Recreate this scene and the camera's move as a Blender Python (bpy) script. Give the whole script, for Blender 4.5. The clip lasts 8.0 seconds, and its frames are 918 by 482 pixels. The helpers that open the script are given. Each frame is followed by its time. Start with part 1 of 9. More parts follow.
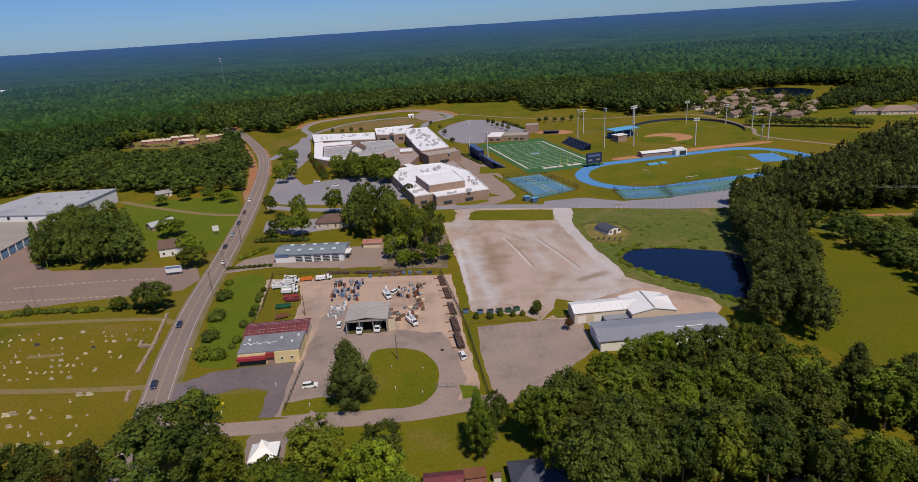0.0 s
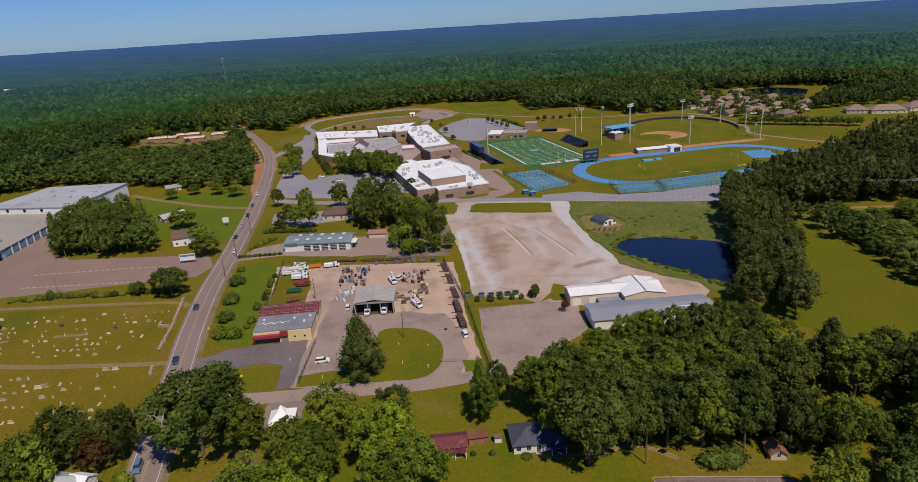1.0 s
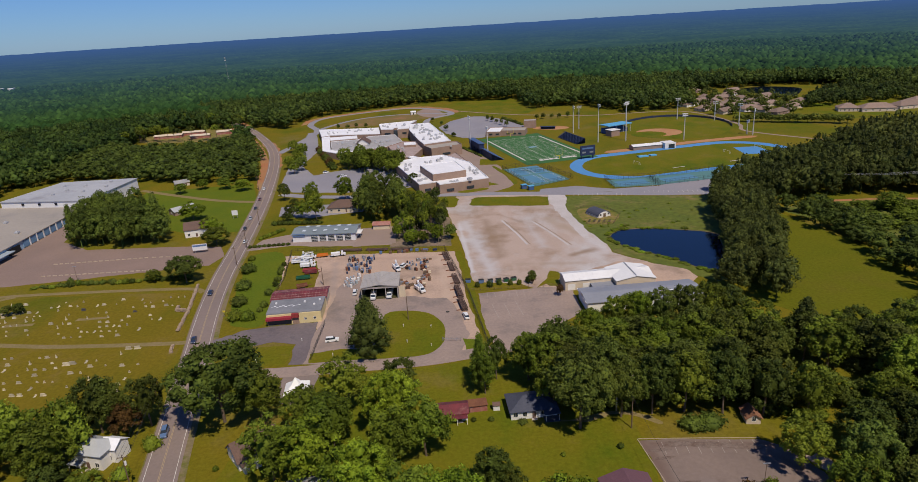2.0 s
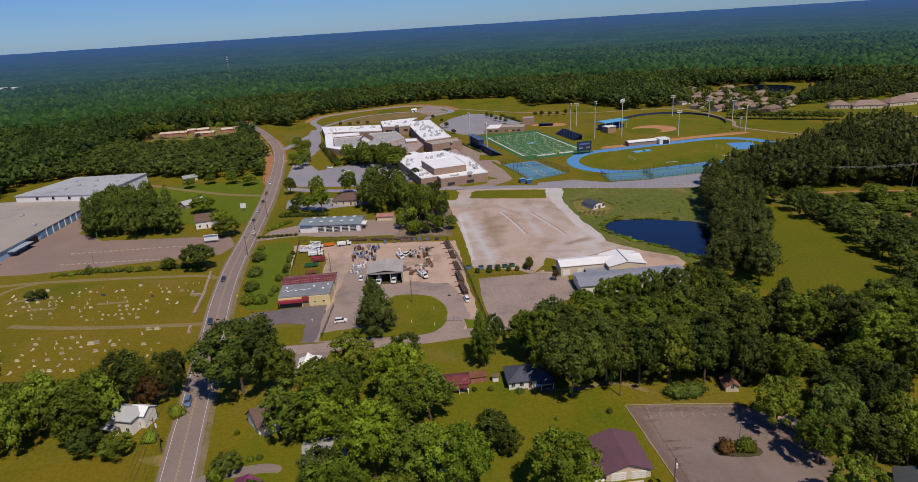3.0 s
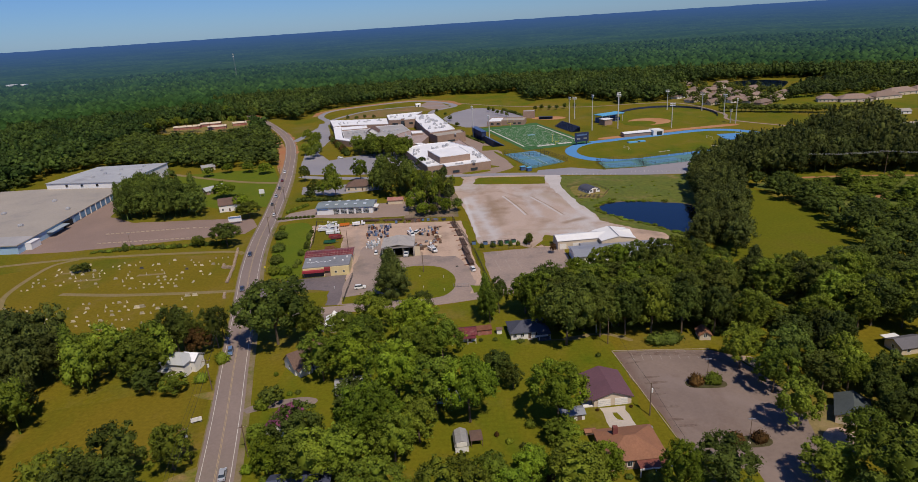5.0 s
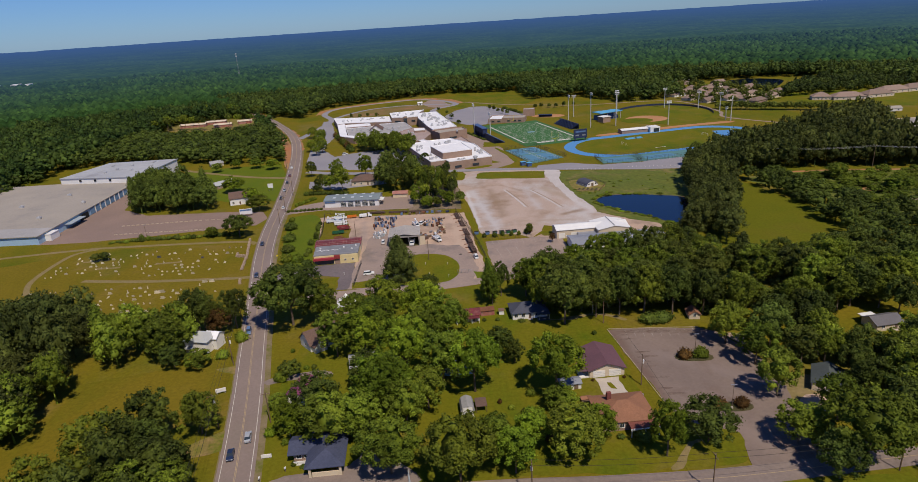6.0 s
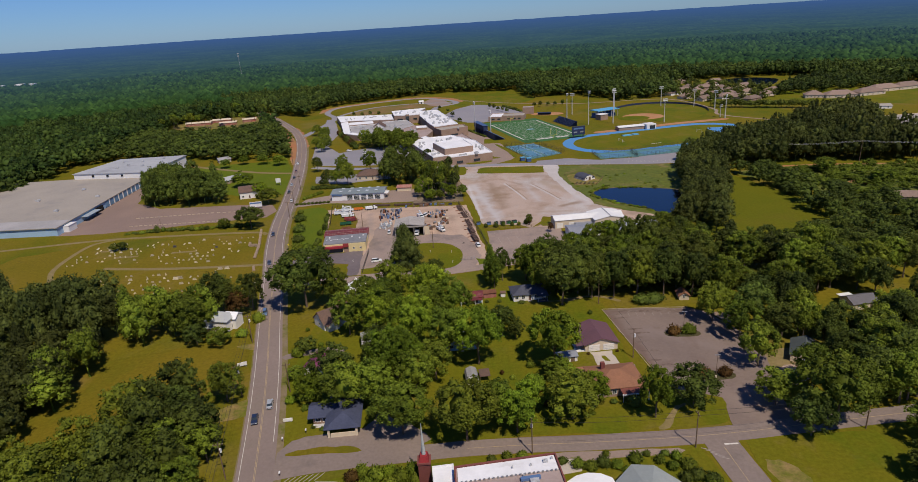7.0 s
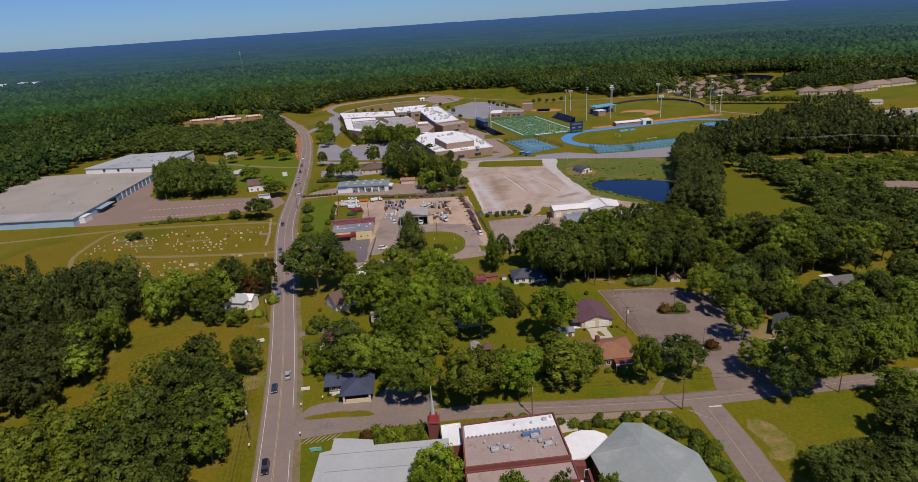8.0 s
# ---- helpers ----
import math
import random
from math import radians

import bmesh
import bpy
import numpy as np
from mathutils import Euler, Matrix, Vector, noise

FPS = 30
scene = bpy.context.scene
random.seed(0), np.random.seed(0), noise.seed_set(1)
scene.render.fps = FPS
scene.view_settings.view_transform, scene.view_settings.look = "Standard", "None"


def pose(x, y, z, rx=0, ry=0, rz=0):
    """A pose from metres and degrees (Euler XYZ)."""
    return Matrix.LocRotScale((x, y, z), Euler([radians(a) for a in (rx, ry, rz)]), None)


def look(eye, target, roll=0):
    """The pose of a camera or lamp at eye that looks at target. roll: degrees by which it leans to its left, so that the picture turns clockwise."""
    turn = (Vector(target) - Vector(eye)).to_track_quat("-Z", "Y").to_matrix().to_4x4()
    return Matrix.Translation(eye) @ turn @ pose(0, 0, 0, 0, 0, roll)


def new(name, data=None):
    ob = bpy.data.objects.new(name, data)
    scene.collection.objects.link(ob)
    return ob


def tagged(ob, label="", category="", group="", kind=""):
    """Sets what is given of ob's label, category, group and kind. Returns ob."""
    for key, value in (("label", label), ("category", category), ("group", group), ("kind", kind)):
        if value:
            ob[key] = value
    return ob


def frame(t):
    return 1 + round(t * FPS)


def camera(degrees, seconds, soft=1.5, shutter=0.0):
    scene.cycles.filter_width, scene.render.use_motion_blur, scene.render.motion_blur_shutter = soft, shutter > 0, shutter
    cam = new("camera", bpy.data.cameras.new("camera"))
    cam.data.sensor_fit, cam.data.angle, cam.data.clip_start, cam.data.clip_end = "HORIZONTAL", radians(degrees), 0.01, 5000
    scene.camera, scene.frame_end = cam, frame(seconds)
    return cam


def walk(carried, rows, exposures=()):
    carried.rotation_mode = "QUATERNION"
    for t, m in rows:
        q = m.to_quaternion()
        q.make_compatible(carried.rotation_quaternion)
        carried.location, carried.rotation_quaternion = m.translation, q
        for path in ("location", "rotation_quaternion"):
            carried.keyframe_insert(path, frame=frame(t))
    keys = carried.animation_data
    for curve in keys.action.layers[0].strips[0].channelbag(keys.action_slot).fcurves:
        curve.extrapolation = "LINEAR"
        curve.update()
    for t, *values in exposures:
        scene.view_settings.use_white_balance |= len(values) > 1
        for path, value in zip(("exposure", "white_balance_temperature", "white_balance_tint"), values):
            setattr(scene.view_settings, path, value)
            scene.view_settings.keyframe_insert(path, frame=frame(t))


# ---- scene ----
# The drone flies backwards over the town: seconds, place, yaw, pitch, lean.
LENS = 73.5
cam = camera(LENS, 8.0, soft=0.55)
ROWS = [
    (0.0, 0.00, 0.00, 103.00, -0.000, -19.568, -3.729),
    (0.5, -0.86, -6.80, 102.69, -0.079, -19.513, -3.661),
    (1.0, -1.64, -14.04, 102.39, -0.099, -19.494, -3.599),
    (1.5, -2.08, -20.99, 102.54, -0.102, -19.502, -3.570),
    (3.0, -3.44, -42.46, 102.61, -0.171, -19.575, -3.610),
    (3.5, -4.04, -49.16, 102.63, -0.155, -19.645, -3.628),
    (4.0, -4.85, -56.41, 102.49, -0.123, -19.719, -3.650),
    (4.5, -5.78, -63.28, 102.50, -0.094, -19.769, -3.664),
    (6.0, -8.72, -84.58, 102.42, -0.083, -19.771, -3.720),
    (6.5, -9.86, -91.74, 102.30, -0.129, -19.754, -3.731),
    (7.0, -10.87, -99.48, 102.31, -0.153, -19.754, -3.739),
    (7.5, -11.74, -106.41, 102.12, -0.183, -19.809, -3.761),
    (8.0, -12.98, -113.68, 102.01, -0.218, -19.871, -3.797),
]


def flown(x, y, z, yaw, pitch, lean):
    ya, pi_ = radians(yaw), radians(pitch)
    ahead = Vector((-math.sin(ya) * math.cos(pi_), math.cos(ya) * math.cos(pi_), math.sin(pi_)))
    eye = Vector((x, y, z))
    return look(eye, eye + ahead * 100, lean)


walk(cam, [(t, flown(*r)) for t, *r in ROWS])

# ---- daylight: a clear summer sky and one sun from behind and to the side ----
SUN_EL, SUN_FROM = radians(57), Vector((0.43, -0.90, 0)).normalized()
world = bpy.data.worlds.new("sky")
scene.world = world
world.use_nodes = True
wn, wl = world.node_tree.nodes, world.node_tree.links
sky = wn.new("ShaderNodeTexSky")
sky.sky_type = "NISHITA"
sky.sun_disc = False
sky.sun_elevation = SUN_EL
sky.sun_rotation = math.atan2(SUN_FROM.x, SUN_FROM.y)
sky.altitude, sky.air_density, sky.dust_density, sky.ozone_density = 100, 1.0, 0.1, 4.0
wn["Background"].inputs["Strength"].default_value = 0.086
# a summer haze-free sky, cooler than the model's pale horizon
tint = wn.new("ShaderNodeMix")
tint.data_type, tint.blend_type = "RGBA", "MULTIPLY"
tint.inputs[0].default_value = 1.0
tint.inputs[7].default_value = (0.365, 0.57, 1.0, 1)
wl.new(sky.outputs[0], tint.inputs[6])
wl.new(tint.outputs[2], wn["Background"].inputs["Color"])

sun_data = bpy.data.lights.new("sun", "SUN")
sun_data.energy, sun_data.angle, sun_data.color = 4.0, radians(0.55), (1.0, 0.89, 0.74)
sun = new("sun", sun_data)
toward = Vector((SUN_FROM.x * math.cos(SUN_EL), SUN_FROM.y * math.cos(SUN_EL), math.sin(SUN_EL)))
sun.matrix_world = look(toward * 400, (0, 0, 0))
scene.view_settings.exposure = 0.0

# ---- materials ----
def nodes_of(name):
    m = bpy.data.materials.new(name)
    m.use_nodes = True
    return m, m.node_tree.nodes, m.node_tree.links, m.node_tree.nodes["Principled BSDF"]


def noise_at(n, l, scale, detail=3.0, rough=0.55, stretch=None):
    geo = n.new("ShaderNodeNewGeometry")
    tex = n.new("ShaderNodeTexNoise")
    tex.inputs["Scale"].default_value = scale
    tex.inputs["Detail"].default_value = detail
    tex.inputs["Roughness"].default_value = rough
    if stretch:
        mp = n.new("ShaderNodeMapping")
        mp.inputs["Scale"].default_value = stretch
        l.new(geo.outputs["Position"], mp.inputs["Vector"])
        l.new(mp.outputs["Vector"], tex.inputs["Vector"])
    else:
        l.new(geo.outputs["Position"], tex.inputs["Vector"])
    return tex


def ramp(n, l, src, lo, hi):
    r = n.new("ShaderNodeMapRange")
    r.inputs["From Min"].default_value, r.inputs["From Max"].default_value = lo, hi
    l.new(src, r.inputs["Value"])
    return r.outputs["Result"]


def mixed(n, l, fac, a, b, mode="MIX"):
    m = n.new("ShaderNodeMix")
    m.data_type, m.blend_type = "RGBA", mode
    for sock, v in ((m.inputs[0], fac), (m.inputs[6], a), (m.inputs[7], b)):
        if isinstance(v, (int, float)):
            sock.default_value = v
        elif isinstance(v, tuple):
            sock.default_value = (*v, 1.0)
        else:
            l.new(v, sock)
    return m.outputs[2]


def surface(name, c1, c2, scale=0.15, rough=0.85, fine=2.0, grain=0.25, bump=0.0, metal=0.0, spot=None, spot_scale=0.05, spot_at=(0.55, 0.7), spot2=None, spot2_at=(0.5, 0.66), by_object=0.0, stretch=None, spec=0.3):
    """Two tones at a large scale, grain at a fine one, and stains of a third tone."""
    m, n, l, b = nodes_of(name)
    big = noise_at(n, l, scale, 4.0, 0.6, stretch)
    col = mixed(n, l, ramp(n, l, big.outputs["Fac"], 0.35, 0.65), c1, c2)
    if spot:
        st = noise_at(n, l, spot_scale, 5.0, 0.65)
        col = mixed(n, l, ramp(n, l, st.outputs["Fac"], *spot_at), col, spot)
    if spot2:
        st = noise_at(n, l, spot_scale * 0.62, 6.0, 0.6, (1.3, 0.8, 1.0))
        col = mixed(n, l, ramp(n, l, st.outputs["Fac"], *spot2_at), col, spot2)
    fi = noise_at(n, l, fine, 3.0, 0.7)
    g = n.new("ShaderNodeMapRange")
    g.inputs["From Min"].default_value, g.inputs["From Max"].default_value = 0.25, 0.75
    g.inputs["To Min"].default_value, g.inputs["To Max"].default_value = 1 - grain, 1 + grain
    l.new(fi.outputs["Fac"], g.inputs["Value"])
    cb = n.new("ShaderNodeCombineColor")
    for k in range(3):
        l.new(g.outputs["Result"], cb.inputs[k])
    col = mixed(n, l, 1.0, col, cb.outputs[0], "MULTIPLY")
    if by_object:
        oi = n.new("ShaderNodeObjectInfo")
        hs = n.new("ShaderNodeHueSaturation")
        v = n.new("ShaderNodeMapRange")
        v.inputs["To Min"].default_value, v.inputs["To Max"].default_value = 1 - by_object, 1 + by_object
        l.new(oi.outputs["Random"], v.inputs["Value"])
        l.new(v.outputs["Result"], hs.inputs["Value"])
        l.new(col, hs.inputs["Color"])
        col = hs.outputs["Color"]
    l.new(col, b.inputs["Base Color"])
    b.inputs["Roughness"].default_value = rough
    b.inputs["Metallic"].default_value = metal
    b.inputs["Specular IOR Level"].default_value = spec
    if bump:
        bp = n.new("ShaderNodeBump")
        bp.inputs["Strength"].default_value = min(1.0, bump)
        bp.inputs["Distance"].default_value = 0.15
        l.new(fi.outputs["Fac"], bp.inputs["Height"])
        l.new(bp.outputs["Normal"], b.inputs["Normal"])
    return m


def foliage(name, dark, light, hue=0.03, val=0.35, tint_scale=0.06):
    """Leaves: tone per leaf, tone per tree, and a drift over the wood."""
    m, n, l, b = nodes_of(name)
    geo = n.new("ShaderNodeNewGeometry")
    drift = noise_at(n, l, tint_scale, 2.0, 0.5)
    col = mixed(n, l, ramp(n, l, drift.outputs["Fac"], 0.36, 0.64), dark, light)
    cell = noise_at(n, l, 0.13, 1.0, 0.5, (1.0, 1.0, 0.25))
    tone = n.new("ShaderNodeMapRange")
    tone.inputs["From Min"].default_value, tone.inputs["From Max"].default_value = 0.36, 0.64
    tone.inputs["To Min"].default_value, tone.inputs["To Max"].default_value = 0.72, 1.34
    l.new(cell.outputs["Fac"], tone.inputs["Value"])
    grey = n.new("ShaderNodeCombineColor")
    for k in range(3):
        l.new(tone.outputs["Result"], grey.inputs[k])
    col = mixed(n, l, 1.0, col, grey.outputs[0], "MULTIPLY")
    oi = n.new("ShaderNodeObjectInfo")
    hs = n.new("ShaderNodeHueSaturation")
    h = n.new("ShaderNodeMapRange")
    h.inputs["To Min"].default_value, h.inputs["To Max"].default_value = 0.5 - hue, 0.5 + hue
    l.new(oi.outputs["Random"], h.inputs["Value"])
    l.new(h.outputs["Result"], hs.inputs["Hue"])
    v = n.new("ShaderNodeMapRange")
    v.inputs["To Min"].default_value, v.inputs["To Max"].default_value = 1 - val, 1 + val
    l.new(geo.outputs["Random Per Island"], v.inputs["Value"])
    v2 = n.new("ShaderNodeMapRange")
    v2.inputs["To Min"].default_value, v2.inputs["To Max"].default_value = 0.74, 1.26
    fr = n.new("ShaderNodeMath")
    fr.operation = "FRACT"
    mu = n.new("ShaderNodeMath")
    mu.operation = "MULTIPLY"
    mu.inputs[1].default_value = 7.31
    l.new(oi.outputs["Random"], mu.inputs[0])
    l.new(mu.outputs[0], fr.inputs[0])
    l.new(fr.outputs[0], v2.inputs["Value"])
    pr = n.new("ShaderNodeMath")
    pr.operation = "MULTIPLY"
    l.new(v.outputs["Result"], pr.inputs[0])
    l.new(v2.outputs["Result"], pr.inputs[1])
    l.new(pr.outputs[0], hs.inputs["Value"])
    l.new(col, hs.inputs["Color"])
    l.new(hs.outputs["Color"], b.inputs["Base Color"])
    thin = n.new("ShaderNodeBsdfTranslucent")
    l.new(hs.outputs["Color"], thin.inputs["Color"])
    mix = n.new("ShaderNodeMixShader")
    mix.inputs[0].default_value = 0.28
    l.new(b.outputs[0], mix.inputs[1])
    l.new(thin.outputs[0], mix.inputs[2])
    l.new(mix.outputs[0], n["Material Output"].inputs["Surface"])
    b.inputs["Roughness"].default_value = 0.65
    b.inputs["Specular IOR Level"].default_value = 0.12
    return m


def glass_dark(name, c):
    m, n, l, b = nodes_of(name)
    b.inputs["Base Color"].default_value = (*c, 1)
    b.inputs["Roughness"].default_value = 0.08
    b.inputs["Specular IOR Level"].default_value = 0.6
    return m


def streaked(m, rows):
    """Washed-out or trodden streaks: ends of each, its half width, colour and strength."""
    n, l, b = m.node_tree.nodes, m.node_tree.links, m.node_tree.nodes["Principled BSDF"]
    geo = n.new("ShaderNodeNewGeometry")
    wob = noise_at(n, l, 0.09, 4.0, 0.6)
    col = b.inputs["Base Color"].links[0].from_socket
    for x0, y0, x1, y1, half, colour, strength in rows:
        L = math.hypot(x1 - x0, y1 - y0)
        d = ((x1 - x0) / L, (y1 - y0) / L, 0.0)
        rel = n.new("ShaderNodeVectorMath")
        rel.operation = "SUBTRACT"
        rel.inputs[1].default_value = (x0, y0, 0.0)
        l.new(geo.outputs["Position"], rel.inputs[0])
        dot = n.new("ShaderNodeVectorMath")
        dot.operation = "DOT_PRODUCT"
        dot.inputs[1].default_value = d
        l.new(rel.outputs["Vector"], dot.inputs[0])
        cl = n.new("ShaderNodeClamp")
        cl.inputs["Max"].default_value = L
        l.new(dot.outputs["Value"], cl.inputs["Value"])
        foot = n.new("ShaderNodeVectorMath")
        foot.operation = "SCALE"
        foot.inputs[0].default_value = d
        l.new(cl.outputs["Result"], foot.inputs["Scale"])
        dist = n.new("ShaderNodeVectorMath")
        dist.operation = "DISTANCE"
        l.new(rel.outputs["Vector"], dist.inputs[0])
        l.new(foot.outputs["Vector"], dist.inputs[1])
        sh = n.new("ShaderNodeMath")
        sh.operation = "MULTIPLY_ADD"
        sh.inputs[1].default_value = half * 2.4
        l.new(wob.outputs["Fac"], sh.inputs[0])
        l.new(dist.outputs["Value"], sh.inputs[2])
        fade = n.new("ShaderNodeMapRange")
        fade.interpolation_type = "SMOOTHSTEP"
        fade.inputs["From Min"].default_value, fade.inputs["From Max"].default_value = half * 2.3, half * 1.0
        fade.inputs["To Max"].default_value = strength
        l.new(sh.outputs[0], fade.inputs["Value"])
        col = mixed(n, l, fade.outputs["Result"], col, colour)
    l.new(col, b.inputs["Base Color"])


GRASS = surface("grass", (0.130, 0.116, 0.008), (0.156, 0.119, 0.010), 0.03, 0.9, 0.8, 0.22, 0.4, spot=(0.16, 0.125, 0.035), spot_scale=0.022, spot_at=(0.53, 0.72), spot2=(0.088, 0.102, 0.006), spec=0.06)
LAWN = surface("lawn", (0.113, 0.118, 0.007), (0.140, 0.121, 0.009), 0.05, 0.9, 0.9, 0.2, 0.4, spot=(0.155, 0.128, 0.03), spot_scale=0.05, spot_at=(0.55, 0.75), spot2=(0.078, 0.106, 0.006), spec=0.06)
LUSH = surface("lush_lawn", (0.090, 0.124, 0.010), (0.108, 0.130, 0.010), 0.05, 0.9, 0.9, 0.2, 0.4, spec=0.06)
OLIVE = surface("dry_grass", (0.142, 0.111, 0.009), (0.162, 0.119, 0.012), 0.03, 0.9, 0.8, 0.2, 0.4, spot=(0.185, 0.132, 0.045), spot_scale=0.03, spot_at=(0.54, 0.72), spot2=(0.098, 0.102, 0.007), spec=0.06)
FIELD = surface("mown_field", (0.098, 0.106, 0.006), (0.112, 0.111, 0.007), 0.04, 0.9, 0.9, 0.2, 0.4, spot=(0.115, 0.104, 0.010), spot_scale=0.03, spot_at=(0.52, 0.7), spec=0.06)
MEADOW = surface("meadow", (0.110, 0.120, 0.016), (0.085, 0.110, 0.014), 0.05, 0.95, 0.35, 0.35, 0.6, spot=(0.20, 0.15, 0.06), spot_scale=0.04, spot_at=(0.56, 0.72))
FLOOR = surface("forest_floor", (0.05, 0.05, 0.015), (0.08, 0.065, 0.03), 0.1, 0.95, 1.0, 0.3, 0.4)
DIRT = surface("dirt", (0.445, 0.316, 0.238), (0.38, 0.275, 0.212), 0.06, 0.95, 1.2, 0.16, 0.2, spot=(0.27, 0.195, 0.145), spot_scale=0.06, spot_at=(0.52, 0.7))
PINKLOT = surface("old_lot", (0.28, 0.205, 0.168), (0.245, 0.185, 0.152), 0.04, 0.95, 1.2, 0.12, 0.2, spot=(0.35, 0.27, 0.19), spot_scale=0.02, spot_at=(0.6, 0.75))
OLDLOT = surface("brown_old_lot", (0.245, 0.172, 0.140), (0.212, 0.150, 0.124), 0.04, 0.95, 1.2, 0.12, 0.2, spot=(0.30, 0.225, 0.13), spot_scale=0.02, spot_at=(0.58, 0.72))
GRAVEL = surface("gravel", (0.415, 0.315, 0.26), (0.37, 0.285, 0.235), 0.03, 0.95, 1.5, 0.15, 0.3, spot=(0.25, 0.17, 0.11), spot_scale=0.03, spot_at=(0.48, 0.66), spot2=(0.455, 0.425, 0.415), spot2_at=(0.49, 0.66), stretch=(1.0, 0.35, 1.0))
WASH, TRODDEN = (0.47, 0.445, 0.45), (0.25, 0.175, 0.12)
streaked(GRAVEL, ((-1.3, 290, 3.1, 220, 2.2, (0.50, 0.48, 0.49), 0.9), (2, 292, 12, 215, 5.5, WASH, 0.75), (13, 293, 17, 236, 3.6, TRODDEN, 0.6), (35.4, 280, 38, 246, 4.2, WASH, 0.5), (50, 233, 61, 238, 3.4, TRODDEN, 0.9), (21, 302, 32, 286, 2.2, TRODDEN, 0.55), (47.3, 290, 57, 262, 5.5, (0.33, 0.255, 0.19), 0.7), (58, 320, 66, 236, 6.5, WASH, 0.8), (14, 215, 19, 212.4, 1.6, TRODDEN, 0.6), (24, 226, 52, 222, 3.0, (0.32, 0.245, 0.185), 0.6)))
streaked(DIRT, ((-12, 240, -8, 196, 3.0, (0.46, 0.34, 0.26), 0.7), (-58, 246, -14, 240, 3.2, (0.33, 0.235, 0.175), 0.5), (-60, 240, -54, 196, 3.0, (0.30, 0.235, 0.20), 0.7), (-24, 210, -22, 192, 2.6, (0.52, 0.36, 0.26), 0.8), (-40, 222, -12, 220, 2.4, (0.31, 0.215, 0.155), 0.5)))
PALE = surface("pale_gravel", (0.48, 0.44, 0.43), (0.42, 0.38, 0.36), 0.06, 0.95, 1.5, 0.12, 0.2, spot=(0.38, 0.30, 0.24), spot_scale=0.05)
STREETTAR = surface("street_asphalt", (0.225, 0.175, 0.150), (0.195, 0.153, 0.133), 0.07, 0.9, 1.0, 0.13, 0.1, spot=(0.155, 0.125, 0.110), spot_scale=0.08, spot_at=(0.54, 0.72))
ASPHALT = surface("asphalt_road", (0.232, 0.178, 0.155), (0.200, 0.155, 0.137), 0.05, 0.9, 1.0, 0.10, 0.1, spot=(0.20, 0.16, 0.135), spot_scale=0.06)
GREYTAR = surface("grey_asphalt", (0.298, 0.226, 0.190), (0.255, 0.196, 0.168), 0.07, 0.9, 1.0, 0.13, 0.1, spot=(0.18, 0.148, 0.132), spot_scale=0.07, spot_at=(0.54, 0.72))
DARKTAR = surface("dark_asphalt", (0.135, 0.11, 0.115), (0.17, 0.14, 0.14), 0.06, 0.9, 0.8, 0.14, 0.1, spot=(0.10, 0.085, 0.095), spot_scale=0.12)
SCHOOLTAR = surface("school_asphalt", (0.225, 0.215, 0.24), (0.26, 0.245, 0.262), 0.03, 0.9, 0.8, 0.1, 0.1)
BARE = surface("bare_lawn", (0.25, 0.17, 0.065), (0.112, 0.122, 0.008), 0.22, 0.95, 1.0, 0.25)
WORN = surface("worn_grass_track", (0.22, 0.165, 0.075), (0.185, 0.145, 0.05), 0.15, 0.95, 1.0, 0.2)
CONCRETE = surface("concrete", (0.46, 0.40, 0.34), (0.40, 0.35, 0.30), 0.1, 0.9, 1.5, 0.1, 0.1)
KERB = surface("kerb_concrete", (0.40, 0.32, 0.21), (0.33, 0.27, 0.19), 0.2, 0.9, 2.0, 0.12)
CLAY = surface("clay", (0.36, 0.17, 0.07), (0.40, 0.21, 0.10), 0.05, 0.95, 1.0, 0.12)
REDSOIL = surface("red_soil", (0.34, 0.14, 0.06), (0.30, 0.18, 0.08), 0.03, 0.95, 0.8, 0.2, spot=(0.16, 0.14, 0.03), spot_scale=0.04)
TURF = surface("artificial_turf", (0.036, 0.112, 0.030), (0.040, 0.122, 0.034), 0.02, 0.9, 1.0, 0.08)
TRACKBLUE = surface("track_blue", (0.075, 0.225, 0.46), (0.085, 0.24, 0.48), 0.04, 0.85, 1.0, 0.06)
COURT = surface("court_blue", (0.075, 0.19, 0.29), (0.085, 0.205, 0.31), 0.05, 0.85, 1.0, 0.06)
COURTGREEN = surface("court_green", (0.08, 0.18, 0.18), (0.09, 0.20, 0.195), 0.05, 0.85, 1.0, 0.06)
LINEWHITE = surface("white_paint", (0.62, 0.58, 0.53), (0.52, 0.48, 0.44), 0.3, 0.8, 2.0, 0.15)
LINEYELLOW = surface("yellow_paint", (0.38, 0.28, 0.16), (0.33, 0.25, 0.16), 0.3, 0.8, 2.0, 0.2)
FADED = surface("faded_paint", (0.36, 0.31, 0.27), (0.29, 0.25, 0.22), 0.4, 0.85, 2.0, 0.2)

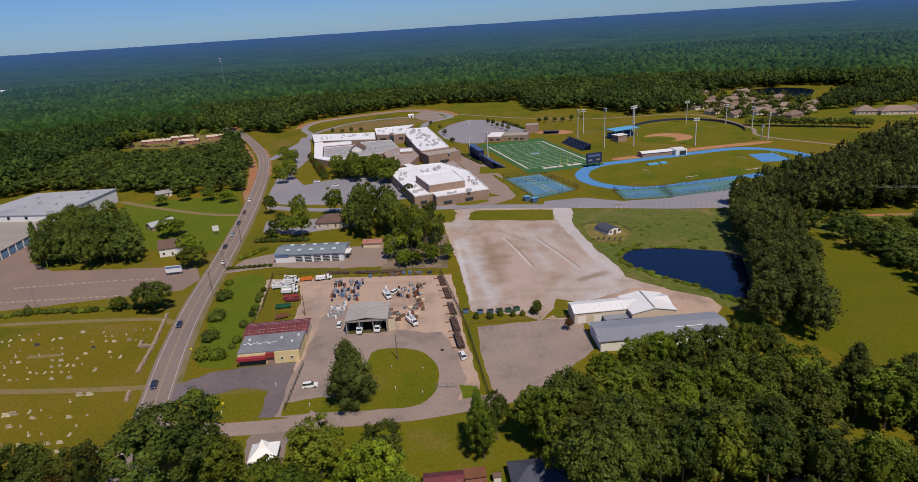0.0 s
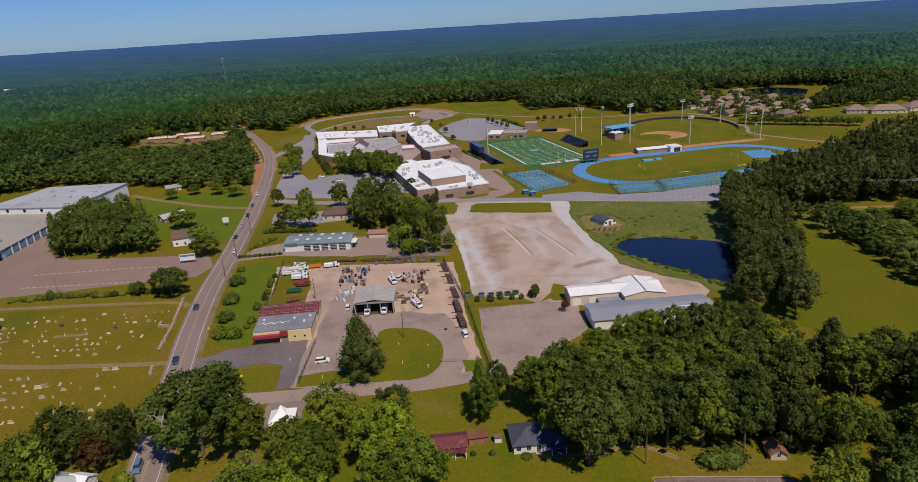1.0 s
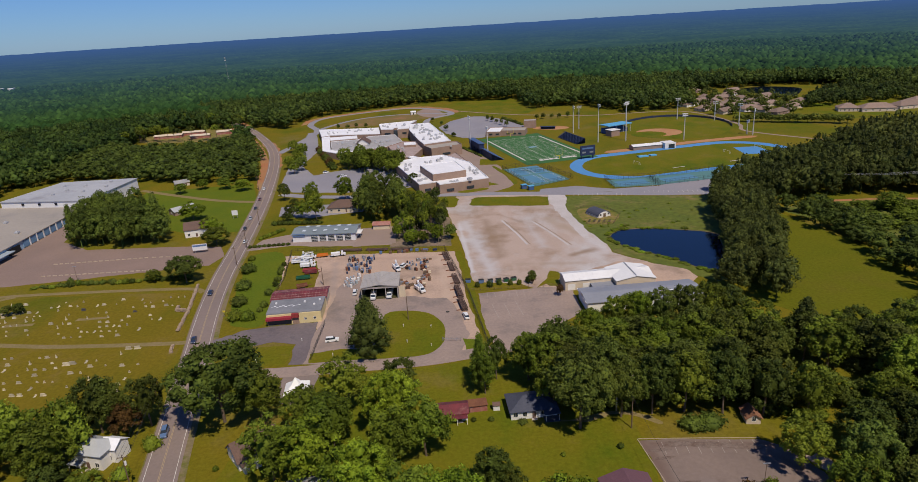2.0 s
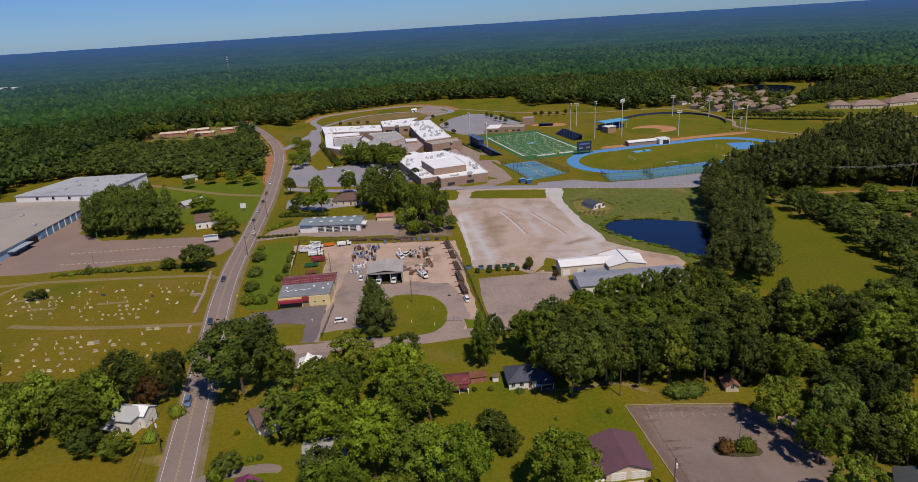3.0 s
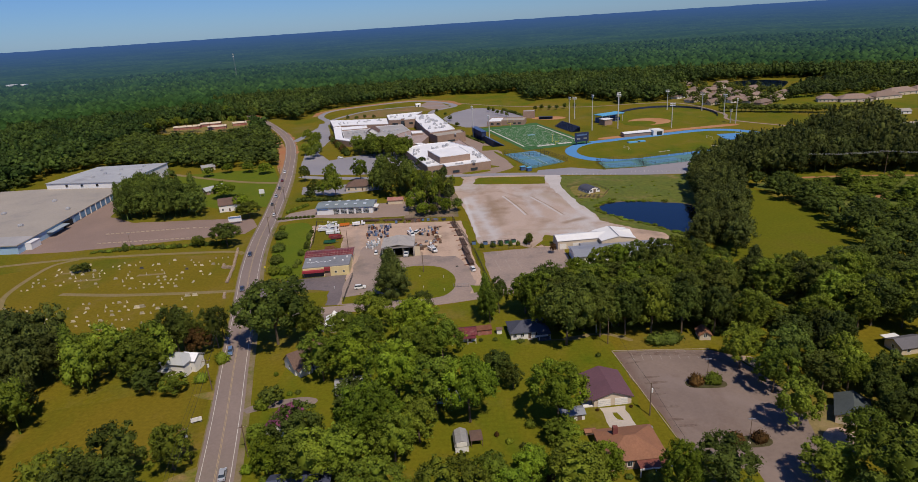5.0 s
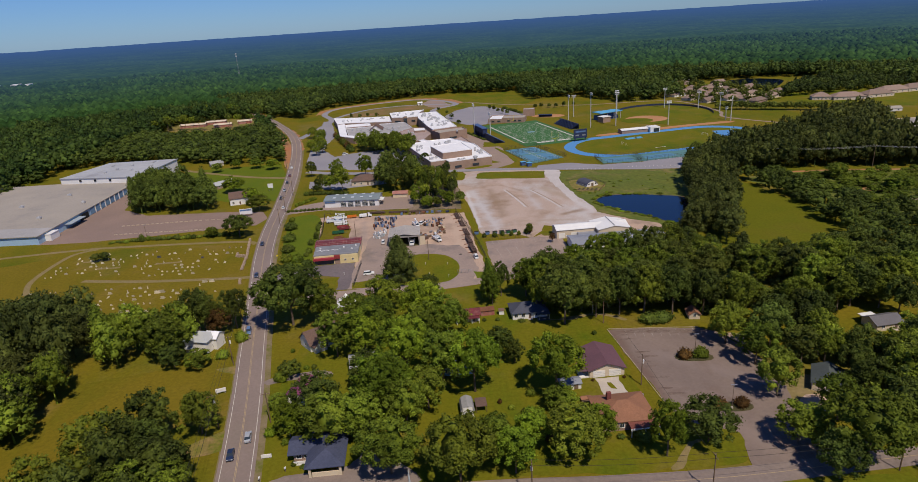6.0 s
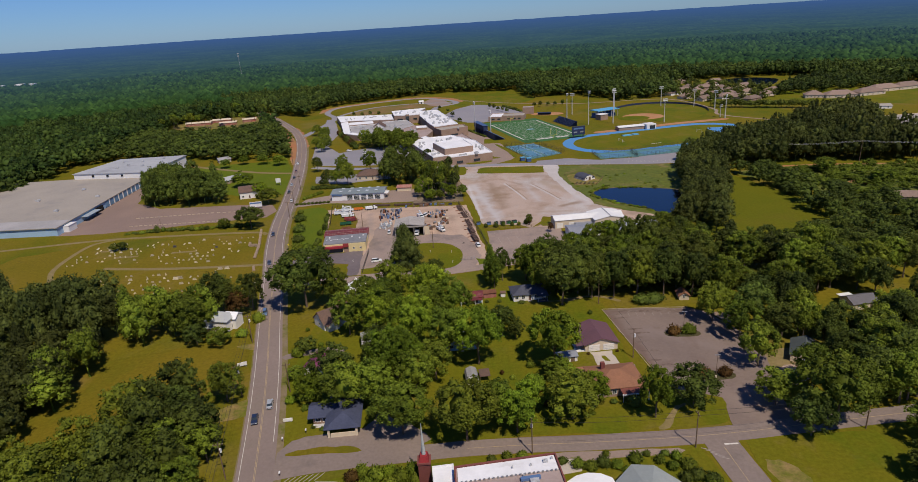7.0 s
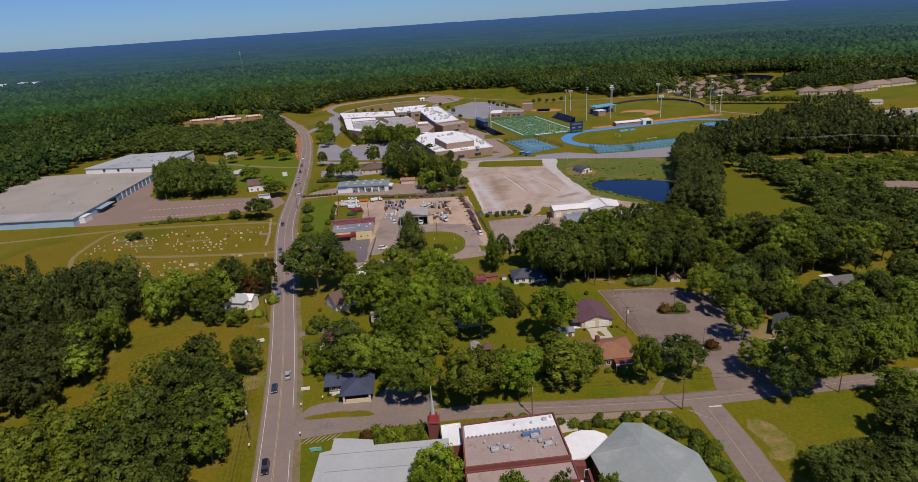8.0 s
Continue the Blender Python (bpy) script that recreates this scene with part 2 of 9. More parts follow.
LEAF = foliage("leaves", (0.103, 0.134, 0.014), (0.161, 0.200, 0.019), 0.012, 0.26)
LEAFBRIGHT = foliage("bright_leaves", (0.123, 0.174, 0.013), (0.174, 0.229, 0.016), 0.010, 0.26)
LEAFDARK = foliage("dark_leaves", (0.067, 0.088, 0.015), (0.106, 0.132, 0.020), 0.012, 0.26)
NEEDLE = foliage("pine_needles", (0.053, 0.068, 0.015), (0.085, 0.101, 0.021), 0.012, 0.24)
REDLEAF = foliage("red_leaves", (0.095, 0.054, 0.016), (0.118, 0.063, 0.019), 0.006, 0.26)
WOODLEAF = foliage("wood_leaves", (0.037, 0.064, 0.013), (0.078, 0.113, 0.020), 0.012, 0.30, tint_scale=0.03)
BARK = surface("bark", (0.12, 0.085, 0.055), (0.16, 0.12, 0.085), 0.8, 0.95, 5.0, 0.3, 0.5)
DEADWOOD = surface("dead_branch", (0.38, 0.34, 0.28), (0.30, 0.26, 0.21), 0.8, 0.95, 5.0, 0.2)

WHITEROOF = surface("white_membrane", (0.76, 0.755, 0.77), (0.68, 0.675, 0.69), 0.08, 0.7, 0.7, 0.06, spot=(0.50, 0.48, 0.46), spot_scale=0.12, spot_at=(0.62, 0.8))
GREYROOF = surface("grey_membrane", (0.30, 0.29, 0.285), (0.37, 0.35, 0.345), 0.06, 0.8, 0.8, 0.10, spot=(0.30, 0.28, 0.28), spot_scale=0.08, spot_at=(0.58, 0.75))
TANROOF = surface("tan_roof", (0.34, 0.30, 0.255), (0.29, 0.26, 0.225), 0.03, 0.8, 0.6, 0.08, spot=(0.25, 0.225, 0.21), spot_scale=0.03)
WHITEMETAL = surface("white_metal", (0.72, 0.71, 0.70), (0.66, 0.65, 0.64), 0.1, 0.5, 1.0, 0.04)
GREYMETAL = surface("grey_metal_roof", (0.245, 0.255, 0.29), (0.215, 0.225, 0.255), 0.1, 0.55, 1.0, 0.06)
PALEMETAL = surface("galvanised", (0.42, 0.40, 0.37), (0.35, 0.33, 0.31), 0.15, 0.5, 1.0, 0.1, metal=0.3)
BLUEMETAL = surface("blue_grey_metal", (0.33, 0.38, 0.41), (0.28, 0.335, 0.37), 0.1, 0.5, 1.0, 0.06)
REDMETAL = surface("red_metal_roof", (0.175, 0.036, 0.042), (0.115, 0.030, 0.036), 0.35, 0.5, 1.5, 0.2, spot=(0.26, 0.13, 0.11), spot_scale=0.3, spot_at=(0.56, 0.74), stretch=(1.0, 0.3, 1.0))
RUSTRED = surface("faded_red_metal", (0.30, 0.10, 0.08), (0.36, 0.20, 0.16), 0.3, 0.7, 1.5, 0.2)
PURPLEROOF = surface("purple_shingle", (0.140, 0.068, 0.085), (0.118, 0.060, 0.075), 0.2, 0.8, 2.0, 0.12)
NAVYROOF = surface("slate_blue_shingle", (0.055, 0.060, 0.085), (0.068, 0.072, 0.098), 0.25, 0.8, 2.0, 0.14)
BROWNROOF = surface("brown_shingle", (0.14, 0.085, 0.065), (0.115, 0.075, 0.06), 0.3, 0.85, 2.0, 0.18)
ORANGEROOF = surface("rust_brown_shingle", (0.26, 0.122, 0.070), (0.22, 0.105, 0.062), 0.2, 0.85, 2.0, 0.14)
TAUPEROOF = surface("taupe_shingle", (0.23, 0.16, 0.125), (0.20, 0.145, 0.115), 0.1, 0.85, 1.0, 0.14, by_object=0.2)
GREYSHINGLE = surface("grey_shingle", (0.30, 0.29, 0.285), (0.25, 0.245, 0.24), 0.2, 0.85, 2.0, 0.12)
SAGEROOF = surface("pale_green_grey_roof", (0.30, 0.325, 0.31), (0.27, 0.295, 0.285), 0.08, 0.8, 1.0, 0.06, spot=(0.36, 0.37, 0.36), spot_scale=0.1)
LIGHTGREY = surface("light_grey_roof", (0.40, 0.41, 0.41), (0.36, 0.37, 0.37), 0.08, 0.8, 1.0, 0.06)
MAUVEROOF = surface("mauve_gravel_roof", (0.31, 0.235, 0.215), (0.36, 0.28, 0.255), 0.12, 0.9, 1.2, 0.10, spot=(0.20, 0.14, 0.135), spot_scale=0.2)
BRICKWALL = surface("brick_wall", (0.31, 0.215, 0.16), (0.275, 0.185, 0.14), 0.2, 0.9, 3.0, 0.14)
REDBRICK = surface("red_brick", (0.19, 0.06, 0.05), (0.16, 0.052, 0.046), 0.2, 0.9, 3.0, 0.16)
TANWALL = surface("tan_wall", (0.60, 0.50, 0.36), (0.55, 0.46, 0.33), 0.15, 0.85, 2.0, 0.06)
YELLOWWALL = surface("cream_yellow_wall", (0.66, 0.54, 0.28), (0.60, 0.49, 0.26), 0.15, 0.85, 2.0, 0.06)
WHITEWALL = surface("white_siding", (0.74, 0.71, 0.66), (0.68, 0.65, 0.61), 0.3, 0.7, 3.0, 0.06)
CREAMWALL = surface("cream_siding", (0.58, 0.48, 0.36), (0.54, 0.45, 0.34), 0.3, 0.8, 3.0, 0.06)
BLUEWALL = surface("light_blue_wall", (0.33, 0.47, 0.60), (0.30, 0.43, 0.56), 0.1, 0.7, 1.0, 0.06)
BLUEDOOR = surface("blue_panel", (0.14, 0.25, 0.40), (0.16, 0.28, 0.43), 0.2, 0.7, 1.0, 0.08)
NAVY = surface("navy_steel", (0.020, 0.032, 0.075), (0.028, 0.04, 0.09), 0.2, 0.6, 1.0, 0.12)
STANDBLUE = surface("stand_blue", (0.05, 0.09, 0.20), (0.06, 0.11, 0.24), 0.3, 0.6, 1.0, 0.12)
CANVASBLUE = surface("bright_blue_roof", (0.10, 0.33, 0.55), (0.11, 0.36, 0.58), 0.1, 0.6, 1.0, 0.06)
# near-black colour that stands for the dark inside of openings
DARKGAP = surface("dark_interior", (0.012, 0.012, 0.014), (0.016, 0.015, 0.016), 0.5, 0.9, 1.0, 0.1)
STEEL = surface("steel", (0.36, 0.36, 0.37), (0.30, 0.30, 0.31), 0.5, 0.45, 2.0, 0.1, metal=0.5)
UNITGREY = surface("pale_unit_metal", (0.50, 0.50, 0.51), (0.40, 0.40, 0.41), 0.6, 0.5, 2.0, 0.12, metal=0.2)
POLEGREY = surface("pale_pole", (0.50, 0.49, 0.47), (0.44, 0.43, 0.42), 0.5, 0.6, 2.0, 0.06)
TIMBER = surface("old_timber", (0.13, 0.085, 0.055), (0.17, 0.115, 0.075), 0.5, 0.9, 3.0, 0.2, 0.3)
CREOSOTE = surface("tarred_logs", (0.085, 0.055, 0.045), (0.13, 0.08, 0.06), 0.5, 0.9, 3.0, 0.2, by_object=0.3)
FENCEMESH = surface("fence_wire", (0.035, 0.035, 0.03), (0.05, 0.045, 0.04), 0.5, 0.7, 2.0, 0.1)
RUSTY = surface("rusty_steel", (0.20, 0.085, 0.045), (0.15, 0.06, 0.035), 0.4, 0.9, 3.0, 0.25)
STONE = surface("grave_stone", (0.52, 0.46, 0.33), (0.36, 0.31, 0.21), 0.6, 0.8, 3.0, 0.12, by_object=0.3)
DARKSTONE = surface("dark_granite", (0.055, 0.055, 0.06), (0.08, 0.078, 0.08), 0.6, 0.5, 3.0, 0.15)
WALLSTONE = surface("stacked_stone", (0.36, 0.26, 0.18), (0.28, 0.21, 0.15), 0.8, 0.95, 2.5, 0.25, 0.4)
TYRE = surface("tyre_rubber", (0.02, 0.02, 0.02), (0.028, 0.027, 0.026), 1.0, 0.9, 4.0, 0.1)
GLASS = glass_dark("window_glass", (0.03, 0.04, 0.05))
SKYLIGHT = glass_dark("pale_skylight", (0.62, 0.66, 0.66))


def paint(name, c):
    m, n, l, b = nodes_of(name)
    b.inputs["Base Color"].default_value = (*c, 1)
    b.inputs["Roughness"].default_value = 0.3
    b.inputs["Coat Weight"].default_value = 0.5
    return m


P_WHITE, P_BLACK, P_NAVY, P_RED = paint("white_car_paint", (0.72, 0.72, 0.71)), paint("black_car_paint", (0.012, 0.012, 0.015)), paint("navy_car_paint", (0.02, 0.03, 0.07)), paint("dark_red_car_paint", (0.14, 0.012, 0.015))
P_SILVER, P_BLUE, P_GREEN, P_ORANGE = paint("silver_car_paint", (0.35, 0.37, 0.40)), paint("blue_grey_paint", (0.10, 0.17, 0.32)), paint("green_bin_paint", (0.02, 0.10, 0.05)), paint("orange_paint", (0.55, 0.16, 0.02))
P_YELLOW = paint("yellow_paint_sign", (0.75, 0.60, 0.03))


def water_material():
    m, n, l, b = nodes_of("pond_water")
    b.inputs["Base Color"].default_value = (0.004, 0.010, 0.028, 1)
    b.inputs["Roughness"].default_value = 0.06
    b.inputs["Specular IOR Level"].default_value = 0.5
    t = noise_at(n, l, 0.9, 3.0)
    bp = n.new("ShaderNodeBump")
    bp.inputs["Strength"].default_value, bp.inputs["Distance"].default_value = 0.12, 0.05
    l.new(t.outputs["Fac"], bp.inputs["Height"])
    l.new(bp.outputs["Normal"], b.inputs["Normal"])
    return m


WATER = water_material()


def hazed_distance_material():
    """The far woods, a plain backdrop: summer haze painted as bluer colour and a blue glow that grow with distance."""
    m, n, l, b = nodes_of("hazed_distant_woods")
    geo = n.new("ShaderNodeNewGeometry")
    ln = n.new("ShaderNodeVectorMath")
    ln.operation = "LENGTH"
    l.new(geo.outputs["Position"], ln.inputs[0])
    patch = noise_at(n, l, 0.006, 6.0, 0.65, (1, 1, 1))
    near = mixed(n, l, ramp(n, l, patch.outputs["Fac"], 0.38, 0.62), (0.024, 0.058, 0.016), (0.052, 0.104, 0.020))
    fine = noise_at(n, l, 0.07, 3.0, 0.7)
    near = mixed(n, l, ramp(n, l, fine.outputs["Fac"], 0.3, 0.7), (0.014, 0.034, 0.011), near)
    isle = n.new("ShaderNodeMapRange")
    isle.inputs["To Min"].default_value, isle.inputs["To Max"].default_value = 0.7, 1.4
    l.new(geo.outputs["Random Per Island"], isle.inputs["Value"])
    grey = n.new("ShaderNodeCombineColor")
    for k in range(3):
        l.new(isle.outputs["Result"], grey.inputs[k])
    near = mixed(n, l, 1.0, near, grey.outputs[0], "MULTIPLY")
    # haze put into the colour: leaves turn blue-black far out
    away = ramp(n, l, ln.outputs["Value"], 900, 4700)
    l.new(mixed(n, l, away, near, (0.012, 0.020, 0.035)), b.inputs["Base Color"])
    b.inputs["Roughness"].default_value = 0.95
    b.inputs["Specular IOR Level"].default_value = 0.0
    # blue glow stands in for lit haze, stronger with distance
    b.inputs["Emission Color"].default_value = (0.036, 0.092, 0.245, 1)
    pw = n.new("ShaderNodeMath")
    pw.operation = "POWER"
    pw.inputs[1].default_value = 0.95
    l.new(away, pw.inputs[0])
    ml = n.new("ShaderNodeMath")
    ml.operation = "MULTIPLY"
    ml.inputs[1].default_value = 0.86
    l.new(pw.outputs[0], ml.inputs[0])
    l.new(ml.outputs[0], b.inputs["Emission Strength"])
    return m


DISTANT_HAZED = hazed_distance_material()

# ---- tools ----
def mesh_of(name, bm, material):
    me = bpy.data.meshes.new(name)
    bm.to_mesh(me)
    bm.free()
    me.materials.append(material)
    return me


def part(name, bm, material, parent, label=""):
    """One mesh under a thing or a part."""
    ob = new(name, bm if isinstance(bm, bpy.types.Mesh) else mesh_of(name, bm, material))
    ob.parent = parent
    if label:
        ob["label"] = label
    return ob


def thing(name, x, y, z, turn, label, category, group=""):
    """An empty at the base of a thing."""
    ob = new(name)
    ob.matrix_basis = pose(x, y, z, 0, 0, turn)
    ob.empty_display_size = 0.5
    return tagged(ob, label, category, group)


def box(bm, cx, cy, z0, sx, sy, h, turn=0.0, taper=1.0):
    """A box on its base; taper narrows the top."""
    c, s = math.cos(radians(turn)), math.sin(radians(turn))
    v = []
    for k, zz in ((1.0, z0), (taper, z0 + h)):
        for ax, ay in ((-1, -1), (1, -1), (1, 1), (-1, 1)):
            px, py = ax * sx / 2 * k, ay * sy / 2 * k
            v.append(bm.verts.new((cx + px * c - py * s, cy + px * s + py * c, zz)))
    for f in ((3, 2, 1, 0), (4, 5, 6, 7), (0, 1, 5, 4), (1, 2, 6, 5), (2, 3, 7, 6), (3, 0, 4, 7)):
        bm.faces.new([v[i] for i in f])
    return bm


def boxes(*args):
    bm = bmesh.new()
    for a in args:
        box(bm, *a)
    return bm


def tube(bm, p, q, r0, r1=None, sides=8):
    """A tapered round bar from p to q."""
    r1 = r0 if r1 is None else r1
    p, q = Vector(p), Vector(q)
    d = (q - p).normalized()
    a = d.orthogonal().normalized()
    b = d.cross(a)
    rings = []
    for c, r in ((p, r0), (q, r1)):
        rings.append([bm.verts.new(c + (a * math.cos(k * math.tau / sides) + b * math.sin(k * math.tau / sides)) * r) for k in range(sides)])
    for k in range(sides):
        bm.faces.new((rings[0][k], rings[0][(k + 1) % sides], rings[1][(k + 1) % sides], rings[1][k]))
    bm.faces.new(rings[0][::-1])
    bm.faces.new(rings[1])
    return bm


def bars(*args):
    bm = bmesh.new()
    for a in args:
        tube(bm, *a)
    return bm


def prism(bm, pts, z0, z1):
    """An upright prism over a plan outline."""
    area = sum(a[0] * b[1] - b[0] * a[1] for a, b in zip(pts, pts[1:] + pts[:1]))
    pts = pts if area > 0 else pts[::-1]
    lo = [bm.verts.new((x, y, z0)) for x, y in pts]
    hi = [bm.verts.new((x, y, z1)) for x, y in pts]
    n = len(pts)
    for k in range(n):
        bm.faces.new((lo[k], lo[(k + 1) % n], hi[(k + 1) % n], hi[k]))
    bm.faces.new(hi)
    bm.faces.new(lo[::-1])
    return bm


def rounded(pts, closed=True, steps=6):
    """A smooth curve through plan points."""
    out, n = [], len(pts)
    for i in range(n if closed else n - 1):
        g = [pts[(i + k) % n] if closed else pts[min(max(i + k, 0), n - 1)] for k in (-1, 0, 1, 2)]
        for s in range(steps):
            t = s / steps
            w = (-0.5 * t + t * t - 0.5 * t**3, 1 - 2.5 * t * t + 1.5 * t**3, 0.5 * t + 2 * t * t - 1.5 * t**3, -0.5 * t * t + 0.5 * t**3)
            out.append((sum(a * q[0] for a, q in zip(w, g)), sum(a * q[1] for a, q in zip(w, g))))
    if not closed:
        out.append(pts[-1])
    return out


laid = [0]


def patch(name, pts, top, material, label, category="ground", smooth=0, ragged=None):
    """A laid surface: a thin slab that ends below the ground, its edge worn uneven."""
    if ragged is None:
        ragged = 0.9 if category in ("lawn", "ground", "yard", "meadow", "car park", "drive", "path") else 0.0
    pts = rounded(pts, True, smooth) if smooth else pts
    if ragged:
        fine = []
        for (x0, y0), (x1, y1) in zip(pts, pts[1:] + pts[:1]):
            n = max(1, min(40, round(math.hypot(x1 - x0, y1 - y0) / 2.2)))
            fine += [(x0 + (x1 - x0) * k / n, y0 + (y1 - y0) * k / n) for k in range(n)]
        wob = lambda x, y, z: noise.noise(Vector((x * 0.11, y * 0.11, z))) * 0.9 + noise.noise(Vector((x * 0.42, y * 0.42, z + 3))) * 0.6
        pts = [(x + ragged * wob(x, y, 1.7), y + ragged * wob(x, y, 8.2)) for x, y in fine]
    laid[0] += 1
    bm = prism(bmesh.new(), list(pts), -0.25, top + 0.0001 * laid[0])
    return tagged(new(name, mesh_of(name, bm, material)), label, category, kind="structure")


def offset_line(pts, d):
    out = []
    for i, (x, y) in enumerate(pts):
        a, b = pts[max(i - 1, 0)], pts[min(i + 1, len(pts) - 1)]
        dx, dy = b[0] - a[0], b[1] - a[1]
        n = math.hypot(dx, dy)
        out.append((x - dy / n * d, y + dx / n * d))
    return out


def ribbon_mesh(name, pts, d0, d1, top, material, dashes=None):
    """A strip between two offsets of a line; dashes: (length, gap) in points."""
    a, b = offset_line(pts, d0), offset_line(pts, d1)
    bm = bmesh.new()
    laid[0] += 0.37
    top += 0.00003 * laid[0]
    k, n = 0, len(pts)
    while k < n - 1:
        e = n - 1 if not dashes else min(n - 1, k + dashes[0])
        rows = [[bm.verts.new((*q[i], z)) for i in range(k, e + 1)] for q, z in ((a, top), (b, top), (a, -0.2), (b, -0.2))]
        A, B, C, D = rows
        for i in range(e - k):
            bm.faces.new((A[i], B[i], B[i + 1], A[i + 1]))
            bm.faces.new((A[i], A[i + 1], C[i + 1], C[i]))
            bm.faces.new((B[i + 1], B[i], D[i], D[i + 1]))
        k = e + (dashes[1] if dashes else 0)
        if not dashes:
            break
    bmesh.ops.recalc_face_normals(bm, faces=bm.faces)
    return mesh_of(name, bm, material)


def road(name, pts, width, top, material, label, edge=None, centre=None, steps=8):
    line = rounded(pts, False, steps)
    ob = tagged(new(name, ribbon_mesh(name, line, -width / 2, width / 2, top, material)), label, "road", kind="structure")
    if edge:
        for s in (-1, 1):
            part("edge_line", ribbon_mesh("edge_line", line, s * edge - 0.07, s * edge + 0.07, top + 0.012, LINEWHITE), None, ob)
    if centre:
        for s in (-1, 1):
            part("centre_line", ribbon_mesh("centre_line", line, s * 0.16 - 0.07, s * 0.16 + 0.07, top + 0.012, LINEYELLOW), None, ob)
    return ob


def inside(x, y, poly):
    c = False
    for (x0, y0), (x1, y1) in zip(poly, poly[1:] + poly[:1]):
        if (y0 > y) != (y1 > y) and x < (x1 - x0) * (y - y0) / (y1 - y0) + x0:
            c = not c
    return c


def rise(x, y):
    """The land is level near the town and climbs towards the far ridges."""
    d = math.hypot(x, y)
    k = max(0.0, (d - 900) / 3980)
    return 69 * k * k + (7.0 * noise.noise(Vector((x * 0.0016, y * 0.0016, 3.1))) * min(1.0, k * 4) if k > 0 else 0.0) * max(0.0, 1 - k)


def polar_sheet(name, radii, a0, a1, steps, height, material):
    """A sheet over rings and spokes round the origin, angles from the y axis to the right."""
    n = steps + 1
    closed = abs(a1 - a0 - 360) < 1e-6
    V, F = [], []
    for r in radii:
        for k in range(n):
            a = radians(a0 + (a1 - a0) * k / steps)
            x, y = r * math.sin(a), r * math.cos(a)
            V.append((x, y, height(x, y)))
    for i in range(len(radii) - 1):
        for k in range(steps):
            p = i * n + k
            F.append((p, p + n, p + n + 1, p + 1))
    me = bpy.data.meshes.new(name)
    me.from_pydata(V, [], F)
    me.materials.append(material)
    me.polygons.foreach_set("use_smooth", [True] * len(F))
    return new(name, me)

# ---- ground, roads, lots ----
ground_radii = [0.5, 60, 150, 300, 500, 700, 900, 1100, 1400, 1800, 2300, 2900, 3600, 4300, 4880]
ground = tagged(polar_sheet("ground", ground_radii, 0, 360, 120, lambda x, y: rise(x, y), GRASS), "wide grassy ground that climbs to far wooded ridges", "ground", kind="structure")

MAIN = [(-8, -420), (-36, -200), (-50, -70), (-58, -12), (-62.2, 12), (-68.5, 45), (-75, 75), (-83, 108.4), (-93.1, 152), (-103, 193.5), (-110.3, 233), (-117.5, 288), (-130, 371), (-149.3, 470.7), (-170.6, 548.4), (-202, 625), (-246, 712), (-310, 800), (-420, 940)]
tagged(new("verge", ribbon_mesh("verge", rounded(MAIN[1:14], False, 8), -6.5, 5.1, 0.05, surface("verge_earth", (0.205, 0.155, 0.095), (0.16, 0.13, 0.05), 0.12, 0.95, 1.0, 0.2, spot=(0.12, 0.12, 0.02), spot_scale=0.1, spot_at=(0.5, 0.62)))), "worn earth and grass verge along the road", "verge", kind="structure")
main_road = road("main_road", MAIN, 9.4, 0.09, ASPHALT, "two-lane asphalt road with white edge lines and a double yellow line", None, True)
for side, y_from, y_to in ((-1, -400, 18), (-1, 36, 141), (-1, 152, 930), (1, -400, 930)):
    ln_pts = [q for q in rounded(MAIN, False, 16) if y_from <= q[1] <= y_to]
    part("edge_line", ribbon_mesh("edge_line", ln_pts, side * 3.75 - 0.07, side * 3.75 + 0.07, 0.102, LINEWHITE), None, main_road)
side_road = road("side_road", [(-92, 149), (-80, 146.5), (-67, 145.4), (-43, 146), (-17, 147), (-2, 149.5), (8, 151.5), (13, 153)], 6.2, 0.086, GREYTAR, "narrow grey asphalt side road past the utility yard")
cross_street = road("cross_street", [(-62, 24.8), (-49, 27.2), (-28, 28.7), (-12, 29.5), (4, 29.3), (20, 28.6), (43, 28.3), (60, 28.9), (70, 29.7), (103, 32), (180, 37), (300, 47)], 6.0, 0.086, STREETTAR, "grey asphalt cross street in front of the church")
street_line = rounded([(-12, 29.5), (4, 29.3), (20, 28.6), (43, 28.3), (60, 28.9), (70, 29.7), (103, 32), (180, 37)], False, 8)
part("centre_line", ribbon_mesh("centre_line", street_line, -0.07, 0.07, 0.098, LINEYELLOW), None, cross_street)
church_lane = road("church_lane", [(51.0, 27.4), (51.4, 20), (52.3, 8), (52.8, -6), (56, -40), (60, -120)], 8.4, 0.082, STREETTAR, "grey asphalt lane beside the church with a yellow edge line")
lane_line = rounded([(51.0, 23.6), (51.5, 10), (52.2, -8), (55.3, -40)], False, 6)
part("lane_line", ribbon_mesh("lane_line", lane_line, -0.08, 0.08, 0.096, LINEYELLOW), None, church_lane)
part("stop_line", boxes((53.2, 24.6, -0.1, 3.4, 0.5, 0.196)), LINEWHITE, church_lane)
for k in range(5):
    part("hatch_line", boxes((46.4 + 0.75 * k, 23.4 - 0.9 * k, -0.1, 2.2, 0.16, 0.19, -28)), FADED, church_lane)
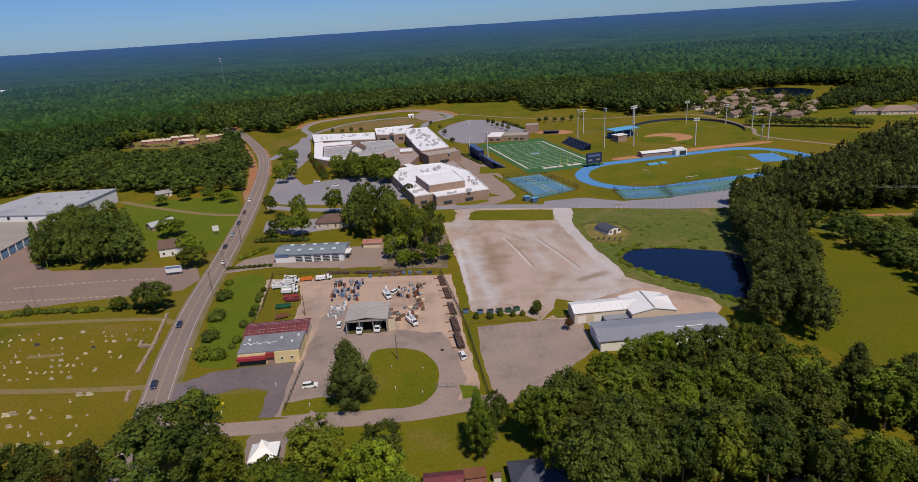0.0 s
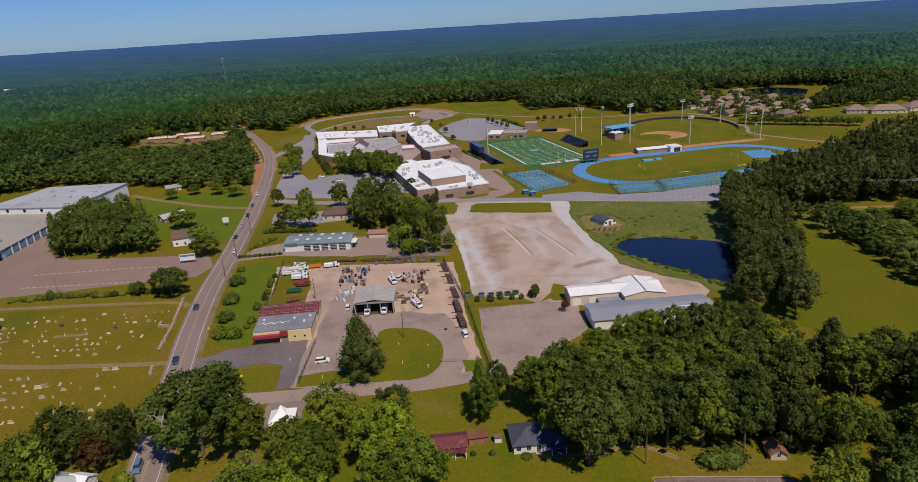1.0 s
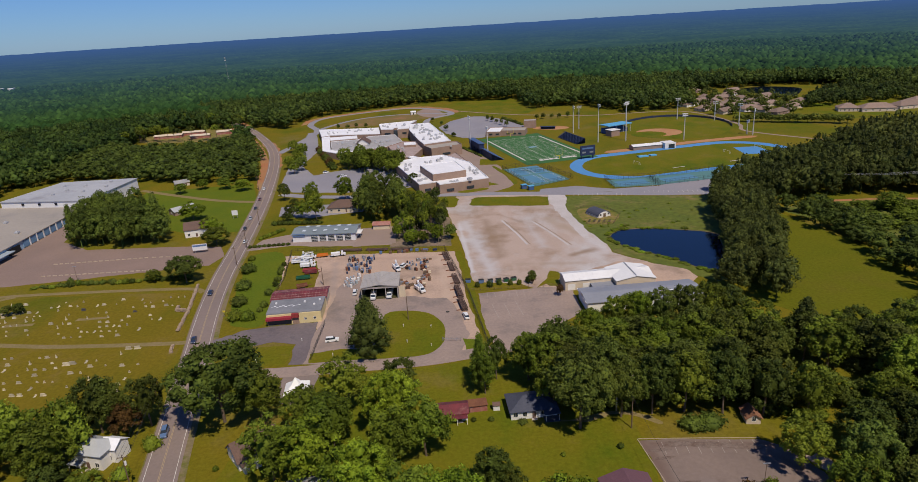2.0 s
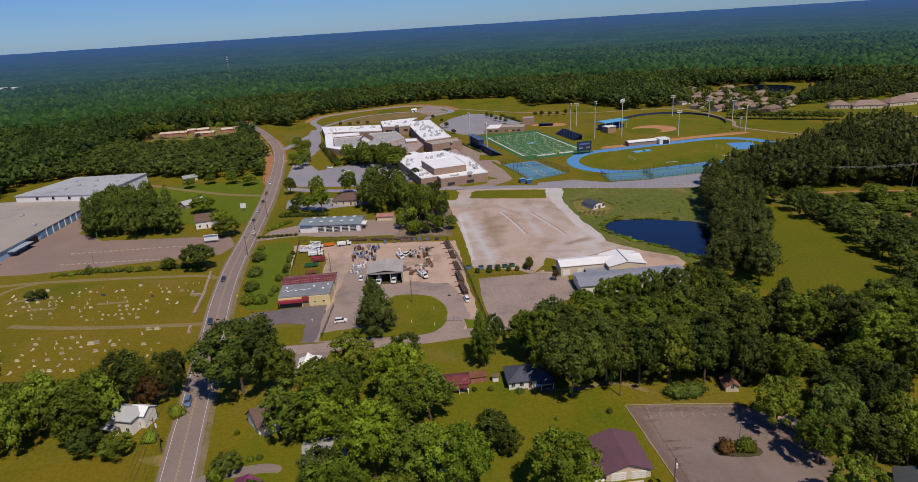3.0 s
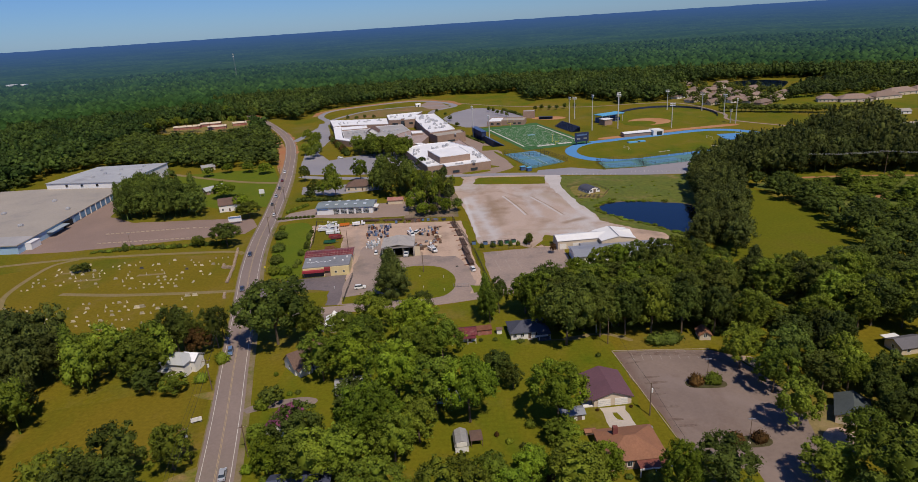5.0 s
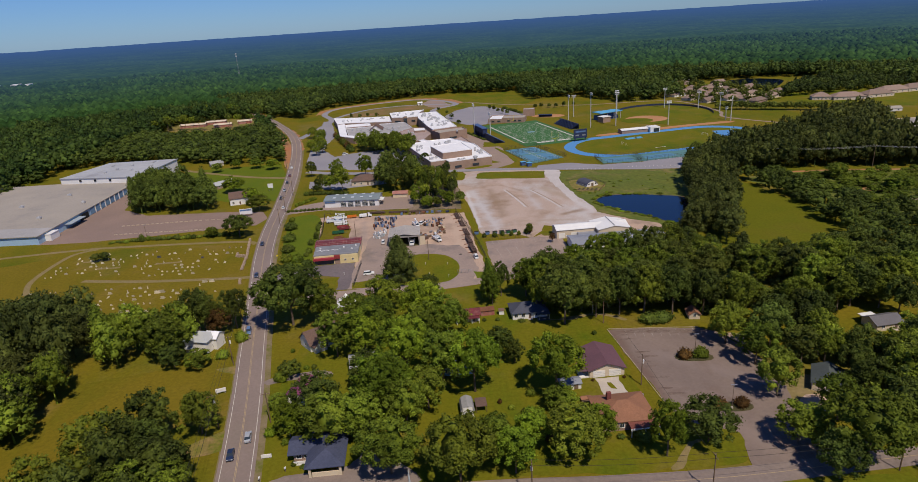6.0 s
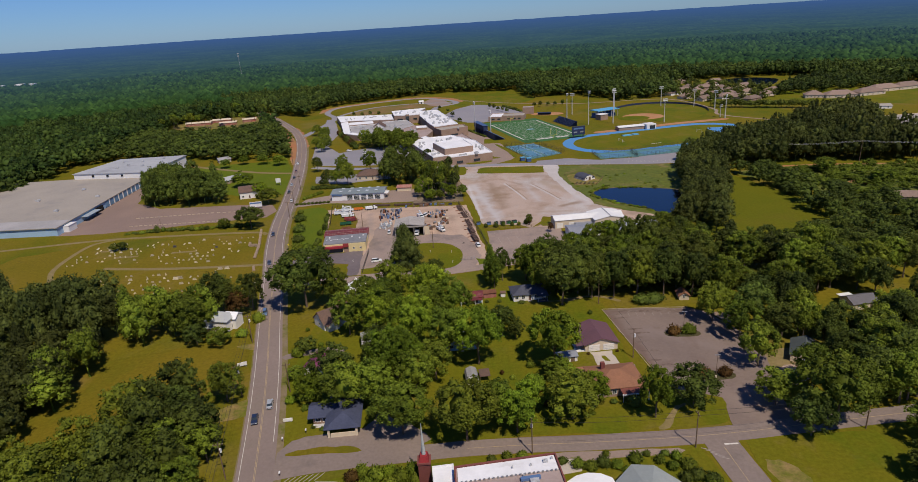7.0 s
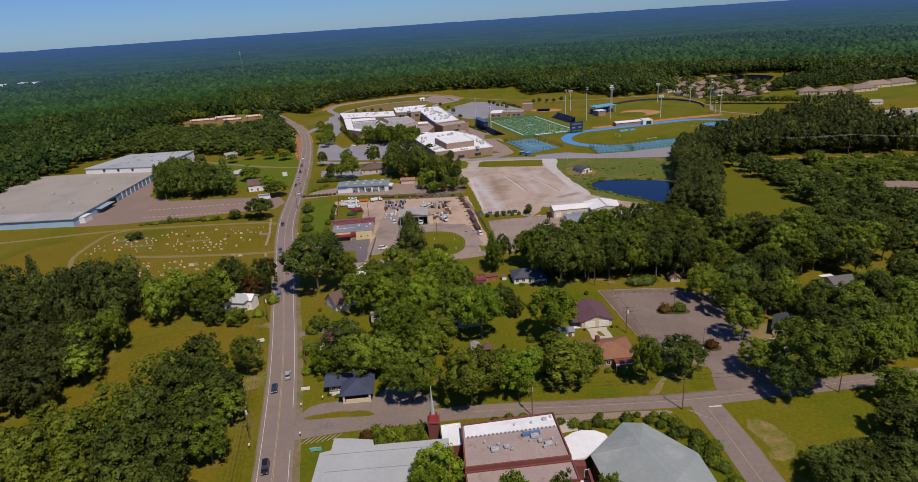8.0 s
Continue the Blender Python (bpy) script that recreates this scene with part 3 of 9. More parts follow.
for k in range(7):
    part("hatch_line", boxes((-56.5 + 1.4 * k, 21.6 + 0.2 * k, -0.1, 0.16, 3.4, 0.2, -38)), FADED, cross_street)
road("school_road", [(-120, 378), (-100, 368), (-70, 360), (-28, 353), (20, 346.5), (60, 338), (92, 330), (119, 323), (150, 318)], 7.0, 0.086, SCHOOLTAR, "grey asphalt road in front of the school and courts")
loop_road = road("loop_road", [(-160, 530), (-150, 600), (-148, 650), (-166, 700), (-160, 745), (-120, 775), (-60, 797), (-20, 770), (0, 722), (-25, 690), (-30, 660)], 7.5, 0.086, SCHOOLTAR, "pale asphalt loop road behind the school")
road("loop_road", [(-150, 650), (-135, 690), (-110, 725), (-70, 740), (-30, 735), (0, 722)], 6.0, 0.087, SCHOOLTAR, "pale inner loop road over a grassy slope")
road("field_track", [(-20, 770), (60, 690), (110, 660), (150, 640), (244, 629), (262, 540), (253, 498), (291, 440)], 3.2, 0.06, PINKLOT, "pale gravel track round the ball fields")
road("house_drive", [(-131, 362), (-160, 372), (-200, 395), (-232, 416)], 4.2, 0.07, WORN, "pale gravel drive to houses at the wood's edge")
road("cemetery_lane", [(-98, 172), (-107, 170.5), (-150, 173.5), (-182, 179)], 2.8, 0.06, WORN, "worn grassy lane through the cemetery")
road("cemetery_lane", [(-113, 216), (-125, 221.5), (-186, 225), (-212, 224), (-252, 218), (-300, 210)], 2.8, 0.06, WORN, "earth lane along the cemetery's edge")
road("cemetery_lane", [(-199, 224), (-208, 217), (-209.5, 200), (-207.5, 181), (-200, 166)], 2.6, 0.058, WORN, "earth lane through the cemetery")

patch("cemetery_lawn", [(-103, 168), (-99, 136), (-130, 126), (-240, 130), (-250, 170), (-240, 205), (-190, 222), (-117, 217)], 0.03, OLIVE, "dry olive cemetery grass with bare spots", "lawn")
patch("field_west", [(-92, 96), (-140, 84), (-165, 60), (-130, 42), (-100, 58), (-78, 66), (-83, 80)], 0.034, OLIVE, "mown olive field beside the road", "lawn", 4, 1.0)
patch("dirt_drive", [(-85.5, 51.6), (-78.8, 57.1), (-73, 59.4), (-71.6, 51), (-77, 48.9), (-84.6, 47.6)], 0.052, BARE, "dirt drive from the road into the wood", "drive", 3, 0.8)
patch("dirt_drive", [(-90, 92), (-80.0, 93.4), (-78.8, 88), (-84.6, 88.8)], 0.052, BARE, "worn dirt pull-off beside the road", "drive", 3, 0.8)
patch("old_parking", [(-119, 262), (-126, 276), (-150, 280), (-200, 284), (-222, 300), (-232, 340), (-236, 376), (-243, 376), (-240, 238), (-212, 237), (-180, 241), (-140, 247), (-122, 249)], 0.05, OLDLOT, "wide brownish worn car park with wheel stops", "car park", 0)
patch("east_lawn", [(-89, 259), (-104, 259), (-101, 230), (-93, 188), (-86, 180), (-78, 182), (-81, 208), (-82, 228)], 0.04, LUSH, "lush green mown lawn with a row of bushes", "lawn", 3)
patch("utility_yard", [(-87, 255), (-60, 252), (-4.5, 247), (-1.5, 215), (0.5, 185), (3.6, 156), (-3, 152), (-50, 150.5), (-55.5, 156), (-57, 183), (-56.5, 206), (-79.5, 208), (-82, 228)], 0.05, DIRT, "bare earth utility yard packed by trucks", "yard", 0)
patch("yard_asphalt", [(-56, 150), (-55, 180), (-53, 215), (-46, 222), (-43, 205), (-28, 200), (-15, 196), (-6, 190), (-4, 152)], 0.062, GREYTAR, "worn grey asphalt drive in the utility yard", "yard", 3, 1.2)
patch("yard_lawn", [(-32, 183), (-21, 184.5), (-13.4, 180), (-9.6, 170), (-9.8, 158), (-14, 151.5), (-26, 150.4), (-45, 151), (-46, 158), (-34, 160)], 0.075, LAWN, "rounded mown lawn inside the yard's drive", "lawn", 4)
patch("truck_lawn", [(-83, 247), (-70, 246), (-65, 215), (-70, 206), (-79, 208.5), (-81, 226)], 0.066, OLIVE, "patchy grass where trucks stand", "lawn", 3)
patch("store_lot", [(-84, 177), (-76, 179), (-57, 180.5), (-55.6, 158), (-56, 150), (-61, 150), (-61.6, 164), (-70, 166.5), (-82, 163), (-92, 160), (-94, 170)], 0.07, DARKTAR, "patched dark asphalt forecourt of the store", "car park", 0)
patch("corner_lawn", [(-62, 163), (-78, 163), (-86, 156), (-86, 150), (-62, 149.6)], 0.055, LAWN, "small mown corner lawn", "lawn", 0)
patch("corner_lawn", [(-55, 156.5), (-46.5, 158), (-46, 150.6), (-54.5, 150.4)], 0.074, LAWN, "small mown lawn by the drive", "lawn", 0)
patch("gate_lawn", [(-3, 160), (2.6, 158.5), (5.0, 153.8), (-2, 152.5)], 0.07, LUSH, "small lush lawn at the yard's gate", "lawn", 0)
patch("tent_pad", [(-60, 142.6), (-50, 143), (-49, 137), (-49, 128), (-57, 127), (-59, 132)], 0.05, STREETTAR, "grey gravel pad under a white tent", "car park", 3)
patch("fence_verge", [(-4, 246), (-0.5, 215), (1.5, 186), (4.6, 156), (6.6, 156), (4, 186), (2.6, 212), (-1, 246)], 0.058, LAWN, "grassy strip beside the yard fence", "lawn", 0)

patch("gravel_lot", [(-8.5, 325), (-1.5, 345), (20, 345), (55, 336), (64.5, 333), (60.3, 312), (60.2, 300), (62.8, 268), (67.8, 243), (67.4, 233), (74.6, 224), (80, 219), (78, 211), (50, 208), (36, 216), (34, 208.5), (28, 198.5), (22, 204), (3, 209), (0.3, 248), (-4.8, 290)], 0.05, GRAVEL, "large bare gravel car park with tyre tracks", "car park", 0)
patch("gravel_spur", [(54.6, 336), (64.5, 333), (60.4, 312), (60.2, 300), (62.8, 268), (66.6, 242), (63.5, 240), (58, 262), (55, 290), (53.4, 312)], 0.06, PALE, "pale gravel drive between car park and road", "car park", 3, 1.6)
patch("lot_island", [(7.4, 323), (30, 317.5), (49.5, 313), (52, 316), (53.6, 329), (51, 332.6), (16, 339.6), (9, 338), (7.4, 331)], 0.085, LAWN, "long grassy island between car park and road", "lawn", 3)
patch("road_lawn", [(-30, 349), (-2, 342.6), (-1, 332), (-3, 321.5), (-14, 324.5), (-30, 334)], 0.086, LAWN, "mown grass beside the school road", "lawn", 2)
patch("paved_lot", [(4.6, 196.5), (28, 199), (42, 198), (42, 176), (34, 168), (20, 150), (8, 152), (5, 166)], 0.055, GREYTAR, "grey paved car park with faded stall lines", "car park", 0)
patch("barn_apron", [(29, 199.5), (38, 206), (50, 213), (66, 221), (80, 218), (92, 208), (94, 200), (86, 190), (40, 196)], 0.052, DIRT, "bare earth apron round the white barn", "yard", 0)
patch("barn_lawn", [(33.5, 207), (38.6, 205), (38.4, 200), (33.6, 199.8), (32.4, 203)], 0.06, LAWN, "small grass corner beside the barn", "lawn", 3)
patch("pond_meadow", [(64.5, 330), (120, 318), (150, 312), (150, 280), (134, 240), (116, 200), (100, 194), (90, 206), (80, 219), (68, 233), (68, 243), (63, 268), (60, 298), (61, 314)], 0.045, MEADOW, "rough meadow of long grass round the pond", "meadow", 0)
POND = [(72, 253), (76, 260), (82, 262.6), (97, 261), (114, 254.4), (121.4, 248), (119, 236), (113, 220.6), (106, 204.6), (98.7, 208.4), (90.6, 222), (80.2, 233), (73.2, 244)]
patch("pond_bank", [(x + (x - 96) * 0.045, y + (y - 236) * 0.05) for x, y in POND], 0.045, surface("reedy_bank", (0.085, 0.085, 0.018), (0.16, 0.11, 0.05), 0.2, 0.95, 1.0, 0.35, 0.5), "reedy brown bank of the pond", "bank", 5, 1.8)
patch("pond", POND, 0.06, WATER, "still dark blue pond with a few weeds", "water", 5, 1.0)
patch("right_field", [(160, 277), (172, 240), (177, 200), (162, 158), (140, 150), (114, 164), (110, 188), (130, 232)], 0.04, FIELD, "smooth mown field between tree belts", "lawn", 3)
patch("power_strip", [(165, 282), (210, 290), (278, 276), (340, 261), (410, 242), (410, 190), (236, 190), (204, 200), (188, 236)], 0.035, MEADOW, "cleared scrubby strip under a power line", "meadow", 0)
road("dirt_road", [(196, 289), (232, 285), (275, 275), (340, 259), (410, 238)], 3.4, 0.06, REDSOIL, "reddish earth track under the power line")
patch("bare_clearing", [(216, 240), (224, 246), (233, 240), (225, 236)], 0.05, REDSOIL, "bare reddish patch in the scrub", "ground", 3)
patch("bare_verge", [(76, 56), (80, 63), (89, 67), (91, 63), (87, 54), (83, 49), (78, 50)], 0.045, WORN, "worn orange-brown grass beside the car park", "lawn", 3)

patch("town_lawn", [(-60, 116), (-20, 126), (12, 128), (40, 118), (40, 60), (46, 34), (0, 33), (-20, 33), (-60, 36), (-66, 70)], 0.03, LAWN, "mown village lawn among houses", "lawn", 3)
patch("side_lawn", [(-66, 141), (-46, 141), (-20, 142), (6, 146.5), (14, 146), (22, 132), (12, 128), (-20, 126), (-60, 122)], 0.032, LAWN, "mown lawn below the side road", "lawn", 0)
LOT = [(40.3, 101.4), (70, 99), (75, 95), (79, 86), (81.5, 74), (81, 62), (78, 52), (74.5, 46), (74, 40), (77, 32.6), (56.6, 31.5), (58.6, 39), (59.4, 43.5), (53, 46), (47, 50), (45.4, 58)]
LODGETAR = surface("grey_brown_asphalt", (0.210, 0.158, 0.133), (0.175, 0.132, 0.113), 0.06, 0.9, 0.9, 0.1, 0.1, spot=(0.15, 0.105, 0.085), spot_scale=0.09, spot_at=(0.55, 0.75))
STAINED = (0.135, 0.085, 0.066)
streaked(LODGETAR, ((41, 101, 46, 60, 2.6, STAINED, 0.75), (43, 99.5, 74, 96.5, 1.8, STAINED, 0.7), (70, 94, 76, 84, 1.6, (0.15, 0.10, 0.08), 0.6), (52, 84, 74, 66, 5.0, (0.225, 0.175, 0.158), 0.6), (60, 48, 66, 34, 3.5, (0.23, 0.175, 0.15), 0.6)))
patch("lodge_lot", LOT, 0.06, LODGETAR, "old grey car park stained brown along the stalls", "car park", 0)
tagged(new("kerb", ribbon_mesh("kerb", rounded([(40.0, 101.6), (45.2, 57.6)], False, 4), -0.10, 0.10, 0.16, KERB)), "pale yellow concrete kerb of the car park", "kerb", kind="structure")
tagged(new("kerb", ribbon_mesh("kerb", rounded([(40.3, 101.7), (55, 100.6), (70, 99.2)], False, 3), -0.08, 0.08, 0.15, KERB)), "pale concrete kerb of the car park", "kerb", kind="structure")
patch("lodge_island", [(56.8, 79), (66, 78), (66.6, 81.5), (57.2, 82.6)], 0.16, FLOOR, "kerbed island of mulch and shrubs", "island", 3)
patch("lodge_island", [(57, 53), (66, 52.4), (67, 55.6), (58, 56.6)], 0.16, FLOOR, "kerbed island of mulch and shrubs", "island", 3)
patch("clay_verge", [(80, 54), (86, 58), (90, 52), (80, 47)], 0.05, DIRT, "bare red earth beside the car park", "ground", 3)
patch("clay_verge", [(77, 94), (82, 92), (82.5, 86), (79.5, 87)], 0.05, DIRT, "bare red earth beside the car park", "ground", 3)
patch("church_lawn", [(57.4, 25.8), (63, 26.4), (76, 26.6), (90, 26), (90, 0), (62, -6), (57.4, 4), (56.4, 18)], 0.045, LAWN, "mown lawn at the street corner with a bare patch", "lawn", 0)
patch("bare_patch", [(58.4, 18), (63, 14.5), (66, 8), (62, 2), (57.6, 3), (57.4, 10)], 0.05, BARE, "dry bare patch in the lawn", "ground", 4, 3.0)
patch("church_grounds", [(-56, 19.5), (-36, 23.5), (-10, 26), (20, 25), (45.6, 24.6), (48, 10), (49, -40), (-52, -40)], 0.034, LAWN, "mown grass of the church grounds", "lawn", 0)
patch("lot_lawn", [(38.5, 33), (44, 39.6), (46.5, 46), (47.4, 50.5), (53, 46.2), (59.4, 43.6), (58.2, 38), (56, 33), (47, 32.4)], 0.066, LAWN, "grass tongue at the car park entrance", "lawn", 2)
patch("planting_bed", [(9, 25.4), (25, 25), (40, 24.4), (40, 22.6), (26, 22.4), (16, 22), (9, 23)], 0.05, PINKLOT, "pale gravel bed with shrubs along the street", "planting bed", 2, 0.5)
patch("worn_path", [(38, 32.4), (40.4, 32.4), (45.4, 39.6), (48.4, 41.6), (47.6, 42.4), (44, 40.2)], 0.074, WORN, "worn earth path over the grass", "path", 3)
patch("church_walk", [(8.6, 23.6), (16, 22.6), (15, 18.5), (8.8, 17.6)], 0.052, CONCRETE, "pale concrete walk before the church", "pavement", 0)
patch("navy_drive", [(-60, 28.6), (-59, 37.2), (-50, 39), (-39.5, 41), (-36, 47), (-33, 49), (-26, 40), (-21, 34), (-29, 31.2), (-45, 29.6)], 0.05, STREETTAR, "grey asphalt forecourt of the navy-roofed house", "car park", 2)
patch("navy_verge", [(-58.6, 31.4), (-56, 32.9), (-43.7, 33.9), (-40, 32.9), (-40.2, 31.4), (-49.5, 30.8)], 0.068, OLIVE, "dry grass verge along the street", "lawn", 2)
patch("house_driveway", [(-70.5, 84), (-58, 86.6), (-52, 86), (-52, 83), (-58, 83.4), (-70, 80.6)], 0.05, STREETTAR, "grey asphalt driveway", "drive", 2)
patch("garage_driveway", [(29.3, 72.3), (30.0, 63.6), (33.5, 60.2), (37.6, 59.4), (37.4, 61.5), (36.4, 66), (36.3, 72.5)], 0.06, CONCRETE, "pale concrete driveway before the double garage", "drive", 0)
patch("drive_bed", [(32.3, 70), (33.4, 70), (34, 66.4), (32.6, 66.6)], 0.075, LAWN, "small grass bed in the driveway", "lawn", 0)
patch("bare_yard", [(20, 111.6), (27, 112.4), (36, 114.4), (40, 113), (34, 112), (27, 110.6)], 0.042, WORN, "worn bare earth under trees behind the house", "ground", 4, 1.6)
patch("bare_yard", [(36, 113.5), (42, 113.5), (48, 109), (47, 107.6), (41, 111.6)], 0.043, WORN, "worn bare path over the lawn", "ground", 4, 1.2)

# ---- school grounds ----
patch("school_lawn", [(-60, 350), (30, 344), (60, 336), (150, 316), (250, 420), (300, 440), (262, 640), (150, 700), (90, 690), (80, 800), (-40, 800), (-160, 760), (-165, 600), (-135, 520), (-60, 460)], 0.02, GRASS, "wide school grounds of mown grass", "lawn", 0)
patch("west_lawn", [(-119, 300), (-150, 300), (-215, 340), (-225, 410), (-150, 415), (-134, 370)], 0.03, LUSH, "mown grass beside houses and road", "lawn", 0)
patch("slope_field", [(-15, 692), (35, 672), (90, 690), (104, 750), (86, 811), (27, 842), (-20, 780)], 0.04, LAWN, "sloping mown practice field", "lawn", 3)
patch("loop_slope", [(-140, 680), (-110, 722), (-70, 736), (-30, 728), (-15, 712), (-50, 680), (-100, 660)], 0.045, surface("patchy_slope", (0.135, 0.115, 0.018), (0.21, 0.125, 0.05), 0.03, 0.95, 0.8, 0.2, spot=(0.30, 0.15, 0.07), spot_scale=0.03, spot_at=(0.58, 0.72)), "patchy red-earth grass slope inside the loop", "ground", 3, 2.0)
patch("red_bank", [(-178, 705), (-172, 752), (-120, 790), (-60, 812), (-15, 790), (10, 740), (2, 730), (-25, 772), (-60, 802), (-120, 780), (-164, 745), (-172, 705)], 0.055, REDSOIL, "red earth bank round the loop road", "ground", 3, 2.5)
patch("road_bank", [(-143, 470), (-158, 530), (-180, 590), (-192, 590), (-170, 535), (-155, 470)], 0.05, REDSOIL, "red earth bank beside the road", "ground", 3, 1.5)
patch("road_bank", [(-138, 400), (-154, 470), (-178, 550), (-212, 628), (-218, 624), (-184, 550), (-160, 470), (-143, 400)], 0.05, REDSOIL, "red earth bank beside the road", "ground", 3, 1.5)
patch("roadend_bank", [(-235, 700), (-262, 760), (-290, 800), (-305, 790), (-280, 740), (-255, 695)], 0.05, REDSOIL, "red earth cut beside the road", "ground", 3, 2.5)
patch("school_lot", [(-114, 382), (-74, 372), (-30, 375), (-34, 400), (-46, 424), (-54, 452), (-94, 440), (-108, 430), (-126, 470), (-124, 530), (-138, 600), (-148, 640), (-156, 640), (-146, 560), (-140, 500), (-128, 410)], 0.06, SCHOOLTAR, "grey school car park among trees", "car park", 0)
patch("bus_lot", [(8, 551), (-15, 622), (18, 688), (50, 662), (75, 590), (42, 554)], 0.06, SCHOOLTAR, "grey asphalt car park behind the school", "car park", 2)
patch("court_lot", [(50, 342), (92, 334), (120, 326), (150, 322), (172, 342), (176, 362), (150, 350), (124, 340), (96, 340), (76, 352), (52, 350)], 0.088, SCHOOLTAR, "grey car park with white stall lines by the courts", "car park", 0)
patch("gym_apron", [(-16, 353), (20, 363), (19, 402), (8, 440), (-4, 470), (-4, 494), (10, 500), (24, 455), (33, 420), (33, 400), (40, 372), (34, 360), (22, 350)], 0.05, PINKLOT, "pinkish paved apron beside the gym", "pavement", 0)
patch("stand_lawn", [(17.5, 429.6), (30.8, 428.9), (31.5, 446), (19.4, 451.6)], 0.074, LAWN, "small grass corner below the bleachers", "lawn", 0)
patch("gym_lawn", [(21.5, 376.7), (27, 368), (12.2, 364.9), (14, 371)], 0.074, LAWN, "small lawn at the gym", "lawn", 0)
patch("upper_lot", [(-44, 756), (-27, 786), (-8, 720), (-16, 694), (-36, 716)], 0.06, PINKLOT, "pale gravel lot above the school", "car park", 2)
patch("hut_garden", [(64.5, 298), (70, 303), (80, 300), (85, 287), (78, 274), (66, 276)], 0.062, BARE, "worn garden ground round the hut", "ground", 3, 1.2)
patch("court_lawn", [(28, 424), (35.5, 400), (40.5, 374), (36.9, 367), (33.5, 392), (27, 420)], 0.072, LAWN, "narrow grass strip beside the tennis courts", "lawn", 2)
patch("school_entry_lawn", [(2, 352), (18, 356), (19, 362), (0, 358)], 0.07, LAWN, "small lawn at the gym corner", "lawn", 2)
patch("resto_lot", [(-112, 345), (-58, 345), (-54, 326), (-88, 318), (-108, 325)], 0.06, SCHOOLTAR, "grey asphalt car park of the restaurant", "car park", 0)
patch("shop_lot", [(-106, 282), (-88, 291), (-46, 292), (-34, 290), (-36, 262), (-60, 264), (-88, 270), (-110, 266)], 0.055, GREYTAR, "grey lot round the blue-roofed shop", "car park", 0)
patch("pine_floor", [(-36, 258), (-6, 255), (-6, 300), (-12, 318), (-34, 322)], 0.05, surface("needle_litter", (0.23, 0.165, 0.12), (0.12, 0.10, 0.05), 0.12, 0.95, 0.8, 0.25), "brown needle litter under the pines", "ground", 0)
patch("shop_yard", [(-53, 290), (-36, 292), (-34, 264), (-55, 262)], 0.062, PINKLOT, "pinkish gravel yard beside the shop", "yard", 0)


def oval(cx, cy, a, b, turn, n=48, straight=0.0):
    """A stadium outline: two half circles and straights."""
    out, c, s = [], math.cos(radians(turn)), math.sin(radians(turn))
    for k in range(n):
        t = math.tau * k / n
        x, y = a * math.cos(t) + (straight if math.cos(t) > 0 else -straight), b * math.sin(t)
        out.append((cx + x * c - y * s, cy + x * s + y * c))
    return out


TRK = (166, 410, 13)
patch("track", oval(TRK[0], TRK[1], 42, 42, TRK[2], 64, 44), 0.07, TRACKBLUE, "bright blue running track", "track")
patch("track_infield", oval(TRK[0], TRK[1], 33, 33, TRK[2], 64, 44), 0.085, LAWN, "grass infield of the running track", "lawn")
patch("jump_area", [(211, 411), (231.5, 409), (231, 435), (213.4, 436)], 0.1, TRACKBLUE, "blue jump apron inside the track", "track")
FX, FY, FT = 65.7, 487.0, 14.0
fc, fs = math.cos(radians(FT)), math.sin(radians(FT))


def on_field(u, v):
    return FX + u * fc - v * fs, FY + u * fs + v * fc


patch("football_field", [on_field(*q) for q in ((-29, -62), (29, -62), (29, 60), (-29, 60))], 0.09, TURF, "green artificial turf football field with white lines", "sports field")
field_lines = thing("field_marking", FX, FY, 0.0, FT, "white painted lines of a football field", "field marking")
for u in (-24.4, 24.4):
    part("sideline", boxes((u, 0, 0.0, 1.3, 92, 0.125)), LINEWHITE, field_lines)
for k in range(21):
    part("yard_line", boxes((0, -45.7 + 4.57 * k, 0.0, 47.4, 0.2 if k not in (0, 20) else 0.5, 0.118)), LINEWHITE, field_lines)
for k, (u, w) in enumerate(((-13, 3.4), (-9, 3.4), (-5, 3.4), (-1, 3.4), (6, 3.4), (10, 3.4), (14, 3.4))):
    part("end_zone_bar", boxes((u, -51, 0.0, w, 4.4, 0.118)), LINEWHITE, field_lines)
for k in range(1, 20):
    for u in (-6.2, 6.2):
        part("hash_mark", boxes((u, -45.7 + 4.57 * k, 0.0, 1.4, 0.5, 0.122)), LINEWHITE, field_lines)
for k in (2, 4, 6, 8, 10, 12, 14, 16, 18):
    for u in (-17.5, 17.5):
        part("number_bar", boxes((u, -45.7 + 4.57 * k, 0.0, 1.6, 2.2, 0.12)), FADED, field_lines)
part("centre_mark", boxes((0, 0, 0.0, 7, 5, 0.124)), surface("pale_blue_mark", (0.20, 0.33, 0.42), (0.18, 0.30, 0.40), 0.3), field_lines)

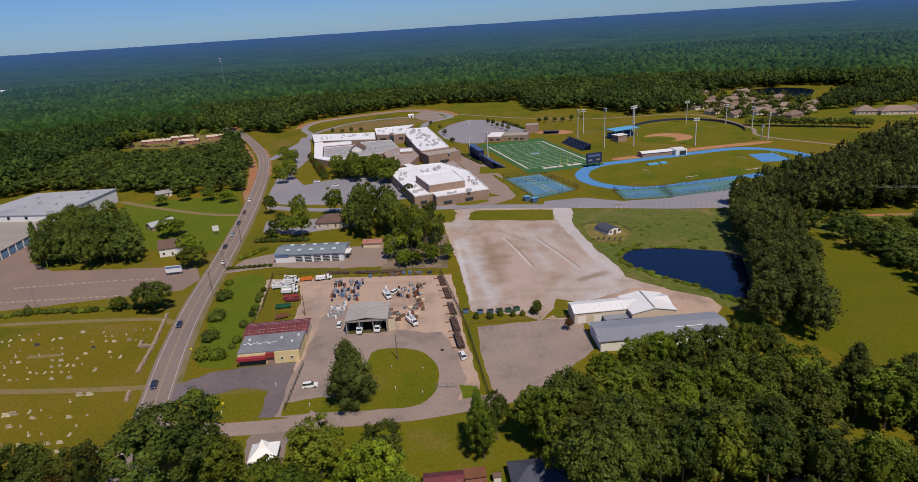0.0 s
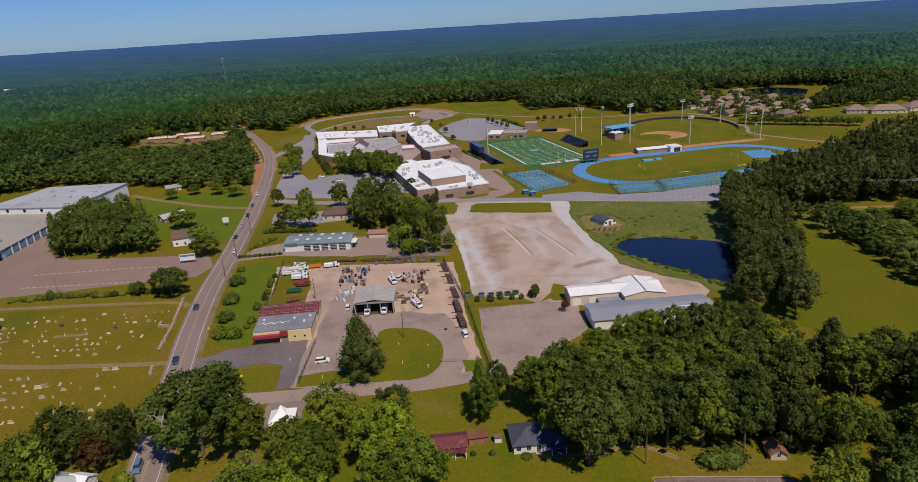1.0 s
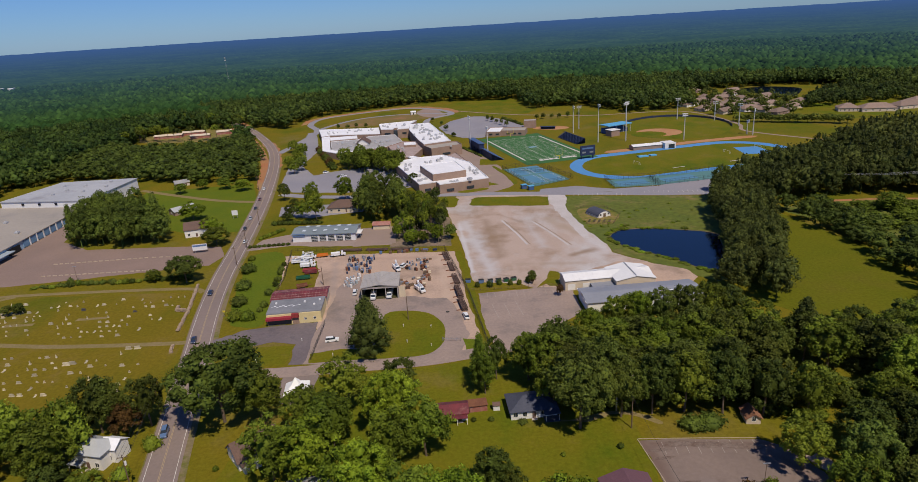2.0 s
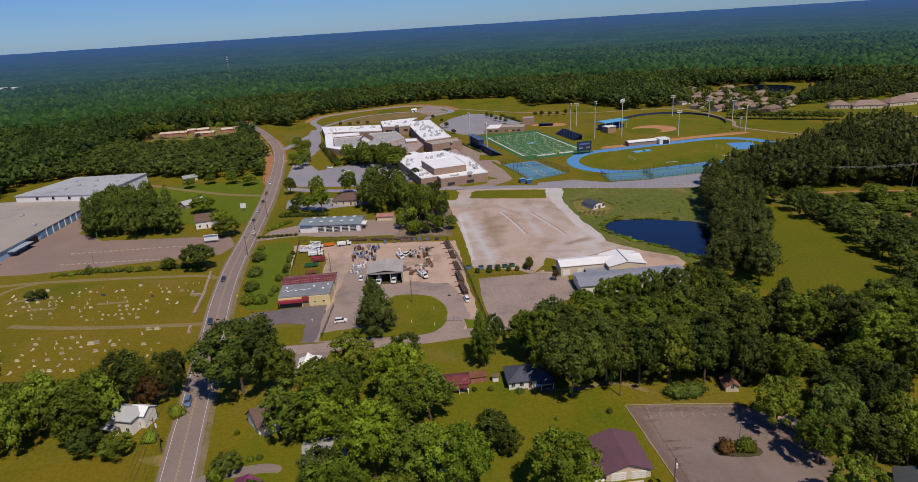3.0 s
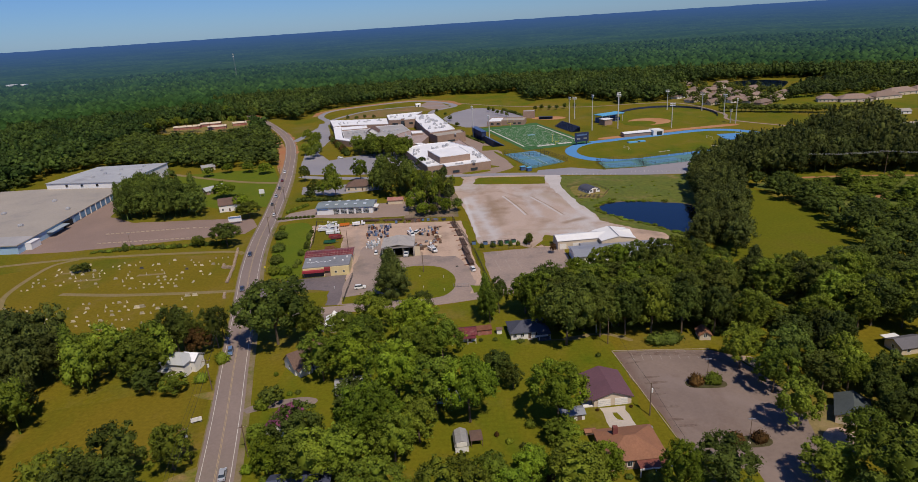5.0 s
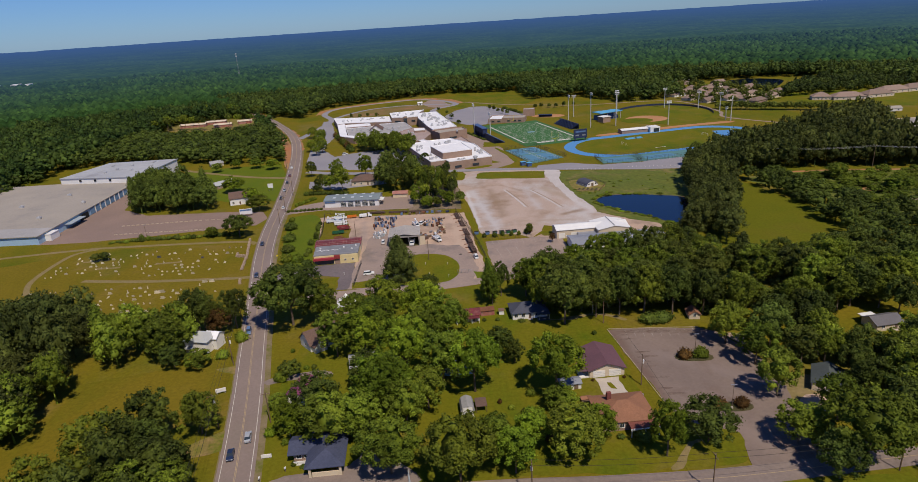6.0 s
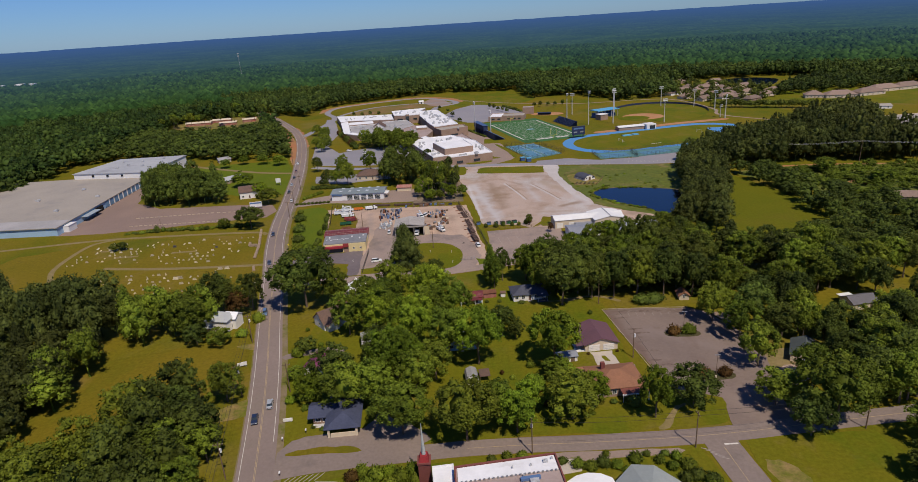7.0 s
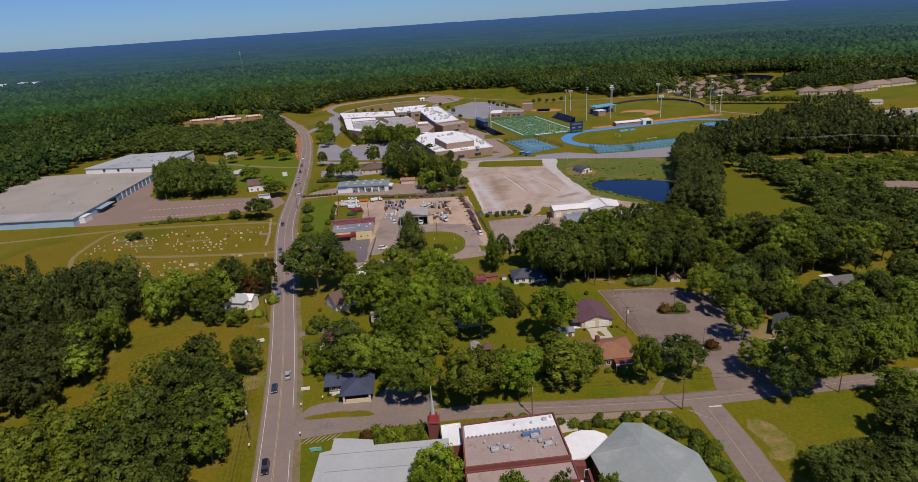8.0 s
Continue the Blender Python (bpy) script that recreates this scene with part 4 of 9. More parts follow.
patch("tennis_courts", [(34, 411), (59, 417), (75, 371), (49, 357)], 0.08, COURTGREEN, "blue-green tennis courts behind wire fences", "court")
courts = thing("tennis_marking", 54.5, 389.0, 0.0, 16.5, "blue playing areas and white lines of tennis courts", "court marking")
for u, v in ((-6.5, 14), (6.5, 14), (-6.5, -11), (6.5, -11)):
    part("court", boxes((u, v, 0.0, 10.9, 21.8, 0.092)), COURT, courts)
    for du in (-5.4, -4.1, 4.1, 5.4):
        part("court_line", boxes((u + du, v, 0.0, 0.12, 21.8, 0.1)), LINEWHITE, courts)
patch("hard_court", [(97, 362), (98, 343), (124, 342), (162, 349), (176, 371), (140, 366)], 0.092, COURTGREEN, "blue-green hard courts beside the track", "court")
for (x, y, w, d, t) in ((111, 352, 20, 12, 8), (142, 355.5, 24, 10, 16)):
    patch("hard_court_area", [(x + a * math.cos(radians(t)) - b * math.sin(radians(t)), y + a * math.sin(radians(t)) + b * math.cos(radians(t))) for a, b in ((-w / 2, -d / 2), (w / 2, -d / 2), (w / 2, d / 2), (-w / 2, d / 2))], 0.1, COURT, "blue court surface", "court")

patch("softball_infield", oval(96, 577, 18, 11, -20, 24), 0.07, CLAY, "orange clay softball infield", "sports field")
patch("baseball_field", oval(205, 540, 48, 60, -20, 40), 0.05, LAWN, "mown baseball outfield", "lawn")
patch("baseball_infield", oval(183, 518, 20, 19, 0, 32), 0.07, CLAY, "orange clay baseball infield", "sports field")
patch("baseball_square", oval(172, 511.5, 15, 14, 0, 24), 0.085, LAWN, "grass square in the infield", "lawn")
patch("clay_track", [(120, 452), (160, 462), (200, 472), (245, 478), (246, 470), (200, 463), (160, 453), (122, 444)], 0.06, CLAY, "clay path beside the running track", "path", 2)
patch("clearing", [(-350, 690), (-335, 640), (-262, 628), (-236, 650), (-250, 700), (-300, 720)], 0.04, BARE, "patchy earth clearing with long low buildings", "ground", 3, 2.0)
patch("lake", [(352, 764), (372, 784), (415, 792), (440, 760), (424, 725), (396, 690), (378, 690), (380, 715), (366, 742)], 0.06, WATER, "dark lake behind a housing estate", "water", 4)
patch("estate_ground", [(262, 600), (300, 560), (480, 470), (540, 520), (530, 640), (450, 690), (400, 690), (380, 700), (345, 770), (280, 790)], 0.03, LAWN, "grounds of a housing estate", "lawn", 0)

# ---- buildings ----
def flat_roof_block(parent, pts, z0, z1, wall, roof, parapet=0.5, label="", cap=None):
    """Walls over a plan outline, a roof deck inside a parapet."""
    n = len(pts)
    area = sum(a[0] * b[1] - b[0] * a[1] for a, b in zip(pts, pts[1:] + pts[:1]))
    pts = pts if area > 0 else pts[::-1]
    part("wall", prism(bmesh.new(), pts, z0, z1), wall, parent)
    inner = []
    for i in range(n):
        a, b, c = Vector(pts[i - 1]), Vector(pts[i]), Vector(pts[(i + 1) % n])
        e, f = (b - a).normalized(), (c - b).normalized()
        nrm = Vector((-e.y - f.y, e.x + f.x))
        nrm = nrm / max(0.4, (nrm.length ** 2) / 2)
        inner.append(tuple(b + nrm * 0.35))
    bm = bmesh.new()
    ol, oh, il, ih = [[bm.verts.new((*p, h)) for p in ring] for ring, h in ((pts, z1), (pts, z1 + parapet), (inner, z1), (inner, z1 + parapet))]
    for i in range(n):
        j = (i + 1) % n
        bm.faces.new((oh[i], oh[j], ih[j], ih[i]))
        bm.faces.new((ol[i], ol[j], oh[j], oh[i]))
        bm.faces.new((il[j], il[i], ih[i], ih[j]))
    bmesh.ops.recalc_face_normals(bm, faces=bm.faces)
    part("parapet", bm, cap or wall, parent)
    part("roof", prism(bmesh.new(), inner, z1 - 0.05, z1 + 0.06), roof, parent, label)


def roof_unit(parent, x, y, z, sx, sy, h, turn=0.0):
    """A rooftop air handler: housing, fan ring, feet."""
    bm = boxes((x, y, z + 0.15, sx, sy, h, turn), (x, y, z + 0.15 + h, sx * 0.55, sy * 0.7, h * 0.18, turn))
    tube(bm, (x, y, z + h + 0.15), (x, y, z + h * 1.35 + 0.15), min(sx, sy) * 0.28, min(sx, sy) * 0.28, 10)
    for ax in (-0.4, 0.4):
        box(bm, x + ax * sx, y, z, 0.2, sy * 0.8, 0.16, turn)
    part("roof_unit", bm, UNITGREY, parent, "pale grey rooftop air unit")


def window(parent, x, y, z, w, h, face, turn=0.0, proud=0.06):
    """A framed window on a wall that faces along 'face' degrees in the parent's plan."""
    f = part("window", frame_mesh(round(w, 2), round(h, 2)), None, parent)
    f.matrix_local = pose(x, y, z, 0, 0, face)
    p = part("pane", pane_mesh(round(w, 2), round(h, 2)), None, f)
    return f


frame_cache, pane_cache = {}, {}


def frame_mesh(w, h):
    if (w, h) not in frame_cache:
        frame_cache[w, h] = mesh_of("window", boxes((-w / 2, 0.03, 0, 0.1, 0.1, h), (w / 2, 0.03, 0, 0.1, 0.1, h), (0, 0.03, -0.05, w + 0.1, 0.16, 0.08), (0, 0.03, h - 0.05, w + 0.1, 0.1, 0.1), (0, 0.03, 0, 0.05, 0.06, h)), WHITEWALL)
    return frame_cache[w, h]


def pane_mesh(w, h):
    if (w, h) not in pane_cache:
        pane_cache[w, h] = mesh_of("pane", boxes((0, 0.015, 0, w - 0.06, 0.03, h - 0.05)), GLASS)
    return pane_cache[w, h]


def gable(bm, L, W, z, h, over=0.45, thick=0.18, x0=0.0, y0=0.0, along="x"):
    """A gable roof, ridge along x (or y), with thickness and overhang."""
    hl, hw = L / 2 + over, W / 2 + over
    drop = h / (W / 2) * over
    prof = [(-hw, z - drop), (0, z + h), (hw, z - drop), (hw, z - drop - thick), (0, z + h - thick * 1.2), (-hw, z - drop - thick)]
    ends = []
    for s in (-hl, hl):
        ends.append([bm.verts.new((x0 + s, y0 + v, w) if along == "x" else (x0 + v, y0 + s, w)) for v, w in prof])
    a, b = ends
    for k in range(6):
        bm.faces.new((a[k], b[k], b[(k + 1) % 6], a[(k + 1) % 6]))
    for e in (a, b):
        bm.faces.new((e[0], e[1], e[4], e[5]))
        bm.faces.new((e[1], e[2], e[3], e[4]))
    bmesh.ops.recalc_face_normals(bm, faces=bm.faces)
    return bm


def hip(bm, L, W, z, h, over=0.5, x0=0.0, y0=0.0, thick=0.18):
    hl, hw = L / 2 + over, W / 2 + over
    if hl >= hw:
        r = [(-(hl - hw), 0), (hl - hw, 0)]
    else:
        r = [(0, -(hw - hl)), (0, hw - hl)]
    lo = [bm.verts.new((x0 + x, y0 + y, z)) for x, y in ((-hl, -hw), (hl, -hw), (hl, hw), (-hl, hw))]
    bo = [bm.verts.new((x0 + x, y0 + y, z - thick)) for x, y in ((-hl, -hw), (hl, -hw), (hl, hw), (-hl, hw))]
    if hl >= hw:
        p, q = [bm.verts.new((x0 + x, y0 + y, z + h)) for x, y in ((r[0][0] - 0.01, 0), (r[1][0] + 0.01, 0))]
        bm.faces.new((lo[0], lo[1], q, p)), bm.faces.new((lo[1], lo[2], q)), bm.faces.new((lo[2], lo[3], p, q)), bm.faces.new((lo[3], lo[0], p))
    else:
        p, q = [bm.verts.new((x0 + x, y0 + y, z + h)) for x, y in ((0, r[0][1] - 0.01), (0, r[1][1] + 0.01))]
        bm.faces.new((lo[0], lo[1], p)), bm.faces.new((lo[1], lo[2], q, p)), bm.faces.new((lo[2], lo[3], q)), bm.faces.new((lo[3], lo[0], p, q))
    for k in range(4):
        bm.faces.new((bo[k], bo[(k + 1) % 4], lo[(k + 1) % 4], lo[k]))
    bm.faces.new(bo[::-1])
    return bm


def gable_walls(bm, L, W, z, h, x0=0.0, y0=0.0, along="x"):
    """House walls with pointed gable ends."""
    box(bm, x0, y0, 0, L if along == "x" else W, W if along == "x" else L, z)
    for s in (-1, 1):
        v = [(-W / 2, z), (W / 2, z), (0, z + h - 0.12)]
        a = [bm.verts.new((x0 + s * L / 2, y0 + p, q) if along == "x" else (x0 + p, y0 + s * L / 2, q)) for p, q in v]
        b = [bm.verts.new((x0 + s * (L / 2 - 0.2), y0 + p, q) if along == "x" else (x0 + p, y0 + s * (L / 2 - 0.2), q)) for p, q in v]
        bm.faces.new(a), bm.faces.new(b[::-1])
        for k in range(3):
            bm.faces.new((a[k], a[(k + 1) % 3], b[(k + 1) % 3], b[k]))
    return bm


def ribs(parent, L, W, z, h, step, x0=0.0, y0=0.0, along="x", over=0.45, material=None, r=0.05):
    """Standing seams on both slopes of a gable roof."""
    hl, hw = L / 2 + over - 0.05, W / 2 + over
    drop = h / (W / 2) * over
    bm = bmesh.new()
    k = -hl
    while k <= hl:
        for s in (-1, 1):
            p, q = (k, s * hw, z - drop + 0.03), (k, 0, z + h + 0.03)
            if along != "x":
                p, q = (p[1], p[0], p[2]), (q[1], q[0], q[2])
            tube(bm, (p[0] + x0, p[1] + y0, p[2]), (q[0] + x0, q[1] + y0, q[2]), r, r, 4)
        k += step
    part("seams", bm, material, parent)


def house(x, y, turn, L, W, eave, roof_h, wall, roof, label, kind="gable", windows=3, chimney=None, porch=None, name="house", seam=0.0, group=""):
    """A small house with its long side along local x; front towards local -y."""
    ob = thing(name, x, y, 0, turn, label, "house", group)
    bm = bmesh.new()
    if kind == "gable":
        gable_walls(bm, L, W, eave, roof_h)
        part("wall", bm, wall, ob)
        part("roof", gable(bmesh.new(), L, W, eave, roof_h), roof, ob)
        if seam:
            ribs(ob, L, W, eave, roof_h, seam, material=roof)
    else:
        part("wall", box(bm, 0, 0, 0, L, W, eave), wall, ob)
        part("roof", hip(bmesh.new(), L, W, eave, roof_h), roof, ob)
    for k in range(windows):
        u = -L / 2 + L * (k + 0.5) / windows
        if windows > 1 and k == windows // 2:
            d = part("door", boxes((u, -W / 2 - 0.04, 0.1, 0.95, 0.08, 2.05)), BROWNROOF, ob)
            part("door_step", boxes((u, -W / 2 - 0.5, 0, 1.6, 1.0, 0.16)), CONCRETE, ob)
        else:
            window(ob, u, -W / 2, 0.95, 1.2, 1.3, 180)
        window(ob, u, W / 2, 0.95, 1.1, 1.2, 0)
    for s, face in ((-1, 90), (1, -90)):
        window(ob, s * L / 2, 0, 0.95, 1.0, 1.3, face)
    if chimney:
        part("chimney", boxes((*chimney, eave, 0.8, 0.6, roof_h + 0.9), (*chimney, eave + roof_h + 0.9, 1.0, 0.8, 0.15)), REDBRICK, ob)
    if porch:
        u, w, d = porch
        part("porch_roof", boxes((u, -W / 2 - d / 2, eave - 0.35, w, d, 0.2)), roof, ob)
        part("porch_floor", boxes((u, -W / 2 - d / 2, 0, w, d, 0.3)), CONCRETE, ob)
        for s in (-1, 1):
            part("porch_post", boxes((u + s * (w / 2 - 0.15), -W / 2 - d + 0.15, 0.3, 0.18, 0.18, eave - 0.6)), WHITEWALL, ob)
    return ob


# the warehouse at the wood's edge
ware = thing("warehouse", -265, 295, 0, 0, "long pale-roofed warehouse with light blue walls and loading bays", "warehouse")
part("wall", prism(bmesh.new(), [(26, -56), (22.8, 68), (-36, 74), (-100, 74), (-100, -46), (-40, -52)], 0, 4.6), BLUEWALL, ware)
part("roof", prism(bmesh.new(), [(26.6, -56.8), (23.4, 68.5), (-36, 74.5), (-101, 75), (-101, -47), (-40, -53)], 4.6, 5.0), TANROOF, ware, "tan flat roof with grey patches")
part("wall", prism(bmesh.new(), [(25, 63.4), (30.5, 122.4), (-24.4, 123), (-36.2, 73.3)], 0, 9.0), WHITEMETAL, ware, "white metal wall")
part("roof", prism(bmesh.new(), [(25.6, 62.8), (31.1, 123), (-25, 123.6), (-36.8, 72.7)], 9.0, 9.35), surface("warehouse_grey_roof", (0.33, 0.34, 0.36), (0.38, 0.385, 0.40), 0.05, 0.8, 0.8, 0.08, spot=(0.27, 0.27, 0.29), spot_scale=0.06), ware, "grey metal roof")
for k in range(9):
    yy = 2 + k * 6.4
    part("bay_door", boxes((24.6 - k * 0.165, yy, 0.5, 0.4, 5.0, 3.7)), BLUEDOOR, ware)
    part("bay_pillar", boxes((24.7 - k * 0.165, yy + 3.2, 0, 0.6, 0.8, 4.55)), WHITEMETAL, ware)
part("roof_patch", prism(bmesh.new(), [(26.4, -56.5), (25.8, -41), (-40, -36), (-100.6, -32), (-100.6, -46.8), (-40, -52.8)], 5.0, 5.06), GREYROOF, ware, "darker grey roof section")
part("dock_canopy", boxes((27, -22, 3.0, 5, 16, 0.35)), BLUEMETAL, ware, "blue-grey dock canopy")
# solid near-black box painted as the shade of an open dock
part("painted_dock_shade", boxes((25.3, -9, 0.2, 0.6, 9, 3.4)), DARKGAP, ware)
part("office_block", boxes((27.2, -46, 0, 4, 8, 3.6), (27.2, -46, 3.6, 4.4, 8.4, 0.3)), WHITEMETAL, ware, "small white office block")
for x, y in ((-25, 10), (-8, 35), (5, -20), (-40, -20), (14, 12), (-30, -40)):
    roof_unit(ware, x, y, 5.0, 2.4, 1.8, 1.0)
for x, y in ((-8, 84), (10, 88), (2, 106), (-14, 108), (20, 100), (16, 114), (-4, 94)):
    roof_unit(ware, x, y, 9.35, 2.0, 1.6, 0.8)
for x, y in ((-20, 57.2), (4, 54.2), (-8, 55.7)):
    part("wall_vent", boxes((x, 69.2 - 0.16 * x - 1.9, 6.6, 1.6, 0.5, 1.4)), DARKGAP, ware)

# blue-roofed repair shop
shop = thing("repair_shop", -71, 281, 0, -4, "white repair shop with a low slate-grey roof and skylights", "shop")
part("wall", gable_walls(bmesh.new(), 33, 14, 4.3, 1.3), WHITEMETAL, shop)
part("roof", gable(bmesh.new(), 33, 14, 4.3, 1.3, 0.6), surface("slate_green_metal", (0.20, 0.235, 0.245), (0.17, 0.20, 0.215), 0.1, 0.5, 1.0, 0.08), shop, "slate-grey metal roof")
for k in range(5):
    part("skylight", boxes((-11 + 5.6 * k, -3.4, 5.0, 1.8, 2.6, 0.16)), SKYLIGHT, shop)
    part("skylight", boxes((-11 + 5.6 * k, 3.4, 5.0, 1.8, 2.6, 0.16)), SKYLIGHT, shop)
for k in range(5):
    part("garage_door", boxes((-5 + 4.4 * k, -7.05, 0.1, 3.3, 0.14, 3.2)), GLASS, shop)
    for j in range(4):
        part("door_rail", boxes((-5 + 4.4 * k, -7.13, 0.4 + 0.8 * j, 3.3, 0.06, 0.14)), WHITEMETAL, shop)
part("sign_band", boxes((-13, -7.3, 3.2, 6.4, 0.3, 1.3)), P_BLUE, shop, "blue fascia sign")
part("awning", boxes((17.6, -2.5, 3.0, 3, 6, 0.25)), WHITEMETAL, shop)
for j in (-5, 0):
    part("awning_post", boxes((18.8, j, 0, 0.15, 0.15, 3.0)), STEEL, shop)
redshed = thing("storage_shed", -43, 291, 0, -4, "small shed with a faded red roof", "shed")
part("wall", gable_walls(bmesh.new(), 9, 6, 2.7, 1.0), TANWALL, redshed)
part("roof", gable(bmesh.new(), 9, 6, 2.7, 1.0), RUSTRED, redshed)

# the store with the red ribbed roof
store = thing("corner_store", -66.0, 191.0, 0, 3.5, "corner store with red ribbed roof, flat grey roof and cream wall", "store")
part("wall", prism(bmesh.new(), [(-10, -10.8), (10, -10.8), (10.2, 2.2), (-10.4, 2.2)], 0, 4.2), YELLOWWALL, store)
part("roof", prism(bmesh.new(), [(-10.2, -10.4), (10.2, -10.4), (10.4, 2.2), (-10.6, 2.2)], 4.2, 4.6), surface("slate_membrane", (0.17, 0.175, 0.19), (0.22, 0.22, 0.235), 0.15, 0.8, 0.8, 0.12), store, "grey flat roof with pale streaks")
part("wall", prism(bmesh.new(), [(-11, 2.2), (10.4, 2.2), (10.4, 12.4), (-11, 12.4)], 0, 4.2), TANWALL, store)
part("red_roof", gable(bmesh.new(), 21.6, 10.2, 4.3, 1.0, 0.3, x0=-0.2, y0=7.3), REDMETAL, store, "dark red ribbed metal roof")
ribs(store, 21.6, 10.2, 4.3, 1.0, 1.35, -0.2, 7.3, over=0.3, material=surface("chalky_red_metal", (0.30, 0.16, 0.145), (0.14, 0.05, 0.05), 0.5, 0.7, 1.5, 0.2), r=0.1)
for v in (3.6, 5.2, 8.6, 10.4):
    part("roof_strap", boxes((-0.2, v, 4.36 + 1.02 * (1 - abs(v - 7.3) / 5.1), 21.4, 0.22, 0.1)), surface("chalky_strap", (0.36, 0.22, 0.20), (0.22, 0.09, 0.08), 0.6, 0.8, 1.5, 0.25), store)
part("awning", boxes((-5.4, -11.6, 2.6, 9.4, 1.6, 0.9)), surface("red_awning", (0.30, 0.03, 0.045), (0.26, 0.028, 0.04), 0.4), store, "red awning")
part("awning", boxes((0.6, -11.2, 2.8, 2.6, 1.0, 1.6)), surface("red_fascia", (0.27, 0.04, 0.04), (0.23, 0.035, 0.035), 0.4), store, "red entrance fascia")
part("shopfront", boxes((-5.4, -10.86, 0.3, 8.6, 0.14, 2.2)), GLASS, store, "dark glass shopfront")
part("entrance", boxes((0.6, -10.9, 0, 2.4, 0.16, 2.7)), BRICKWALL, store)
for u in (4.2, 7.6):
    window(store, u, -10.8, 1.4, 0.9, 0.9, 180)
for (u, v) in ((-8, -1.5), (3, -2), (8.6, -1), (7, -5)):
    part("roof_vent", boxes((u, v, 4.6, 0.7, 0.7, 0.5)), WHITEMETAL, store)
for k in range(11):
    part("tar_streak", boxes((-9 + k * 1.02, -4.2 + 0.5 * math.sin(k * 2.1), 4.6, 0.85, 0.28 + 0.16 * (k % 3), 0.02, 10 * math.sin(k))), WHITEROOF, store)

# the utility yard's open shed
yshed = thing("truck_shed", -35.0, 204.2, 0, 0.5, "open-fronted truck shed with a low galvanised roof", "shed")
part("back_wall", boxes((0, 6.6, 0, 14.6, 0.2, 5.4), (-7.3, 0, 0, 0.2, 13.4, 5.4), (7.3, 0, 0, 0.2, 13.4, 5.4)), PALEMETAL, yshed)
part("roof", gable(bmesh.new(), 13.6, 14.8, 5.4, 1.1, 0.3, along="y"), surface("galvanised_roof", (0.40, 0.37, 0.34), (0.35, 0.32, 0.30), 0.1, 0.55, 1.0, 0.08), yshed, "pale grey metal roof")
ribs(yshed, 13.6, 14.8, 5.4, 1.1, 1.2, along="y", over=0.3, material=PALEMETAL)
for u in (-7.2, -2.4, 2.4, 7.2):
    part("post", boxes((u, -6.7, 0, 0.3, 0.3, 5.3)), PALEMETAL, yshed)
part("lintel", boxes((0, -6.7, 4.7, 14.6, 0.3, 0.7)), PALEMETAL, yshed)
part("side_leaf", boxes((8.9, -5.8, 0, 2.6, 0.2, 4.6)), TANWALL, yshed)
part("earth_floor", boxes((0, 0, 0.05, 14, 13, 0.05)), FLOOR, yshed)

# the white metal barn and the grey one beside the pond
barn = thing("metal_barn", 56.0, 199.6, 0, 4.0, "long white metal barn with cream walls and a projecting wing", "barn")
part("wall", gable_walls(bmesh.new(), 35, 9, 4.4, 1.2), CREAMWALL, barn)
part("roof", gable(bmesh.new(), 35, 9, 4.4, 1.2, 0.3), WHITEMETAL, barn, "bright white metal roof")
ribs(barn, 35, 9, 4.4, 1.2, 2.0, over=0.3, material=WHITEMETAL)
part("wall", gable_walls(bmesh.new(), 14.4, 15.6, 4.5, 1.5, 9.4, -2.0, along="y"), CREAMWALL, barn)
part("roof", gable(bmesh.new(), 14.4, 15.6, 4.6, 1.5, 0.3, x0=9.4, y0=-2.0, along="y"), WHITEMETAL, barn, "bright white metal roof of the wing")
part("ridge_seam", boxes((9.4, -2.0, 6.12, 0.5, 14.4, 0.06)), STEEL, barn)
for u in (-15, -9):
    part("dark_bay", boxes((u, -4.55, 0.2, 3.0, 0.12, 2.6)), WHITEWALL, barn)
part("lean_to", boxes((-3.2, -6.4, 0, 8.4, 3.4, 2.4), (-3.2, -6.4, 2.4, 8.8, 3.8, 0.2)), GREYMETAL, barn, "dark grey lean-to")
greybarn = thing("long_building", 64.5, 181.6, 0, 2.6, "long building with a low slate-grey metal roof", "barn")
part("wall", gable_walls(bmesh.new(), 43, 13, 4.0, 1.0), WHITEWALL, greybarn)
part("roof", gable(bmesh.new(), 43, 13, 4.0, 1.0, 0.5), GREYMETAL, greybarn, "slate-grey metal roof")
part("gable_trim", boxes((-22.05, -3.4, 3.6, 0.16, 6.4, 0.5), (-22.05, 3.4, 3.6, 0.16, 6.4, 0.5)), WHITEMETAL, greybarn)
part("roof_streak", boxes((9, -3, 4.75, 9, 0.5, 0.05)), WHITEMETAL, greybarn)
pondhouse = thing("quonset_hut", 74.6, 290, 0, 24, "small white hut with a dark arched metal roof by the pond", "hut")
bm = bmesh.new()
arc = [(4.4 * math.cos(math.pi * k / 10), 0.6 + 2.7 * math.sin(math.pi * k / 10)) for k in range(11)]
ea, eb = [[bm.verts.new((u, v, w)) for u, w in arc] for v in (-5.2, 5.2)]
for k in range(10):
    bm.faces.new((ea[k], ea[k + 1], eb[k + 1], eb[k]))
bm.faces.new(ea), bm.faces.new(eb[::-1])
bmesh.ops.recalc_face_normals(bm, faces=bm.faces)
part("roof", bm, NAVYROOF, pondhouse, "dark arched metal roof")
